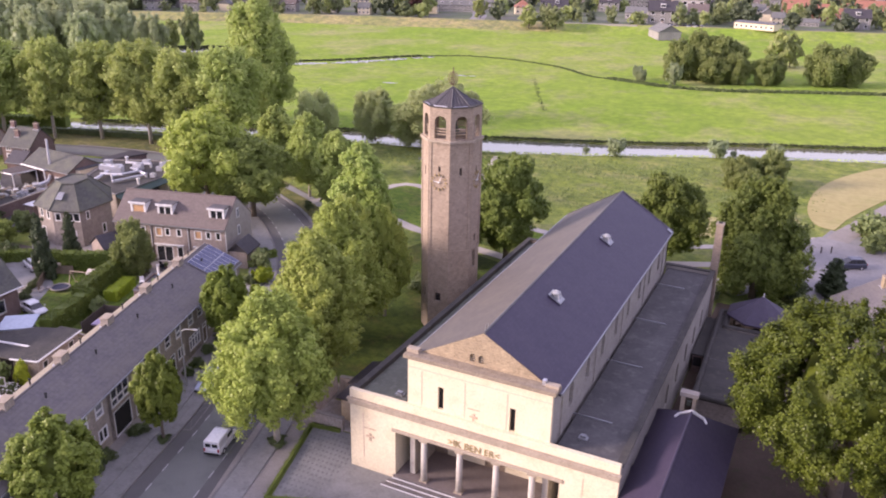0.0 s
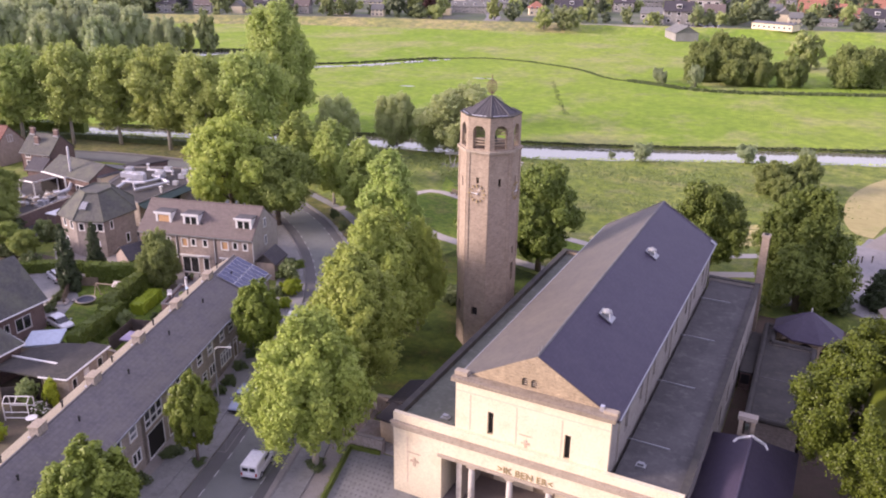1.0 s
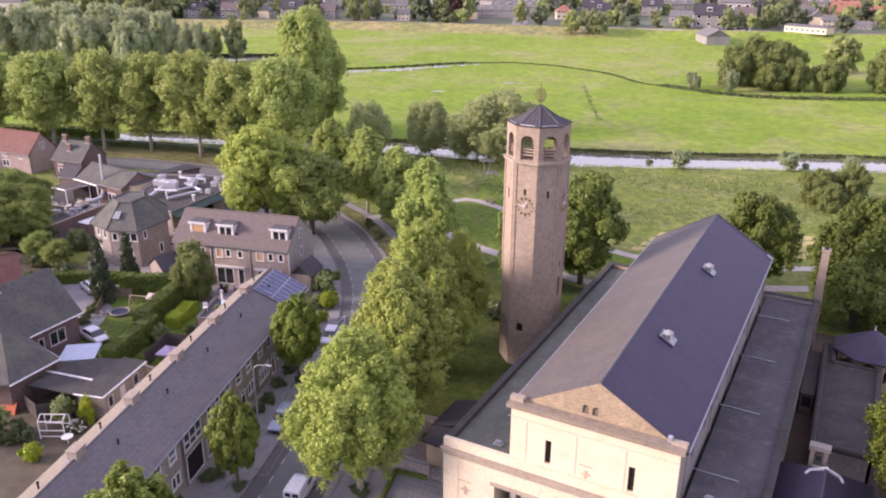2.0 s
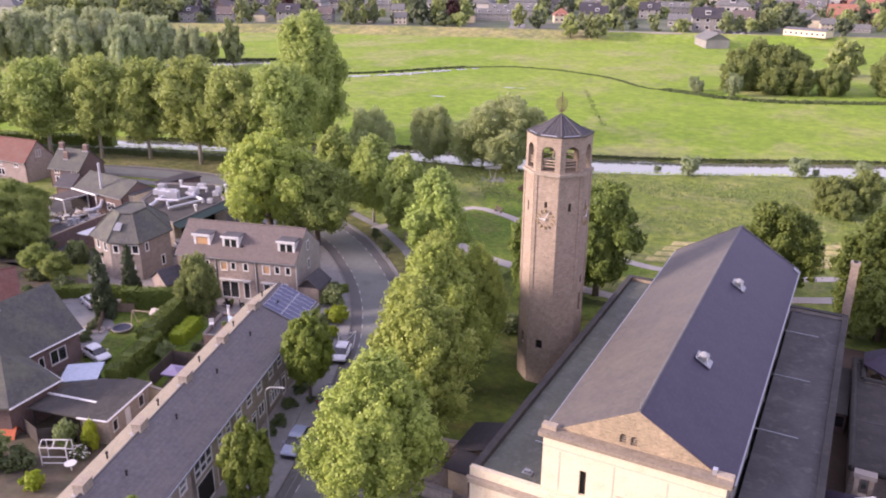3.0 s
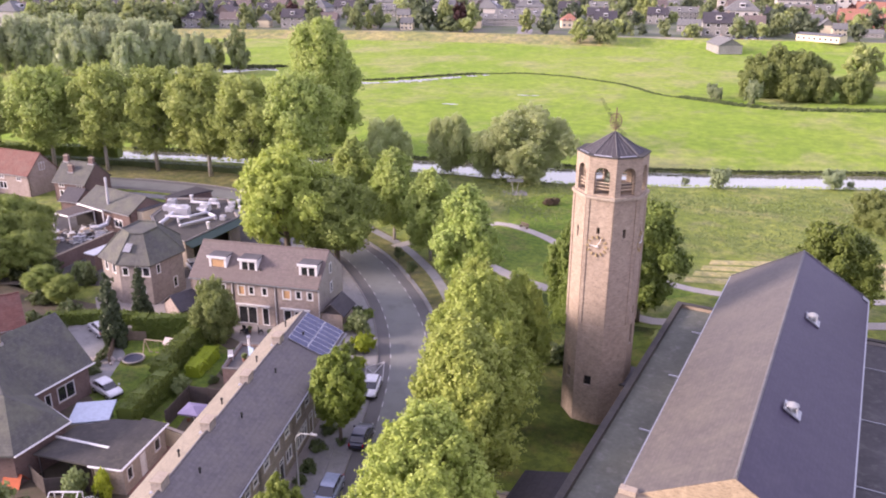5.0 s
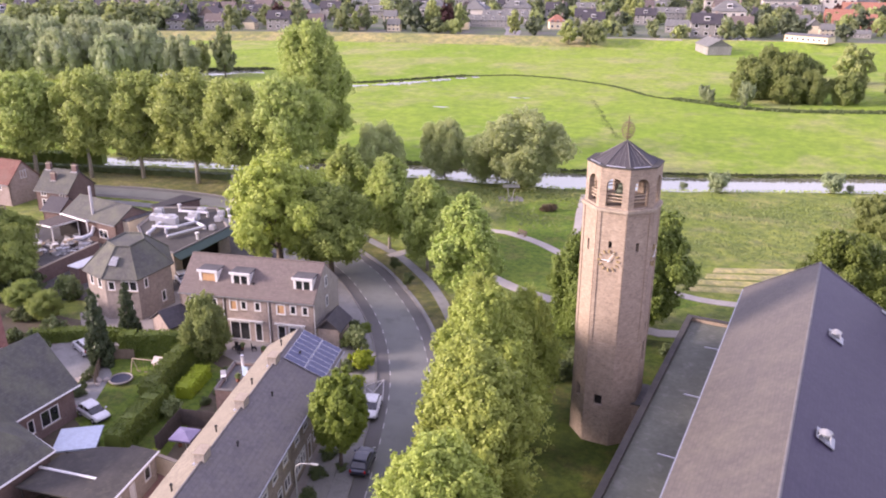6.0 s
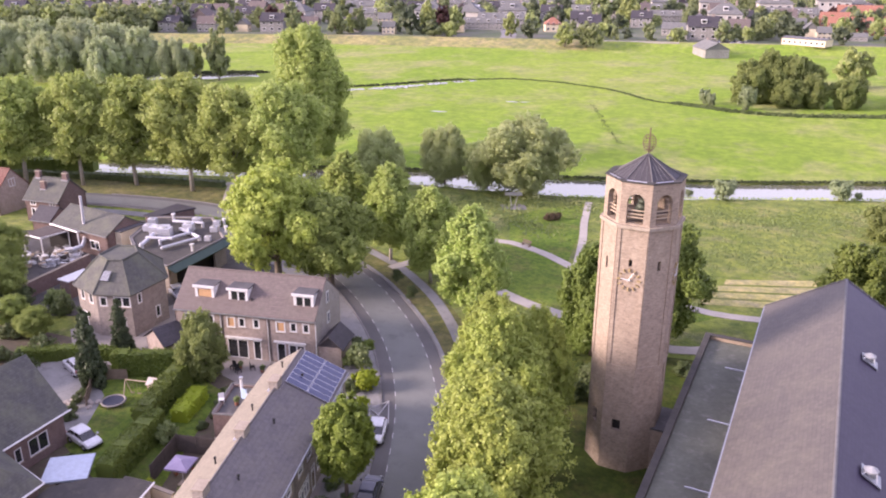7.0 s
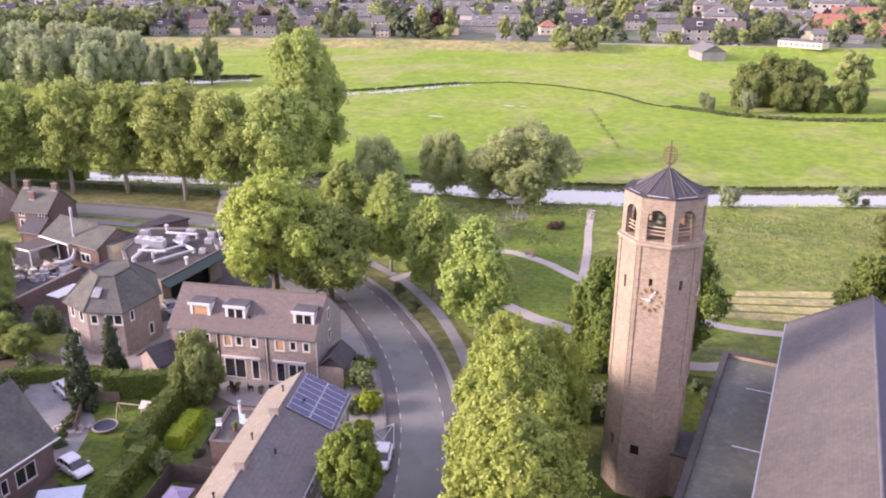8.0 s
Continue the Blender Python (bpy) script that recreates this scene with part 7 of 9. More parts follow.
def reeds(points, width, height, count, label, mat, seed, z=0.0):
    rng = np.random.default_rng(seed)
    line = smooth_line(points, 4)
    arc = arc_index(line)
    s = rng.uniform(0, arc[-1], count)
    x = np.interp(s, arc, [p[0] for p in line]) + rng.normal(0, width / 2, count)
    y = np.interp(s, arc, [p[1] for p in line]) + rng.normal(0, width / 2, count)
    h = height * rng.uniform(0.5, 1.2, count)
    c = np.stack([x, y, z + h * 0.5], 1)
    a = rng.uniform(0, 2 * math.pi, count)
    t = np.stack([np.cos(a), np.sin(a), np.zeros(count)], 1) * (h * 0.8)[:, None]
    u = np.stack([rng.normal(0, 0.2, count), rng.normal(0, 0.2, count), np.ones(count)], 1) * (h * 0.5)[:, None]
    v = np.stack([c - t - u, c + t - u, c + t * 0.6 + u, c - t * 0.6 + u], 1).reshape(-1, 3)
    me = bpy.data.meshes.new("reeds")
    me.from_pydata([tuple(q) for q in v], [], [tuple(q) for q in np.arange(4 * count).reshape(-1, 4)])
    me.materials.append(mat)
    tagged(new("reeds", me), label, "reeds", kind="stuff")


reeds([(x, y + 0.3) for x, y in FAR_BANK[3:14]], 0.5, 0.38, 3600, "dark reeds along the far river bank", REED, 1)
reeds([(x, y - 0.8) for x, y in NEAR_BANK[3:14]], 0.8, 0.22, 2200, "grassy near river bank", BIRCH, 2)
reeds([(-182, 231), (-173, 238), (-165, 245.5), (-159, 253.5), (-153.5, 261), (-148.5, 268), (-143, 275)], 0.9, 0.6, 620, "dark reeds along the creek bank", REED, 3)
reeds([(-177, 224), (-169, 231.5), (-161, 238.5), (-154, 247), (-148.5, 255), (-144, 263)], 0.8, 0.22, 160, "grass tufts along the creek", RUSH, 13)
reeds([(-143, 274), (-136, 279), (-128, 284), (-112, 284), (-103.5, 281), (-89, 275), (-75.4, 262), (-68, 259), (-54.3, 254.5), (-48, 252.5), (-31.3, 253.7), (-8.7, 263.6), (30, 280)], 0.7, 0.34, 3200, "low rushes along a winding meadow ditch", RUSH, 14)
reeds([(-89, 248), (-81, 230), (-74, 213), (-66.6, 197)], 0.9, 0.2, 260, "low rushes along a shallow ditch", RUSH, 4)
reeds([(-66, 259.6), (-54, 255.5), (-48, 253), (-31, 254.6), (-9, 264.6), (30, 281)], 1.6, 0.6, 2200, "rushes along a winding meadow ditch", RUSH, 10)
reeds([(-250, 232), (-236, 240), (-216, 255)], 1.5, 0.9, 700, "rushes round the pond", REED, 5)
reeds([(-75, 140), (-66, 131), (-60, 128)], 3.5, 0.3, 500, "tall weeds in the rough grass", WEED, 6)
reeds([(-50, 146), (-34, 149), (-22, 154), (-13, 160)], 8.0, 0.2, 2000, "tall weeds and tufts in the rough grass", WEED, 7)
reeds([(-52, 128), (-34, 130), (-16, 138), (-4, 150)], 8.0, 0.18, 2000, "tall weeds and tufts in the rough grass", WEED, 8)
reeds([(-92, 128), (-82, 134), (-70, 142), (-56, 146)], 5.0, 0.24, 1500, "tall weeds and tufts in the rough grass", WEED, 9)


# ---- vehicles ----
def loft(sections):
    """Rings of (y, z) at each x, joined and closed."""
    bm = bmesh.new()
    rings = [[bm.verts.new((x, y, z)) for y, z in ring] for x, ring in sections]
    for a, b in zip(rings, rings[1:]):
        for i in range(len(a)):
            j = (i + 1) % len(a)
            bm.faces.new((a[i], a[j], b[j], b[i]))
    bm.faces.new(rings[0][::-1])
    bm.faces.new(rings[-1])
    return bm


def ring(hw, z0, z1, k=0.12):
    return [(-hw + k, z0), (hw - k, z0), (hw, z0 + k), (hw, z1 - k), (hw - k, z1), (-hw + k, z1), (-hw, z1 - k), (-hw, z0 + k)]


def paint(name, c):
    m = plain(name, c, 0.3, 0.1, 0.6)
    m.node_tree.nodes["Principled BSDF"].inputs["Coat Weight"].default_value = 0.6
    return m


CAR_WHITE, CAR_BLUE, CAR_DARK, CAR_SILVER = paint("car_white", (0.72, 0.72, 0.72)), paint("car_steel_blue", (0.32, 0.37, 0.48)), paint("car_dark", (0.03, 0.035, 0.06)), paint("car_silver", (0.42, 0.43, 0.45))
LAMP_RED, LAMP_CLEAR = plain("tail_lens", (0.35, 0.02, 0.02), 0.2), plain("head_lens", (0.6, 0.6, 0.58), 0.15)


def car(x, y, yaw, coat, label, kind="hatch", L=4.2, z=0.03, group="parked cars"):
    c = thing("car" if kind != "van" else "van", pose(x, y, z, 0, 0, yaw) @ Matrix.Scale(0.91, 4), label, "car" if kind != "van" else "van", group)
    h, hw = L / 2, 0.87
    top = {"hatch": 1.46, "suv": 1.66, "van": 1.68}[kind]
    belt = 0.92 if kind != "suv" else 1.02
    body = part("body", loft([(-h, ring(hw - 0.12, 0.4, belt - 0.15)), (-h + 0.12, ring(hw - 0.03, 0.28, belt)), (-0.6, ring(hw, 0.24, belt)), (0.75 * h - 0.3, ring(hw, 0.24, belt - 0.04)), (h - 0.2, ring(hw - 0.04, 0.28, belt - 0.16)), (h, ring(hw - 0.16, 0.38, belt - 0.3))]), coat, c, smooth=False)
    if kind == "van":
        cab = [(-h + 0.06, ring(hw - 0.1, belt - 0.06, top - 0.06, 0.06)), (-h + 0.2, ring(hw - 0.08, belt - 0.06, top, 0.1)), (0.35, ring(hw - 0.1, belt - 0.06, top, 0.1)), (0.75, ring(hw - 0.1, belt - 0.06, top - 0.14, 0.1)), (1.35, ring(hw - 0.14, belt - 0.08, belt + 0.02, 0.04))]
        gl, roof0, roof1 = (0.1, 1.3), -h + 0.1, 0.7
        part("cab", loft(cab), coat, c)
        part("side_window", boxes((-0.1, 0.85, -hw + 0.07, hw - 0.07, belt + 0.1, top - 0.28)), GLASS, c)
        bm = bmesh.new()
        solid(bm, [(0.80, -hw + 0.2, top - 0.15), (0.80, hw - 0.2, top - 0.15), (1.36, hw - 0.22, belt + 0.06), (1.36, -hw + 0.22, belt + 0.06)], [(0, 1, 2, 3)], (0.05, 0, 0.03))
        part("windscreen", bm, GLASS, c)
        for s in (-1, 1):
            part("rear_window", boxes((-h + 0.03, -h + 0.07, min(s * 0.08, s * 0.6), max(s * 0.08, s * 0.6), belt + 0.15, top - 0.25)), GLASS, c)
    else:
        rear = -h + (0.28 if kind != "suv" else 0.12)
        part("window_band", loft([(rear, ring(hw - 0.14, belt - 0.05, belt + 0.05, 0.03)), (rear + 0.4, ring(hw - 0.18, belt - 0.05, top - 0.05, 0.08)), (0.1, ring(hw - 0.18, belt - 0.05, top - 0.03, 0.08)), (1.05, ring(hw - 0.14, belt - 0.08, belt - 0.02, 0.03))]), GLASS, c)
        part("roof", loft([(rear + 0.36, ring(hw - 0.23, top - 0.1, top - 0.045, 0.02)), (rear + 0.6, ring(hw - 0.2, top - 0.08, top + 0.005, 0.05)), (-0.2, ring(hw - 0.2, top - 0.07, top + 0.02, 0.05)), (0.12, ring(hw - 0.21, top - 0.08, top - 0.01, 0.04)), (0.3, ring(hw - 0.23, top - 0.14, top - 0.1, 0.02))]), coat, c)
        for s in (-1, 1):
            for px in (-0.45, rear + 0.5):
                part("pillar", boxes((px - 0.05, px + 0.05, s * (hw - 0.2) - 0.03, s * (hw - 0.2) + 0.03, belt - 0.02, top - 0.04)), coat, c)
    for s in (-1, 1):
        for px in (-h + 0.8, h - 0.8):
            bm = bmesh.new()
            tube(bm, (px, s * (hw - 0.2), 0.32), (px, s * (hw + 0.01), 0.32), 0.32, 0.32, 16)
            w = part("wheel", bm, BLACK, c)
            bm = bmesh.new()
            tube(bm, (px, s * (hw - 0.05), 0.32), (px, s * (hw + 0.025), 0.32), 0.2, 0.18, 12)
            part("rim", bm, ALU, w)
        part("headlight", boxes((h - 0.2, h - 0.03, s * 0.6 - 0.12, s * 0.6 + 0.12, belt - 0.36, belt - 0.22)), LAMP_CLEAR, c)
        part("tail_light", boxes((-h - 0.01, -h + 0.1, s * 0.68 - 0.08, s * 0.68 + 0.08, belt - 0.3, belt - 0.02)), LAMP_RED, c)
        part("mirror", boxes((0.75, 0.9, s * (hw + 0.1) - 0.09, s * (hw + 0.1) + 0.09, belt, belt + 0.14)), coat, c)
    part("bumper", boxes((h - 0.12, h + 0.03, -hw + 0.15, hw - 0.15, 0.32, 0.48), (-h - 0.03, -h + 0.1, -hw + 0.15, hw - 0.15, 0.32, 0.48)), BLACK, c)
    return c


for x, y, s, sz in ((-66.2, 80.4, 1.1, 0.7), (-64.8, 78.4, 1.0, 0.65), (-61.8, 72.4, 0.9, 0.6)):
    plant(SHRUB, x, y, "dark low shrub in the bed beside the terraced house", s, sz, x * 20, 0.04, "shrub", "front garden shrubs")
car(-41.5, 43.6, 106, CAR_WHITE, "white delivery van driving along the street", "van", 3.9, group="cars on the street")
car(-49.2, 51.0, 287, CAR_BLUE, "steel blue estate car parked by the kerb", "hatch", 4.5)
car(-55.2, 66.6, 292, CAR_WHITE, "white hatchback parked by the kerb", "hatch", 4.0)
car(-51.3, 59.0, 108, CAR_DARK, "dark blue car parked beside the clipped tree", "hatch", 4.2)
car(-78.0, 53.9, 350, CAR_WHITE, "white estate car parked on the garden drive", "hatch", 4.0)
car(-89.7, 62.9, 160, CAR_SILVER, "silver car parked on the driveway", "suv", 4.2)
car(6.4, 115.4, 205, CAR_DARK, "black car parked on the pale square", "suv", 4.4)
car(-94.4, 82.6, 330, CAR_SILVER, "silver car behind the villa", "hatch", 4.1)


# ---- street and garden furniture ----
def street_lamp(x, y, yaw, label="grey steel street lamp with a curved arm"):
    l = thing("street_lamp", pose(x, y, 0.05, 0, 0, yaw), label, "street lamp", "street lamps")
    part("pole", tubes([(0, 0, 0), (0, 0, 3.0)], 0.09), STEEL, l)
    part("upper_pole", tubes([(0, 0, 3.0), (0, 0, 5.6), (0.12, 0, 6.0), (0.45, 0, 6.25)], 0.06), STEEL, l)
    part("arm", tubes([(0.45, 0, 6.25), (1.3, 0, 6.33)], 0.045), STEEL, l)
    part("lamp_head", boxes((1.25, 1.8, -0.09, 0.09, 6.29, 6.38)), STEEL, l)


street_lamp(-51.0, 49.6, 15)
tr_ = thing("trampoline", pose(-81.0, 59.9, 0) @ Matrix.Scale(0.74, 4), "round trampoline with a pale rim", "trampoline")
bm = bmesh.new()
tube(bm, (0, 0, 0.42), (0, 0, 0.45), 1.35, 1.35, 24)
part("mat", bm, plain("trampoline_mat", (0.04, 0.045, 0.07), 0.7), tr_)
part("rim", tubes([(1.5 * math.cos(a), 1.5 * math.sin(a), 0.45) for a in np.linspace(0, 2 * math.pi, 25)], 0.13), PAVE_PALE, tr_)
for a in range(6):
    part("leg", tubes([(1.45 * math.cos(a), 1.45 * math.sin(a), 0), (1.45 * math.cos(a), 1.45 * math.sin(a), 0.42)], 0.03, 5), STEEL, tr_)
pl = thing("play_set", pose(-79.2, 62.1, 0, 0, 0, 14) @ Matrix.Scale(0.86, 4), "wooden swing frame with a small play house", "play set")
part("swing_beam", tubes([(-2.2, 0, 2.1), (1.2, 0, 2.15)], 0.06, 6), TIMBER, pl)
for s in (-1, 1):
    part("post", tubes([(-2.2, 0, 2.1), (-2.2, s * 0.8, 0)], 0.05, 6), TIMBER, pl)
for u in (-1.5, -0.6):
    for s in (-0.2, 0.2):
        part("rope", tubes([(u + s, 0, 2.1), (u + s, 0, 0.5)], 0.015, 4), OAK, pl)
    part("swing_seat", boxes((u - 0.24, u + 0.24, -0.1, 0.1, 0.46, 0.5)), OAK, pl)
for x, y in ((1.0, -0.6), (2.2, -0.6), (1.0, 0.6), (2.2, 0.6)):
    part("leg", boxes((x - 0.05, x + 0.05, y - 0.05, y + 0.05, 0, 1.4)), TIMBER, pl)
part("cabin", boxes((0.95, 2.25, -0.65, 0.65, 1.4, 2.25)), TIMBER, pl)
bm = bmesh.new()
for s in (-1, 1):
    solid(bm, [(0.85, s * 0.8, 2.2), (2.35, s * 0.8, 2.2), (2.35, 0, 2.75), (0.85, 0, 2.75)], [(0, 1, 2, 3)], (0, 0, 0.05))
part("cabin_roof", bm, surf("weathered_board", (0.52, 0.47, 0.40), (0.60, 0.54, 0.46), 2.0, 10.0), pl)


def parasol(x, y, w, mat, label, yaw, square=True, h=2.3):
    p = thing("parasol", pose(x, y, 0, 0, 0, yaw), label, "parasol", "parasols")
    part("pole", tubes([(0, 0, 0), (0, 0, h + 0.35)], 0.035, 8), ALU, p)
    bm = bmesh.new()
    apex = (0, 0, h + 0.3)
    cs = [(w, w, h), (-w, w, h), (-w, -w, h), (w, -w, h)]
    for i in range(4):
        solid(bm, [cs[i], cs[(i + 1) % 4], apex], [(0, 1, 2)], (0, 0, 0.03))
        e = [cs[i], cs[(i + 1) % 4]]
        solid(bm, [e[0], e[1], (e[1][0], e[1][1], h - 0.15), (e[0][0], e[0][1], h - 0.15)], [(0, 1, 2, 3)], (0, 0, 0.001))
    part("canopy", bm, mat, p)
    part("base", boxes((-0.35, 0.35, -0.35, 0.35, 0, 0.1)), STONE, p)
    return p


parasol(-73.2, 48.5, 1.75, plain("pale_canvas", (0.50, 0.56, 0.64), 0.8), "large square pale blue garden parasol", 38)
parasol(-65.9, 53.4, 1.0, plain("lilac_canvas", (0.24, 0.21, 0.33), 0.8), "square lilac garden parasol", 15, h=2.0)
tb = thing("garden_table", pose(-73.0, 48.6, 0, 0, 0, 30), "dark garden table under the parasol", "table")
part("tabletop", boxes((-0.9, 0.9, -0.45, 0.45, 0.7, 0.75)), FENCE, tb)
for sx in (-0.8, 0.8):
    for sy in (-0.38, 0.38):
        part("leg", boxes((sx - 0.04, sx + 0.04, sy - 0.04, sy + 0.04, 0, 0.7)), FENCE, tb)


def garden_chair(x, y, yaw, mat, label, z=0.0):
    c = thing("garden_chair", pose(x, y, z, 0, 0, yaw), label, "chair", "garden chairs")
    part("seat", boxes((-0.25, 0.25, -0.25, 0.25, 0.42, 0.47)), mat, c)
    part("backrest", boxes((-0.25, 0.25, 0.2, 0.25, 0.47, 0.95)), mat, c)
    for sx in (-0.22, 0.22):
        for sy in (-0.22, 0.22):
            part("leg", boxes((sx - 0.025, sx + 0.025, sy - 0.025, sy + 0.025, 0, 0.42)), mat, c)


for i in range(4):
    garden_chair(-73.0 + (-1.2, -0.4, 0.4, 1.2)[i] * 0.9, 48.6 + (-0.9, 0.9, -0.9, 0.9)[i], i * 180, FENCE, "dark chair under the garden parasol")
garden_chair(-68.3, 61.2, 40, WHITE, "white plastic chair on the roof terrace", 2.8)
garden_chair(-66.2, 62.6, 200, WHITE, "white plastic chair on the roof terrace", 2.8)
for i, (x, y) in enumerate(((-75.2, 70.6), (-74.2, 70.2), (-73.3, 71.4), (-71.2, 72.2))):
    garden_chair(x, y, i * 70, BLACK, "dark chair on the paved terrace")
fl = thing("flue", pose(-67.4, 63.0, 2.8), "white flue with a blue panel on the roof terrace", "flue")
part("stack", tubes([(0, 0, 0), (0, 0, 1.8)], 0.13), WHITE, fl)
part("cowl", tubes([(0, 0, 1.85), (0, 0, 2.05)], 0.18), ALU, fl)
part("panel", boxes((0.1, 0.75, -0.3, -0.2, 0.0, 1.0)), plain("pale_blue", (0.45, 0.58, 0.72), 0.5), fl)
gh = thing("greenhouse_frame", pose(-65.7, 39.6, 0, 0, 0, 28), "white metal frame of a small greenhouse", "frame")
for x in (-1.1, 1.1):
    for y in (-0.6, 0.6):
        part("post", tubes([(x, y, 0), (x, y, 1.8)], 0.05, 6), WHITE, gh)
for y, z in ((-0.6, 1.8), (0.6, 1.8), (0.0, 2.2), (-0.6, 0.9), (0.6, 0.9), (-0.6, 0.3)):
    part("rail", tubes([(-1.1, y, z), (1.1, y, z)], 0.045, 6), WHITE, gh)
for x in (-1.1, 0, 1.1):
    for s in (-1, 1):
        part("rafter", tubes([(x, s * 0.6, 1.8), (x, 0, 2.2)], 0.045, 6), WHITE, gh)
wt = thing("round_table", pose(-63.7, 39.3, 0), "round white garden table", "table")
bm = bmesh.new()
tube(bm, (0, 0, 0.7), (0, 0, 0.75), 0.5, 0.5, 18)
part("tabletop", bm, WHITE, wt)
part("stem", tubes([(0, 0, 0), (0, 0, 0.7)], 0.06), WHITE, wt)
tent = thing("play_tent", pose(-72.9, 40.2, 0, 0, 0, 20), "orange play tent on the lawn", "tent")
bm = bmesh.new()
solid(bm, [(-0.8, -0.7, 0), (0.8, -0.7, 0), (0.8, 0, 1.0), (-0.8, 0, 1.0)], [(0, 1, 2, 3)], (0, 0.03, 0.02))
solid(bm, [(-0.8, 0.7, 0), (0.8, 0.7, 0), (0.8, 0, 1.0), (-0.8, 0, 1.0)], [(0, 1, 2, 3)], (0, 0.03, 0.02))
part("canvas", bm, plain("orange_canvas", (0.55, 0.14, 0.06), 0.8), tent)


def fence(points, height, mat, label, board=0.16):
    f = site("fence", points[0][0], points[0][1], label, "fence", "garden fences")
    me = {}
    for p, q in zip(points, points[1:]):
        L = math.dist(p, q)
        n = max(1, int(L / 1.8))
        yaw = math.degrees(math.atan2(q[1] - p[1], q[0] - p[0]))
        for i in range(n):
            k = L / n
            key = round(k, 3)
            if key not in me:
                bm = bmesh.new()
                nb = max(2, int(k / board))
                pts, quads = [], []
                for j in range(nb):
                    a, b = 0.05 + (k - 0.1) * j / nb, 0.05 + (k - 0.1) * (j + 1) / nb
                    base = len(pts)
                    pts += [(a, -0.02, 0.05), (b, 0.0, 0.05), (b, 0.0, height), (a, -0.02, height)]
                    quads.append(tuple(range(base, base + 4)))
                    if j:
                        quads.append((base - 3, base, base + 3, base - 2))
                solid(bm, pts, quads, (0, 0.03, 0))
                bmesh.ops.remove_doubles(bm, verts=bm.verts, dist=0.0005)
                me[key] = mesh_of(bm, "fence_panel", mat)
                bm = bmesh.new()
                box(bm, -0.05, 0.05, -0.05, 0.05, 0, height + 0.08)
                me[(key, "post")] = mesh_of(bm, "fence_post", mat)
            m = pose(p[0] + (q[0] - p[0]) * i / n, p[1] + (q[1] - p[1]) * i / n, 0, 0, 0, yaw)
            for nm, kk in (("fence_panel", key), ("fence_post", (key, "post"))):
                o = new(nm, me[kk])
                o.parent = f
                o.matrix_parent_inverse = f.matrix_basis.inverted()
                o.matrix_basis = m


fence([(-68.2, 52.2), (-69.6, 56.6), (-66.0, 57.6)], 1.8, FENCE, "dark wooden garden fence")
fence([(-71.8, 41.0), (-69.2, 40.4), (-66.6, 42.4)], 1.7, FENCE, "dark wooden garden fence")
fence([(-82.8, 58.2), (-86.5, 62.4), (-83.4, 64.0)], 1.2, OAK, "weathered low fence beside the drive")
fence([(-66.0, 57.6), (-63.9, 58.4)], 1.9, PAVE_PALE, "pale panel fence behind the terrace")
sheet("pavement", [(-63.9, 50.1), (-66.2, 50.1), (-65.4, 47.0), (-63.9, 43.6), (-62.4, 44.0)], 0.05, RED_PAVE, "red brick paved courtyard behind the garage", "pavement")
fb = thing("flowering_shrub", pose(-64.6, 40.9, 0.02), "low shrub covered with white blossom", "shrub")
foliage = new("foliage", SHRUB[2])
foliage.parent = fb
foliage.matrix_basis = Matrix.Diagonal((0.75, 0.6, 0.6, 1))
rng_f = np.random.default_rng(77)
q_ = rng_f.normal(0, 1, (90, 3))
q_[:, 2] = np.abs(q_[:, 2])
q_ /= np.linalg.norm(q_, axis=1)[:, None]
vf, ff = leaf_mesh("blossom", WHITE, q_ * np.array([0.95, 0.75, 0.9]) + np.array([0, 0, 0.25]), q_, 0.2, rng_f)
me_ = bpy.data.meshes.new("blossom")
me_.from_pydata([tuple(v) for v in vf], [], [tuple(int(i) for i in f) for f in ff])
me_.materials.append(WHITE)
blossom = tagged(new("blossom", me_), "white blossom", kind="stuff")
blossom.parent = fb
wl = site("garden_wall", -65.3, 50.2, "white plastered garden wall", "wall")
part("masonry", boxes((-66.4, -63.9, 50.15, 50.4, 0, 1.8)), RENDER_WHITE, wl)
part("coping", boxes((-66.5, -63.8, 50.1, 50.45, 1.8, 1.88)), STONE, wl)
lv = thing("brick_outhouse", pose(-85.0, 68.8, 0, 0, 0, 75), "small brick outhouse with a grey gabled roof", "shed")
part("wall", boxes((0, 3.2, -3.0, 0.6, 0, 2.3)), BRICK_BLOCK, lv)
bm = bmesh.new()
for e in (-3.3, 0.9):
    solid(bm, [(-0.2, e, 2.2), (3.3, e, 2.2), (3.3, -1.2, 3.7), (-0.2, -1.2, 3.7)], [(0, 1, 2, 3)], (0, 0, 0.13))
part("roof", bm, TILE_DARK, lv, "dark tiled gabled roof")
bm = bmesh.new()
solid(bm, [(0.0, -3.0, 2.3), (0.0, 0.6, 2.3), (0.0, -1.2, 3.6)], [(0, 1, 2)], (0.2, 0, 0))
part("gable", bm, BRICK_BLOCK, lv)
wf = part("window", boxes((1.0, 2.2, -3.06, -3.0, 0.9, 1.9)), WHITE, lv)
for x in (1.1, 1.65):
    part("pane", boxes((x, x + 0.45, -3.075, -3.055, 1.0, 1.8)), CURTAIN, wf)

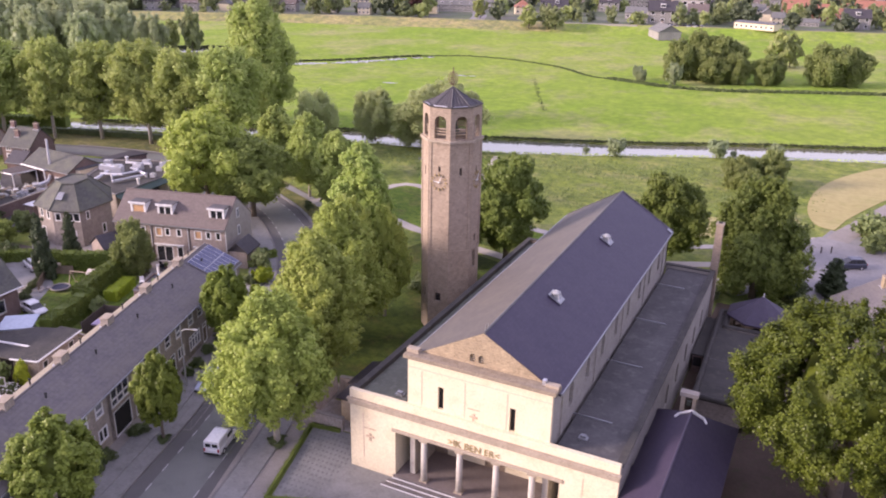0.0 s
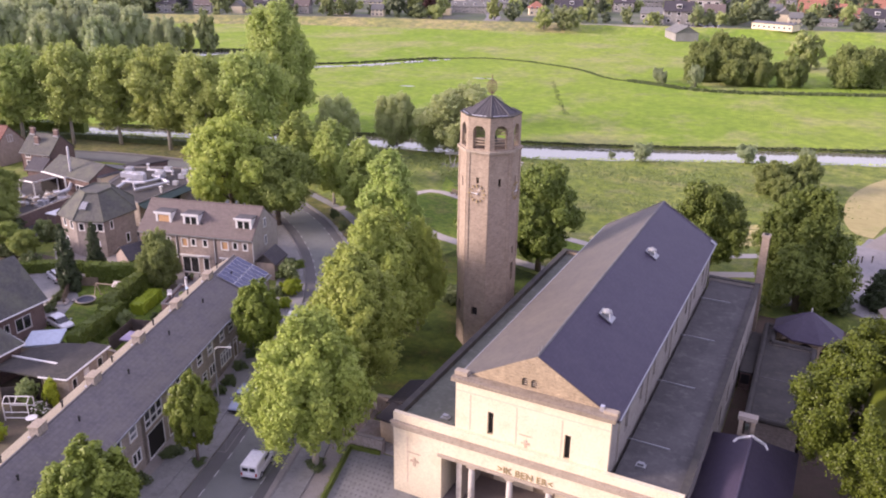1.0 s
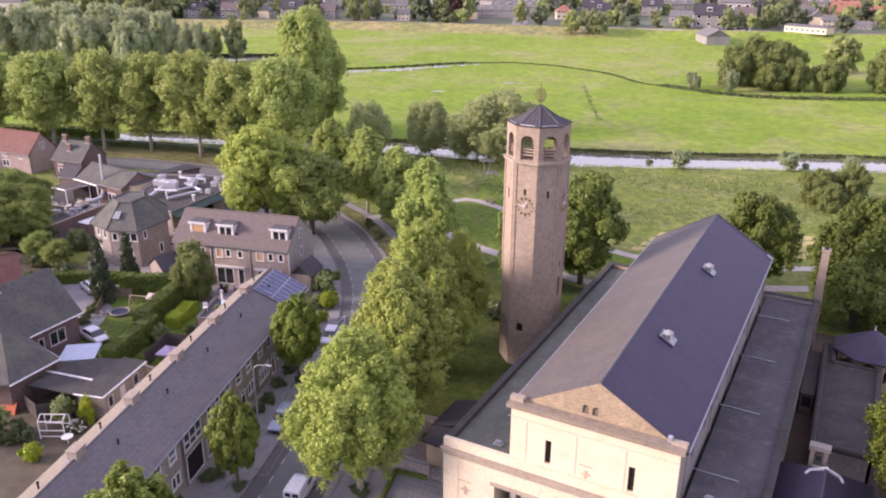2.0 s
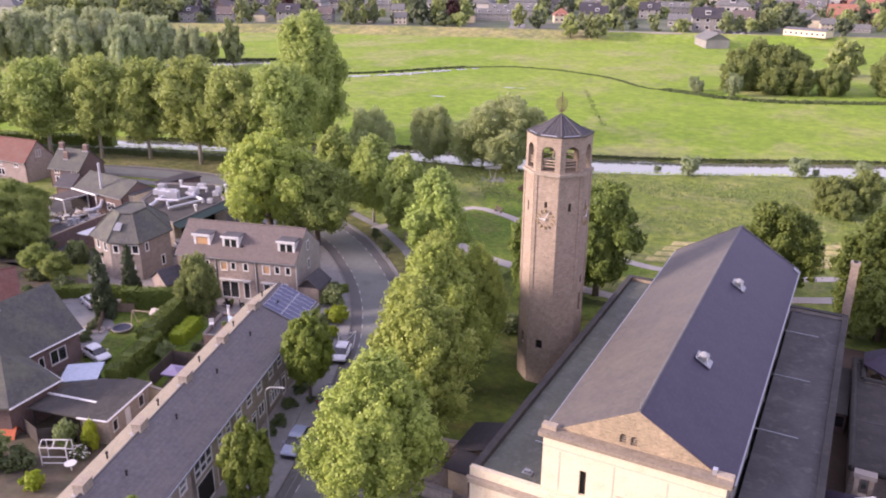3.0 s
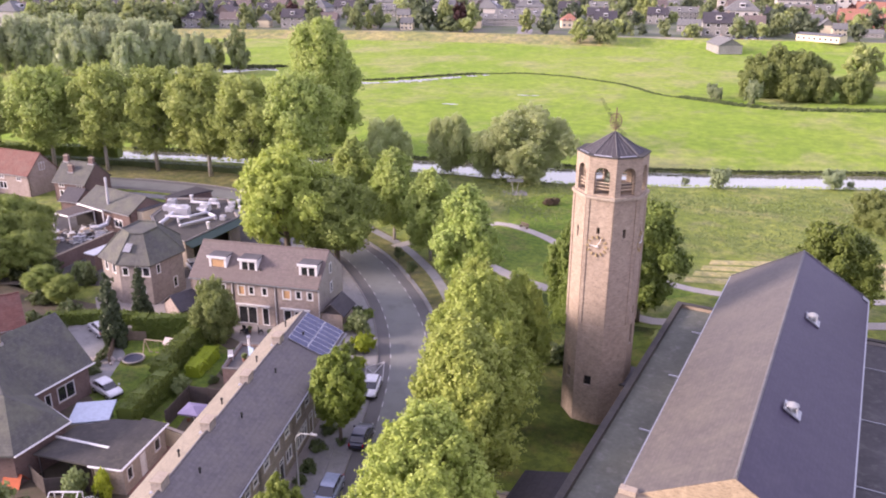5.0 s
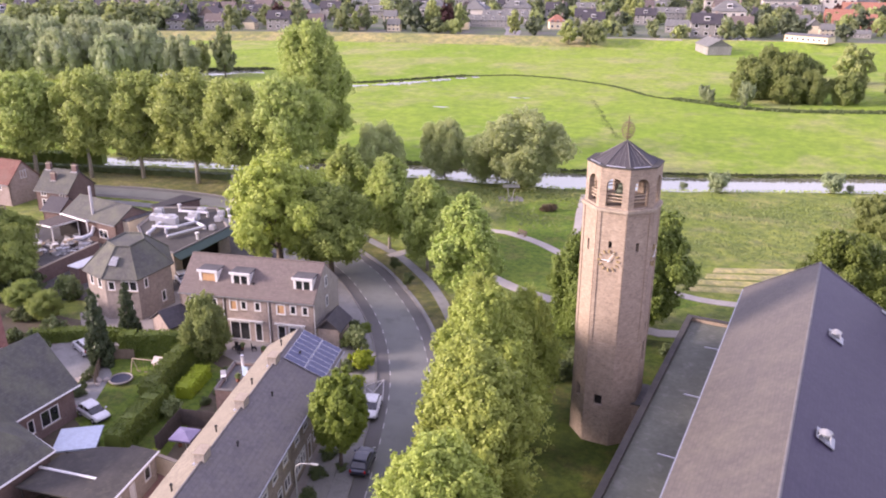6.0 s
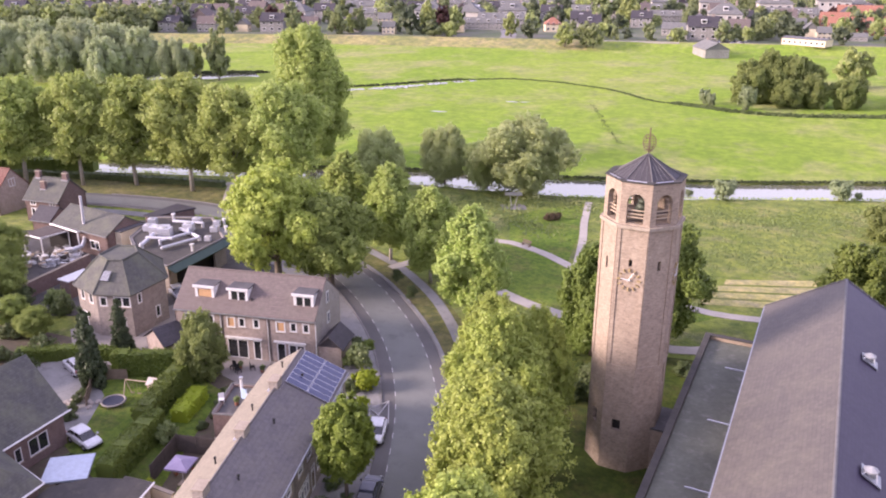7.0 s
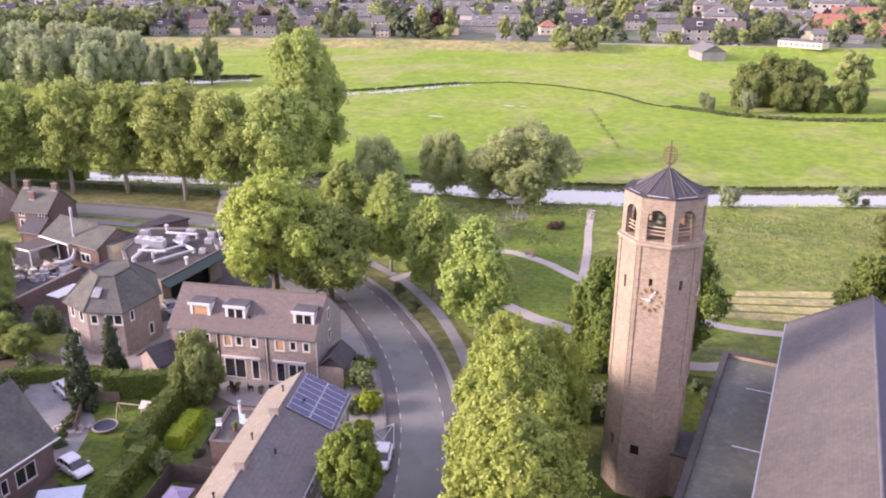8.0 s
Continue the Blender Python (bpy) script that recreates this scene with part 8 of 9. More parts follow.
# shelter by the river
sl = thing("shelter", pose(-70.5, 138.8, 0, 0, 0, 25), "small open shelter on a paved square", "shelter")
part("floor", boxes((-2.2, 2.2, -1.6, 1.6, 0, 0.06)), PAVING, sl)
for x in (-0.7, 0.7):
    part("post", tubes([(x * 0.4, 0, 0), (x, 0, 2.3)], 0.07, 6), STEEL, sl)
part("roof", boxes((-1.5, 1.5, -0.9, 0.9, 2.3, 2.42)), ZINC, sl)
bench = thing("bench", pose(-61.3, 120.9, 0, 0, 0, -25), "wooden bench beside the gravel path", "bench")
part("seat", boxes((-0.9, 0.9, -0.2, 0.2, 0.42, 0.48)), OAK, bench)
part("backrest", boxes((-0.9, 0.9, 0.2, 0.25, 0.55, 0.9)), OAK, bench)
for x in (-0.7, 0.7):
    part("leg", boxes((x - 0.05, x + 0.05, -0.2, 0.25, 0, 0.42)), OAK, bench)
for i, (x, y) in enumerate(((1.2, 119.2), (2.6, 119.6), (3.9, 120.4), (0.2, 117.8))):
    b_ = thing("bollard", pose(x, y, 0.05), "dark bollard at the edge of the square", "bollard", "bollards")
    part("post", tubes([(0, 0, 0), (0, 0, 1.0)], 0.1), FENCE, b_)
cab = thing("utility_box", pose(-63.0, 76.6, 0.1), "small white utility box beside the footway", "cabinet")
part("housing", boxes((-0.3, 0.3, -0.2, 0.2, 0, 0.85)), WHITE, cab)
part("lid", boxes((-0.34, 0.34, -0.24, 0.24, 0.85, 0.92)), ALU, cab)
# white bay markings
for (x, y), yaw in (((-57.4, 69.2), 118), ((-46.9, 45.9), 108)):
    mk = thing("bay_marking", pose(x, y, 0.057, 0, 0, yaw), "white crossed box painted on the parking strip", "marking", "bay markings", "structure")
    bm = bmesh.new()
    for q in ((-2.2, 2.2, -0.9, -0.82), (-2.2, 2.2, 0.82, 0.9), (-2.2, -2.12, -0.82, 0.82), (2.12, 2.2, -0.82, 0.82)):
        box(bm, *q, 0, 0.004)
    for s in (-1, 1):
        solid(bm, [(-2.1, -0.8 * s, 0.001), (-2.0, -0.8 * s, 0.001), (2.1, 0.8 * s, 0.001), (2.0, 0.8 * s, 0.001)], [(0, 1, 2, 3)], (0, 0, 0.004))
    part("line", bm, KERB, mk)


# beds, pots and stones about the gardens
rng_p = random.Random(51)
for i, (x, y) in enumerate(((-83.5, 57.2), (-84.3, 58.4), (-84.9, 59.6), (-82.6, 56.0), (-77.2, 65.4), (-75.0, 55.6), (-73.9, 53.0), (-72.3, 66.2), (-71.2, 64.4), (-70.6, 62.4), (-69.4, 57.8), (-70.2, 60.4), (-76.8, 51.0), (-74.6, 50.6))):
    plant(SHRUB, x, y, "low dark shrub at the edge of the lawn", 0.4 + 0.25 * rng_p.random(), 0.35 + 0.2 * rng_p.random(), i * 57, category="shrub", group="lawn edge shrubs")
for i in range(16):
    x, y = -83.6 + rng_p.uniform(-1.6, 1.2), 58.0 + rng_p.uniform(-2.2, 2.2)
    bm = bmesh.new()
    bmesh.ops.create_icosphere(bm, subdivisions=1, radius=0.3, matrix=pose(0, 0, 0.12))
    for v in bm.verts:
        v.co *= rng_p.uniform(0.75, 1.15)
        v.co.z = max(-0.03, v.co.z * 0.8)
    st = tagged(part("garden_stone", bm, WALL_STONE), "pale boulder in the garden bed", "stone", "garden stones")
    st.matrix_basis = pose(x, y, 0.02, 0, 0, i * 40)
for i in range(11):
    s = 4.0 + 5.9 * i
    p = row_front - ROW_X * s + ROW_N * rng_p.uniform(1.0, 1.7)
    plant(SHRUB if i % 3 else SHRUB_M, p.x, p.y, "dark shrub before the terraced houses", 0.45 + 0.3 * rng_p.random(), 0.4 + 0.25 * rng_p.random(), i * 63, 0.04, "shrub", "front garden shrubs")
for i, (x, y) in enumerate(((-66.6, 55.2), (-64.9, 52.0), (-67.3, 54.0), (-74.6, 71.0), (-72.0, 71.4), (-71.4, 46.8), (-64.6, 51.2), (-66.9, 61.6))):
    fp = thing("flower_pot", pose(x, y, 0.04 if i < 7 else 2.8), "terracotta pot with a small green plant", "plant pot", "flower pots")
    bm = bmesh.new()
    tube(bm, (0, 0, 0), (0, 0, 0.34), 0.16, 0.22, 10)
    part("pot", bm, BRICK_RED, fp)
    foliage = new("foliage", SHRUB_M[2])
    foliage.parent = fp
    foliage.matrix_basis = pose(0, 0, 0.3) @ Matrix.Scale(0.26, 4)

# ---- the works beside the villa ----
works = site("works_hall", -103, 91, "flat-roofed works hall with ducts on its roof", "building")
WP = [(-95.6, 82.6), (-96.6, 94.5), (-104.5, 101.0), (-112.5, 97.2), (-108.5, 88.6), (-101.5, 83.4)]
bm = bmesh.new()
for i in range(6):
    wall(bm, WP[i], WP[(i + 1) % 6], 0, 3.9, 0.3, [(1.5, 9.5, 0.1, 3.0)] if i == 0 else ())
part("wall", bm, BRICK_ROW, works)
bm = bmesh.new()
prism(bm, [(x + (-103 - x) * 0.02, y + (91 - y) * 0.02) for x, y in WP], 3.6, 3.8)
part("roof", bm, FELT_OLD, works)
bm = bmesh.new()
for p, q in zip(WP, WP[1:] + WP[:1]):
    tube(bm, (*p, 3.9), (*q, 3.9), 0.12, 0.12, 5)
part("roof_edge", bm, CAP, works)
bm = bmesh.new()
solid(bm, [(-95.5, 82.4, 3.7), (-96.5, 94.6, 3.7), (-95.2, 94.6, 3.2), (-94.2, 82.4, 3.2)], [(0, 1, 2, 3)], (0, 0, 0.1))
part("awning", bm, plain("green_awning", (0.05, 0.085, 0.07), 0.7), works)
# Near-black block added for the shade inside the wide doorway.
part("inside", boxes((-100, -97.2, 85, 93, 0, 3.0)), DARK, works)


def duct(path, r, label, mat=None, square=False):
    d = site("duct", path[0][0], path[0][1], label, "duct", "roof ducts")
    part("pipe", tubes(path, r, 8), mat or ALU, d, smooth=False)
    for p in path:
        bm = bmesh.new()
        bmesh.ops.create_uvsphere(bm, u_segments=8, v_segments=6, radius=r * 1.06, matrix=pose(*p))
        part("elbow", bm, mat or ALU, d)


PALE_DUCT = plain("galvanised_duct", (0.60, 0.60, 0.62), 0.5, 0.3)
for run, r in (([(-100.6, 86.8, 4.2), (-99.2, 92.4, 4.2), (-99.2, 92.4, 3.8)], 0.25), ([(-99.2, 92.4, 4.2), (-104.2, 94.0, 4.2)], 0.25), ([(-103.8, 86.2, 3.8), (-103.8, 86.2, 4.3), (-105.6, 90.2, 4.3)], 0.3), ([(-102.6, 88.4, 3.8), (-102.6, 88.4, 4.4), (-101.4, 92.6, 4.4), (-103.4, 94.8, 4.4)], 0.22), ([(-107.2, 95.8, 4.4), (-102.8, 97.0, 4.4), (-102.8, 97.0, 3.8)], 0.22), ([(-105.0, 88.4, 4.5), (-101.6, 89.6, 4.5)], 0.2)):
    duct(run, r, "pale air duct on the works roof", PALE_DUCT)
for i, (x, y, w, d, h) in enumerate(((-106.0, 91.8, 2.6, 1.6, 1.2), (-108.4, 92.2, 1.6, 1.2, 0.9), (-103.2, 94.6, 1.4, 1.4, 1.2), (-104.6, 97.8, 1.2, 1.0, 0.9), (-99.8, 96.0, 1.0, 0.8, 0.8), (-104.6, 91.4, 1.8, 1.4, 1.3), (-110.0, 94.4, 1.2, 1.0, 1.0), (-101.0, 98.0, 0.9, 0.9, 0.9), (-97.9, 92.6, 0.8, 0.8, 0.7))):
    u = thing("roof_unit", pose(x, y, 3.8, 0, 0, 25), "pale metal air handling unit on the works roof", "roof unit", "roof units")
    part("housing", boxes((-w / 2, w / 2, -d / 2, d / 2, 0.1, h)), PALE_DUCT, u)
    part("skid", boxes((-w / 2, w / 2, -d / 2 + 0.1, -d / 2 + 0.2, 0, 0.1), (-w / 2, w / 2, d / 2 - 0.2, d / 2 - 0.1, 0, 0.1)), STEEL, u)
    bm = bmesh.new()
    tube(bm, (0, 0, h), (0, 0, h + 0.12), min(w, d) * 0.32, min(w, d) * 0.3, 12)
    part("fan_cowl", bm, STEEL, u)
for x, y in ((-98.0, 96.5), (-96.9, 88.5), (-100.5, 99.0), (-108.8, 97.4)):
    u = thing("roof_outlet", pose(x, y, 3.8), "small white roof outlet", "outlet", "roof outlets")
    part("pipe", tubes([(0, 0, 0), (0, 0, 0.8)], 0.18), WHITE, u)
    part("cowl", tubes([(0, 0, 0.85), (0, 0, 1.05)], 0.3), WHITE, u)
# the low workshop, its canopies and yard
house("workshop", pose(-124.4, 88.9, 0, 0, 0, -4), "low works building with a grey tiled roof", 12.0, 6.6, 3.6, 5.5, BRICK_DUSK, TILE_MOSSY, [(8, 10, 1, 2.4, 2, 0)], [(2, 4, 1, 2.4, 2, 0)], category="building")
flue = site("works_flue", -118.4, 90.6, "tall silver flue with a bent duct", "flue")
part("chimney_pipe", tubes([(-118.3, 89.2, 2.4), (-118.4, 89.4, 8.4)], 0.2, 10), PALE_DUCT, flue)
part("bend", tubes([(-118.3, 89.2, 2.6), (-117.2, 88.0, 2.2), (-116.3, 86.8, 1.9), (-117.0, 85.9, 1.6), (-118.4, 85.6, 1.4)], 0.3, 10), PALE_DUCT, flue)
wb = site("white_store", -112, 91, "white-walled store beside the works", "building")
part("wall", boxes((-113.0, -111.2, 89.4, 93.6, 0, 3.9)), RENDER_WHITE, wb)
part("roof", boxes((-113.1, -111.1, 89.3, 93.7, 3.9, 4.05)), FELT, wb)
for label, poly, z in (("dark open canopy with a white edge", [(-124.9, 84.0), (-121.0, 83.9), (-120.4, 88.0), (-124.9, 88.4)], 3.1), ("flat canopy before the workshop with a white fascia", [(-124.7, 88.5), (-117.9, 87.6), (-117.7, 89.2), (-124.4, 89.4)], 3.4)):
    can = site("works_canopy", *poly[0], label, "canopy", "works canopies")
    bm = bmesh.new()
    prism(bm, poly, z, z + 0.14)
    part("roof", bm, TILE_BROWN, can)
    bm = bmesh.new()
    for p, q in zip(poly[:2] + poly[1:2], poly[1:3] + poly[2:3]):
        if p != q:
            tube(bm, (*p, z + 0.06), (*q, z + 0.06), 0.13, 0.13, 5)
    part("fascia", bm, WHITE, can)
    for x, y in poly:
        part("post", boxes((x - 0.07, x + 0.07, y - 0.07, y + 0.07, 0, z)), WHITE, can)
    # Near-black panel added for the shade under the canopy.
    part("under_shade_panel", boxes((poly[3][0], poly[2][0], poly[3][1] - 0.3, poly[3][1] - 0.2, 0, z)), DARK, can)
house("brick_hut", pose(-132.2, 91.0, 0, 0, 0, 8), "small brick hut with a dark tiled roof", 3.6, 4.2, 2.4, 3.9, BRICK_DUSK, TILE_DARK, (), (), category="shed")
rng_c = random.Random(21)
CLUT = [WHITE, PALE_DUCT, WHITE, STEEL, PAVE_PALE, TIMBER, FENCE, ZINC]
for i in range(90):
    u, v = rng_c.uniform(0, 1), rng_c.uniform(0, 1) ** 0.8
    x, y = -121.5 + 7.5 * u - 5.5 * v, 79.6 + 4.0 * u + 5.0 * v
    w, d, h = rng_c.uniform(0.15, 0.7), rng_c.uniform(0.12, 0.5), rng_c.uniform(0.15, 0.9)
    if v > 0.75 and u < 0.6:
        continue
    c = thing("crate", pose(x, y, 0.02, 0, 0, rng_c.uniform(0, 180)), "stacked goods in the works yard", "crate", "yard goods")
    part("box", boxes((-w, w, -d, d, 0, h)), CLUT[i % 8], c)
    part("lid", boxes((-w - 0.03, w + 0.03, -d - 0.03, d + 0.03, h, h + 0.06)), CLUT[(i * 3 + 1) % 8], c)
yw = site("yard_wall", -111, 78, "old brick wall along the works yard", "wall")
bm = bmesh.new()
wall(bm, (-110.4, 71.6), (-112.2, 84.6), 0, 2.0, 0.35)
part("masonry", bm, BRICK_DUSK, yw)
bm = bmesh.new()
wall(bm, (-110.36, 71.55), (-112.16, 84.65), 2.0, 2.1, 0.43)
part("coping", bm, STONE, yw)
ws = site("white_shed", -106.6, 77.6, "small shed with a pale flat roof", "shed")
part("wall", boxes((-107.6, -105.8, 75.8, 79.6, 0, 2.3)), BRICK_DUSK, ws)
part("roof", boxes((-107.75, -105.65, 75.65, 79.75, 2.3, 2.42)), WHITE, ws)
an = site("works_annex", -110, 98, "low annex with a dark roof behind the works", "building")
bm = bmesh.new()
prism(bm, [(-114.2, 97.0), (-112.9, 96.6), (-110.2, 103.2), (-114.0, 103.6)], 0, 3.8)
part("wall", bm, BRICK_DUSK, an)
bm = bmesh.new()
prism(bm, [(-114.4, 96.8), (-112.8, 96.4), (-110.0, 103.4), (-114.2, 103.8)], 3.8, 4.0)
part("roof", bm, TILE_DARK, an)
cont = thing("yellow_container", pose(-91.6, 82.4, 0, 0, 0, 60), "yellow steel container beside the works", "container")
part("shell", boxes((0, 2.4, 0, 1.4, 0.1, 2.6)), plain("yellow_steel", (0.62, 0.40, 0.03), 0.5), cont)
part("door", boxes((2.4, 2.45, 0.1, 1.3, 0.2, 2.5)), plain("red_steel", (0.45, 0.08, 0.04), 0.5), cont)

W4 = [(1, 2.6, 0.9, 2.3, 2, 0), (4.5, 6.4, 0.9, 2.3, 2, 0), (1, 2.2, 2.75, 3.6, 2, 0), (4.8, 6, 2.75, 3.6, 2, 0)]
h = house("brick_house", pose(-138.9, 95.1, 0, 0, 0, 9.6), "brick house with a grey tiled roof and two chimneys", 6.7, 6.2, 3.8, 6.6, BRICK_DUSK, TILE_MOSSY, W4, (), "houses by the avenue")
chimney(h, 0.7, 3.1, 6.3, 7.6, mat=BRICK_DUSK)
chimney(h, 6.0, 3.1, 6.3, 7.6, mat=BRICK_DUSK)
chimney(h, 2.8, 1.6, 4.9, 6.4, mat=BRICK_DUSK)
h = house("brick_house", pose(-157.0, 93.6, 0, 0, 0, 5), "pinkish brick house with a dull red tiled roof", 12, 6.4, 4.0, 7.2, BRICK_BLOCK, TILE_DULL, W4 + [(9, 10.2, 2.7, 3.6, 2, 0)], (), "houses by the avenue")
window(h, (12.02, 0), (12.02, 6.4), (2.6, 3.8, 4.3, 5.7), 2)
h = house("brick_house", pose(-150.0, 68.0, 0, 0, 0, 18), "brick house with a grey tiled roof", 12, 8, 4.0, 7.0, BRICK_RED, TILE_GREY, W4, (), "houses by the avenue")
h = house("brick_house", pose(-172.0, 84.0, 0, 0, 0, 18), "brick house with a grey tiled roof", 12, 8, 4.6, 8.0, BRICK_RED, TILE_DARK, W4, (), "houses by the avenue")
# houses on the far right of the church
h = house("brick_house", pose(15.3, 88.0, 0, 0, 0, 104), "low house with a grey tiled roof and chimney", 9, 9, 3.6, 6.2, BRICK_VILLA, TILE_GREY, (), [(2, 4, 1, 2.3, 2, 0), (7, 9, 1, 2.3, 2, 0)], category="house")
chimney(h, 7.0, 4.6, 5.8, 7.4)


# ---- the town beyond the dike ----
def far_house(label, L, D, eave, ridge, wm, rm, hip=0.0, dormers=0, two=True):
    """A distant house: walls, roof, chimney and windows, each window a part."""
    h = thing("town_house", pose(0, 0, 0), label, "house", "houses beyond the dike")
    part("wall", boxes((-L / 2, L / 2, -D / 2, D / 2, 0, eave)), wm, h)
    e = 0.35
    if hip:
        k = L / 2 - hip
        bm = hip_roof([(-L / 2 - e, -D / 2 - e), (L / 2 + e, -D / 2 - e), (L / 2 + e, D / 2 + e), (-L / 2 - e, D / 2 + e)], [(-k, -0.02), (k, -0.02), (k, 0.02), (-k, 0.02)], eave, ridge)
    else:
        bm = bmesh.new()
        for s in (-1, 1):
            solid(bm, [(-L / 2 - 0.2, s * (D / 2 + e), eave - 0.25), (L / 2 + 0.2, s * (D / 2 + e), eave - 0.25), (L / 2 + 0.2, 0, ridge), (-L / 2 - 0.2, 0, ridge)], [(0, 1, 2, 3)], (0, 0, 0.2))
        for x in (-L / 2, L / 2 - 0.2):
            solid(bm, [(x, -D / 2, eave), (x, D / 2, eave), (x, 0, ridge)], [(0, 1, 2)], (0.2, 0, 0))
    part("roof", bm, rm, h)
    part("chimney", boxes((L * 0.3 - 0.4, L * 0.3 + 0.4, -0.35, 0.35, ridge - 0.8, ridge + 0.9)), BRICK_BLOCK, h)
    n = max(2, int(L / 3))
    for i in range(n):
        x = -L / 2 + (i + 0.5) * L / n
        for z in ((1.0, 3.6) if two else (1.0,)):
            bm = frame_bm((-L / 2, -D / 2 - 0.03), (L / 2, -D / 2 - 0.03), (x + L / 2 - 0.75, x + L / 2 + 0.75, z, z + 1.35), 0.0, 0.16)
            f = bm.faces.new([bm.verts.new(p) for p in ((x - 0.7, -D / 2 - 0.035, z + 0.05), (x + 0.7, -D / 2 - 0.035, z + 0.05), (x + 0.7, -D / 2 - 0.035, z + 1.3), (x - 0.7, -D / 2 - 0.035, z + 1.3))])
            f.material_index = 1
            part("window", bm, WHITE, h).data.materials.append(GLASS)
    for i in range(dormers):
        x = -L / 2 + (i + 0.5) * L / dormers
        z = (eave + ridge) / 2 - 0.5
        d = part("dormer", boxes((x - 1.0, x + 1.0, -D / 2 + D * 0.12, -D * 0.1, z - 0.4, z + 1.2)), WHITE, h)
        part("pane", boxes((x - 0.8, x + 0.8, -D / 2 + D * 0.12 - 0.05, -D / 2 + D * 0.12 - 0.005, z + 0.1, z + 0.95)), GLASS, d)
    return h


CREAM = surf("cream_render", (0.522, 0.495, 0.446), (0.576, 0.549, 0.503), 0.5, 4.0)
KINDS = [
    far_house("brick house with a dark tiled roof in the far town", 11, 8.5, 5.2, 8.6, BRICK_TOWN, TILE_DARK, 0, 1),
    far_house("pale rendered house with a hipped grey roof in the far town", 12, 10, 5.6, 9.2, CREAM, TILE_TOWN, 4.2, 1),
    far_house("brick house with a brown tiled roof in the far town", 10, 8, 4.6, 8.2, BRICK_TOWN, TILE_BROWN),
    far_house("white rendered house with a grey tiled roof in the far town", 9, 8, 4.8, 8.4, RENDER_WHITE, TILE_TOWN),
    far_house("long brick terrace with a red tiled roof in the far town", 24, 9, 5.2, 8.6, BRICK_RED, TILE_RED, 0, 0),
    far_house("white house with an orange hipped roof in the far town", 9, 9, 4.2, 7.6, RENDER_WHITE, TILE_RED, 3.8),
    far_house("low brown barn with a grey roof in the far town", 15, 9, 3.2, 5.6, BRICK_TOWN, TILE_TOWN, 0, 0, False),
    far_house("long white industrial shed beyond the dike", 24, 9, 3.6, 4.2, RENDER_WHITE, CAP, 0, 0, False),
    far_house("grey-brown terrace with a grey tiled roof in the far town", 30, 9, 5.4, 8.8, BRICK_TOWN, TILE_TOWN, 0, 4),
]
used = [False] * len(KINDS)


def town(kind, x, y, yaw, s=1.0):
    toe = along(DIKE_TOE, x)
    z = float(np.interp(y, [toe - 20, toe, toe + 12, toe + 15, toe + 24], [0.0, 0.3, 3.5, 3.6, 2.2]))
    m = pose(x, y, z - 0.05, 0, 0, yaw) @ Matrix.Scale(s, 4)
    if not used[kind]:
        used[kind] = True
        KINDS[kind].matrix_basis = m
        return KINDS[kind]
    return copy_thing(KINDS[kind], m)


placed, front_rank = [], []
for kind, x, y, yaw, s in (
        (0, -351, 347, 24, 1.0), (2, -334, 357, 24, 1.0), (3, -319, 368, 112, 0.8), (0, -304, 375, 22, 1.15), (3, -244, 396, 20, 0.95), (8, -383, 550, 20, 1.0), (8, -340, 530, 20, 1.0), (1, -318, 507, 20, 1.3), (1, -474, 450, 20, 1.2),
        (3, -217, 425, 110, 1.1), (8, -210, 444, 18, 0.75), (8, -209, 467, 18, 0.9), (8, -246, 590, 16, 1.0), (8, -222, 640, 16, 1.0), (1, -215, 500, 20, 1.1), (5, -172, 453, 25, 1.0), (0, -165, 482, 18, 1.1), (6, -105, 463, 8, 1.15),
        (1, -110, 618, 12, 1.4), (6, -77, 391, 118, 1.0), (2, -86, 464, 100, 1.0), (2, -76, 470, 10, 1.1), (1, -73, 628, 12, 1.4), (3, -42, 489, 100, 1.1), (3, -35, 475, 12, 0.95), (3, -50, 520, 10, 1.1),
        (4, -24, 532, 8, 0.95), (4, -10, 518, 8, 0.85), (4, -20, 632, 8, 1.2), (4, -30, 575, 8, 1.0), (4, 4, 550, 8, 1.0), (4, 12, 590, 8, 1.0), (7, -40, 426, -22, 0.85), (6, -20, 476, 6, 0.6), (1, -38, 685, 10, 1.4), (2, -60, 560, 10, 1.2), (0, -135, 505, 12, 1.1),
        (8, -290, 600, 16, 1.0), (8, -180, 560, 14, 1.0), (8, -150, 600, 14, 1.0), (8, -128, 545, 12, 0.9), (0, -196, 520, 14, 1.2), (3, -272, 440, 20, 1.1), (1, -258, 470, 20, 1.1), (8, -300, 470, 20, 0.9), (0, -360, 420, 22, 1.1), (1, -90, 520, 10, 1.2), (8, -60, 600, 10, 1.0), (0, -268, 396, 20, 0.9), (2, -288, 386, 20, 0.95)):
    town(kind, x, y, yaw, s)
    placed.append((x, y, 11 * s))
    front_rank.append((x, y))
rng_t = random.Random(33)
gravel("road", [(-179, 404), (-188, 428), (-206, 468), (-238, 560), (-268, 650), (-296, 740)], 8, SQUARE, "street running away through the far town", 2.28)
TOWN_ROAD = [(-183, 398), (-206, 465), (-232, 540), (-262, 640), (-290, 740)]


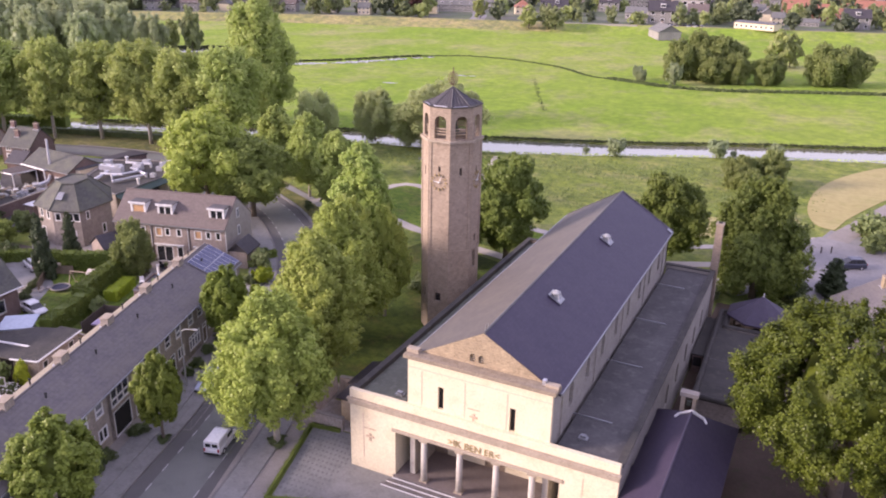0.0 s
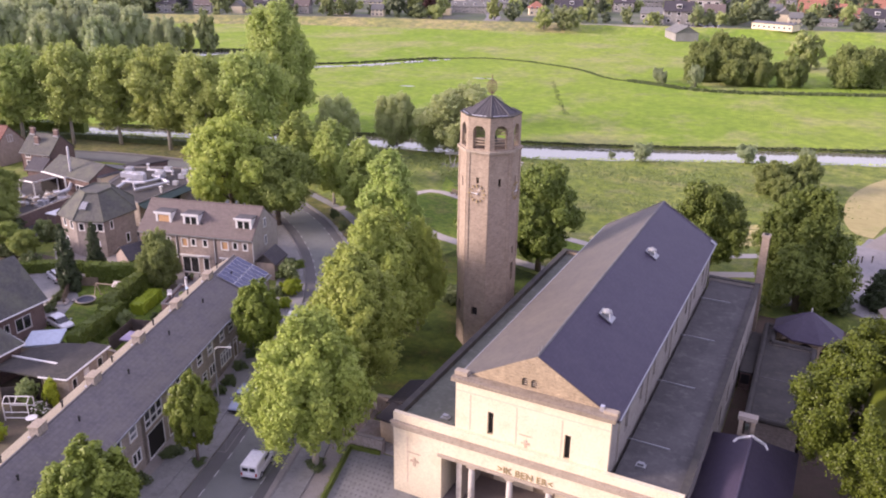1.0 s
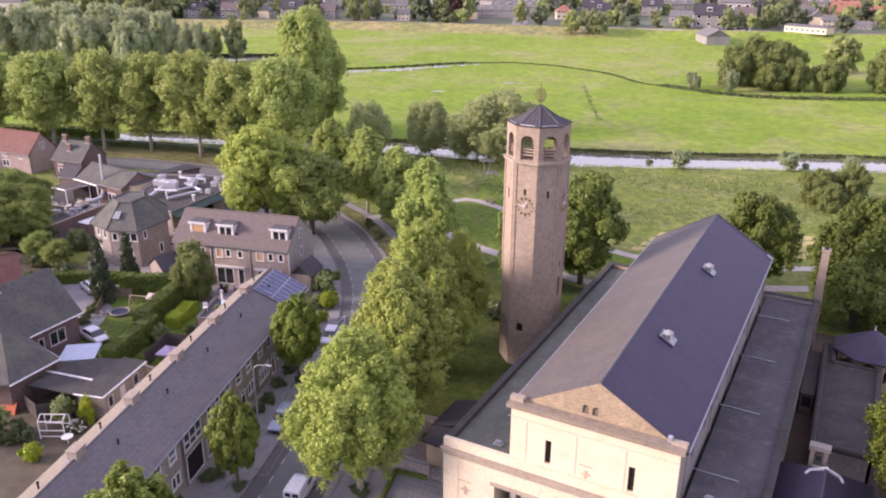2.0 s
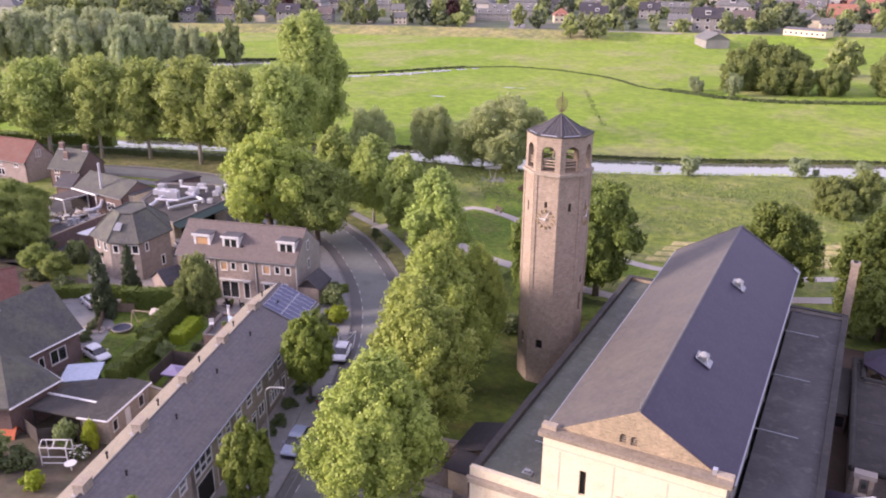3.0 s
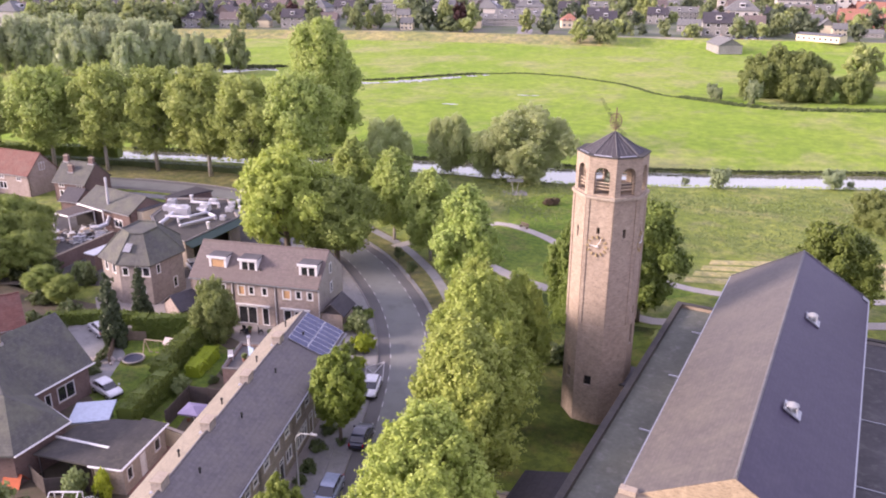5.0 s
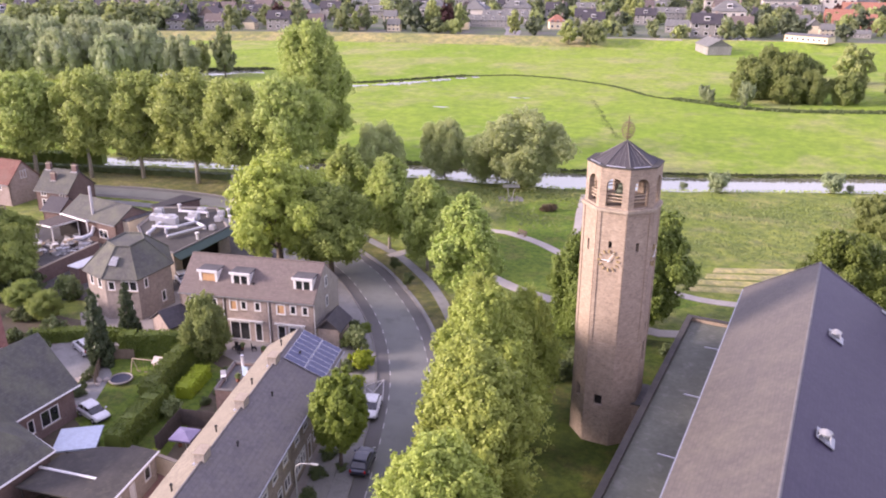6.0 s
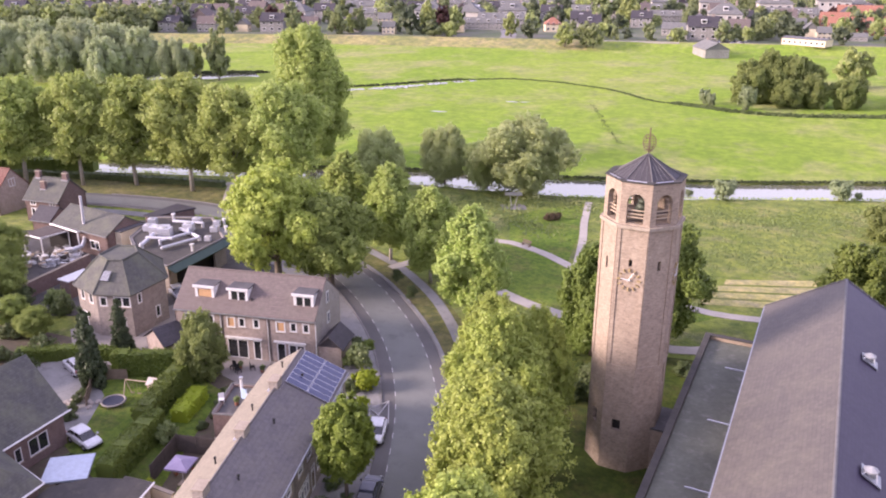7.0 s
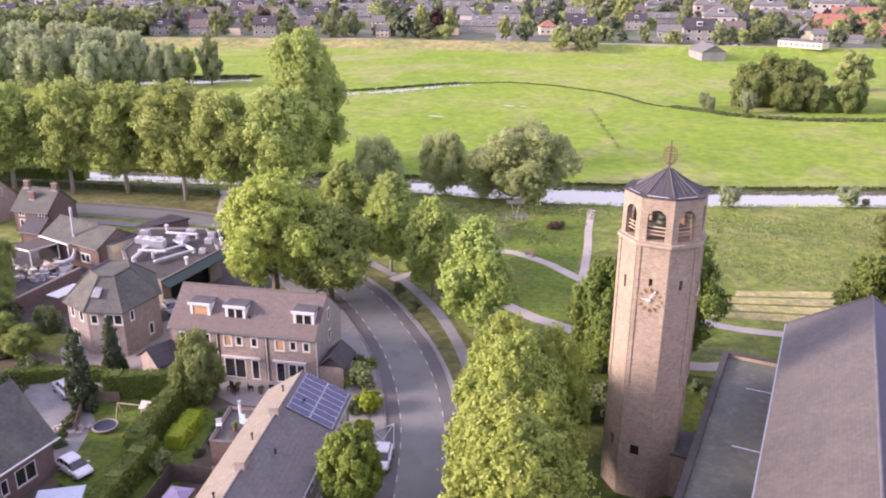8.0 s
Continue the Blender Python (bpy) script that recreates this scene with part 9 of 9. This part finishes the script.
def free(x, y, r):
    # keep the southern fronts of the nearest ranks open
    if r < 0 and any(0 < q - y < 16 and abs((x - p) - (q - y) * 0.25) < 9 for p, q in front_rank):
        return False
    if any(math.dist((x, y), p[:2]) < r + p[2] for p in placed):
        return False
    for t in np.linspace(0, 1, 40):
        q = (np.interp(t, [0, 0.25, 0.5, 0.75, 1], [p[0] for p in TOWN_ROAD]), np.interp(t, [0, 0.25, 0.5, 0.75, 1], [p[1] for p in TOWN_ROAD]))
        if math.dist((x, y), q) < 7 + r * 0.5:
            return False
    return True


count_h = 0
for i in range(1500):
    a = radians(rng_t.uniform(-62, 14))
    d = 390 + 520 * rng_t.random() ** 0.8
    x, y = -15 + d * math.sin(a), 8 + d * math.cos(a)
    if y < along(DIKE_TOE, x) + 40 or not free(x, y, 8) or count_h > 190:
        continue
    town(rng_t.choice((0, 0, 1, 1, 2, 2, 3, 0)), x, y, 18 + rng_t.choice((0, 90, 0, 0)) + rng_t.uniform(-8, 8), rng_t.uniform(1.0, 1.35))
    placed.append((x, y, 10))
    count_h += 1
count_t = 0
for i in range(4000):
    a = radians(rng_t.uniform(-64, 15))
    d = 375 + 560 * rng_t.random() ** 0.85
    x, y = -15 + d * math.sin(a), 8 + d * math.cos(a)
    if y < along(DIKE_TOE, x) + 28 or not free(x, y, -1.5) or count_t > 230:
        continue
    s = rng_t.uniform(0.45, 0.95)
    plant(rng_t.choice((FAR_T, FAR_T, FAR_U, FAR_U, FAR_T, FAR_C if i % 3 == 0 else FAR_T)), x, y, "garden tree among the houses of the far town", s, s * rng_t.uniform(0.85, 1.25), i * 37, 2.2, group="trees of the far town")
    placed.append((x, y, 2.5))
    count_t += 1
for x, y, s, sz, k in ((-142, 384, 0.95, 0.95, FAR_U), (-133, 388, 0.9, 0.95, FAR_T), (-129, 386, 0.8, 0.9, FAR_T), (-264, 388, 0.7, 0.9, FAR_U), (-258, 390, 0.6, 1.2, FAR_T), (-226, 405, 1.1, 1.5, FAR_U), (-219, 409, 1.0, 1.3, FAR_C), (-213, 412, 0.9, 1.3, FAR_U), (-310, 380, 0.9, 1.2, FAR_C), (-296, 385, 0.8, 1.0, FAR_C), (-168, 540, 1.5, 1.8, FAR_T), (-155, 545, 1.5, 1.9, FAR_T), (-146, 520, 1.4, 1.6, FAR_U)):
    plant(k, x, y, "tree behind the dike", s, sz, x, 1.5, group="trees behind the dike")
# the many further trees of the town, joined
def far_wood(name, mat, seed, total, label):
    rng = np.random.default_rng(seed)
    rp = random.Random(seed)
    vs, fs, base = [], [], 0
    model = crown("model", mat, lobes_round(5.0, 9.0, 1.0, 9, seed, 0.5, 0.8), 300, 1.9, seed, 0.0, clumps=5)
    mv = np.array([v.co for v in model.vertices])
    mf = [tuple(p.vertices) for p in model.polygons]
    bpy.data.meshes.remove(model)
    n = 0
    for i in range(12000):
        if n >= total:
            break
        a, d = radians(rp.uniform(-66, 16)), 372 + 600 * rp.random() ** 1.15
        x, y = -15 + d * math.sin(a), 8 + d * math.cos(a)
        if y < along(DIKE_TOE, x) + 30 or not free(x, y, -3.0):
            continue
        s, c, k = math.sin(i), math.cos(i), rp.uniform(0.5, 1.1)
        w = np.stack([mv[:, 0] * c - mv[:, 1] * s, mv[:, 0] * s + mv[:, 1] * c, mv[:, 2] * rp.uniform(0.85, 1.3)], 1) * k + np.array([x, y, 2.0])
        vs.append(w)
        fs += [tuple(base + j for j in f) for f in mf]
        base += len(mv)
        placed.append((x, y, 3.0))
        n += 1
    me = bpy.data.meshes.new(name)
    me.from_pydata([tuple(v) for v in np.concatenate(vs)], [], fs)
    me.materials.append(mat)
    tagged(new(name, me), label, "trees", kind="stuff")


far_wood("far_trees", TOWN_LEAF, 5, 430, "countless green trees between the far houses")
far_wood("far_trees", TOWN_PALE, 6, 240, "countless pale green trees between the far houses")
far_wood("far_trees", TOWN_DEEP, 7, 440, "countless dark trees between the far houses")

# wood at the left end of the dike
for i in range(26):
    x, y = -420 + 7.5 * (i % 9) + rng_t.uniform(-3, 3), 300 + 16 * (i // 9) + 3.4 * (i % 9) + rng_t.uniform(-3, 3)
    plant(FAR_T if i % 3 else FAR_U, x, y, "tree of a wood at the end of the meadow", 1.3, 1.3, i * 61, 0.5, group="meadow wood")
# boats and vehicles in the far yard
for i in range(12):
    x, y = -82 + 3.0 * (i % 6) + rng_t.uniform(-0.8, 0.8), 425 + 5 * (i // 6) + 0.9 * (i % 6)
    car(x, y, rng_t.uniform(0, 180), (CAR_WHITE, CAR_SILVER, CAR_DARK, CAR_BLUE)[i % 4], "vehicle parked in the far yard", "hatch", 4.2, 2.28, "far parked vehicles")
sheet("road", [(-86, 418), (-52, 428), (-52, 440), (-90, 432)], 2.26, PAVE_PALE, "pale yard beyond the dike", "yard")
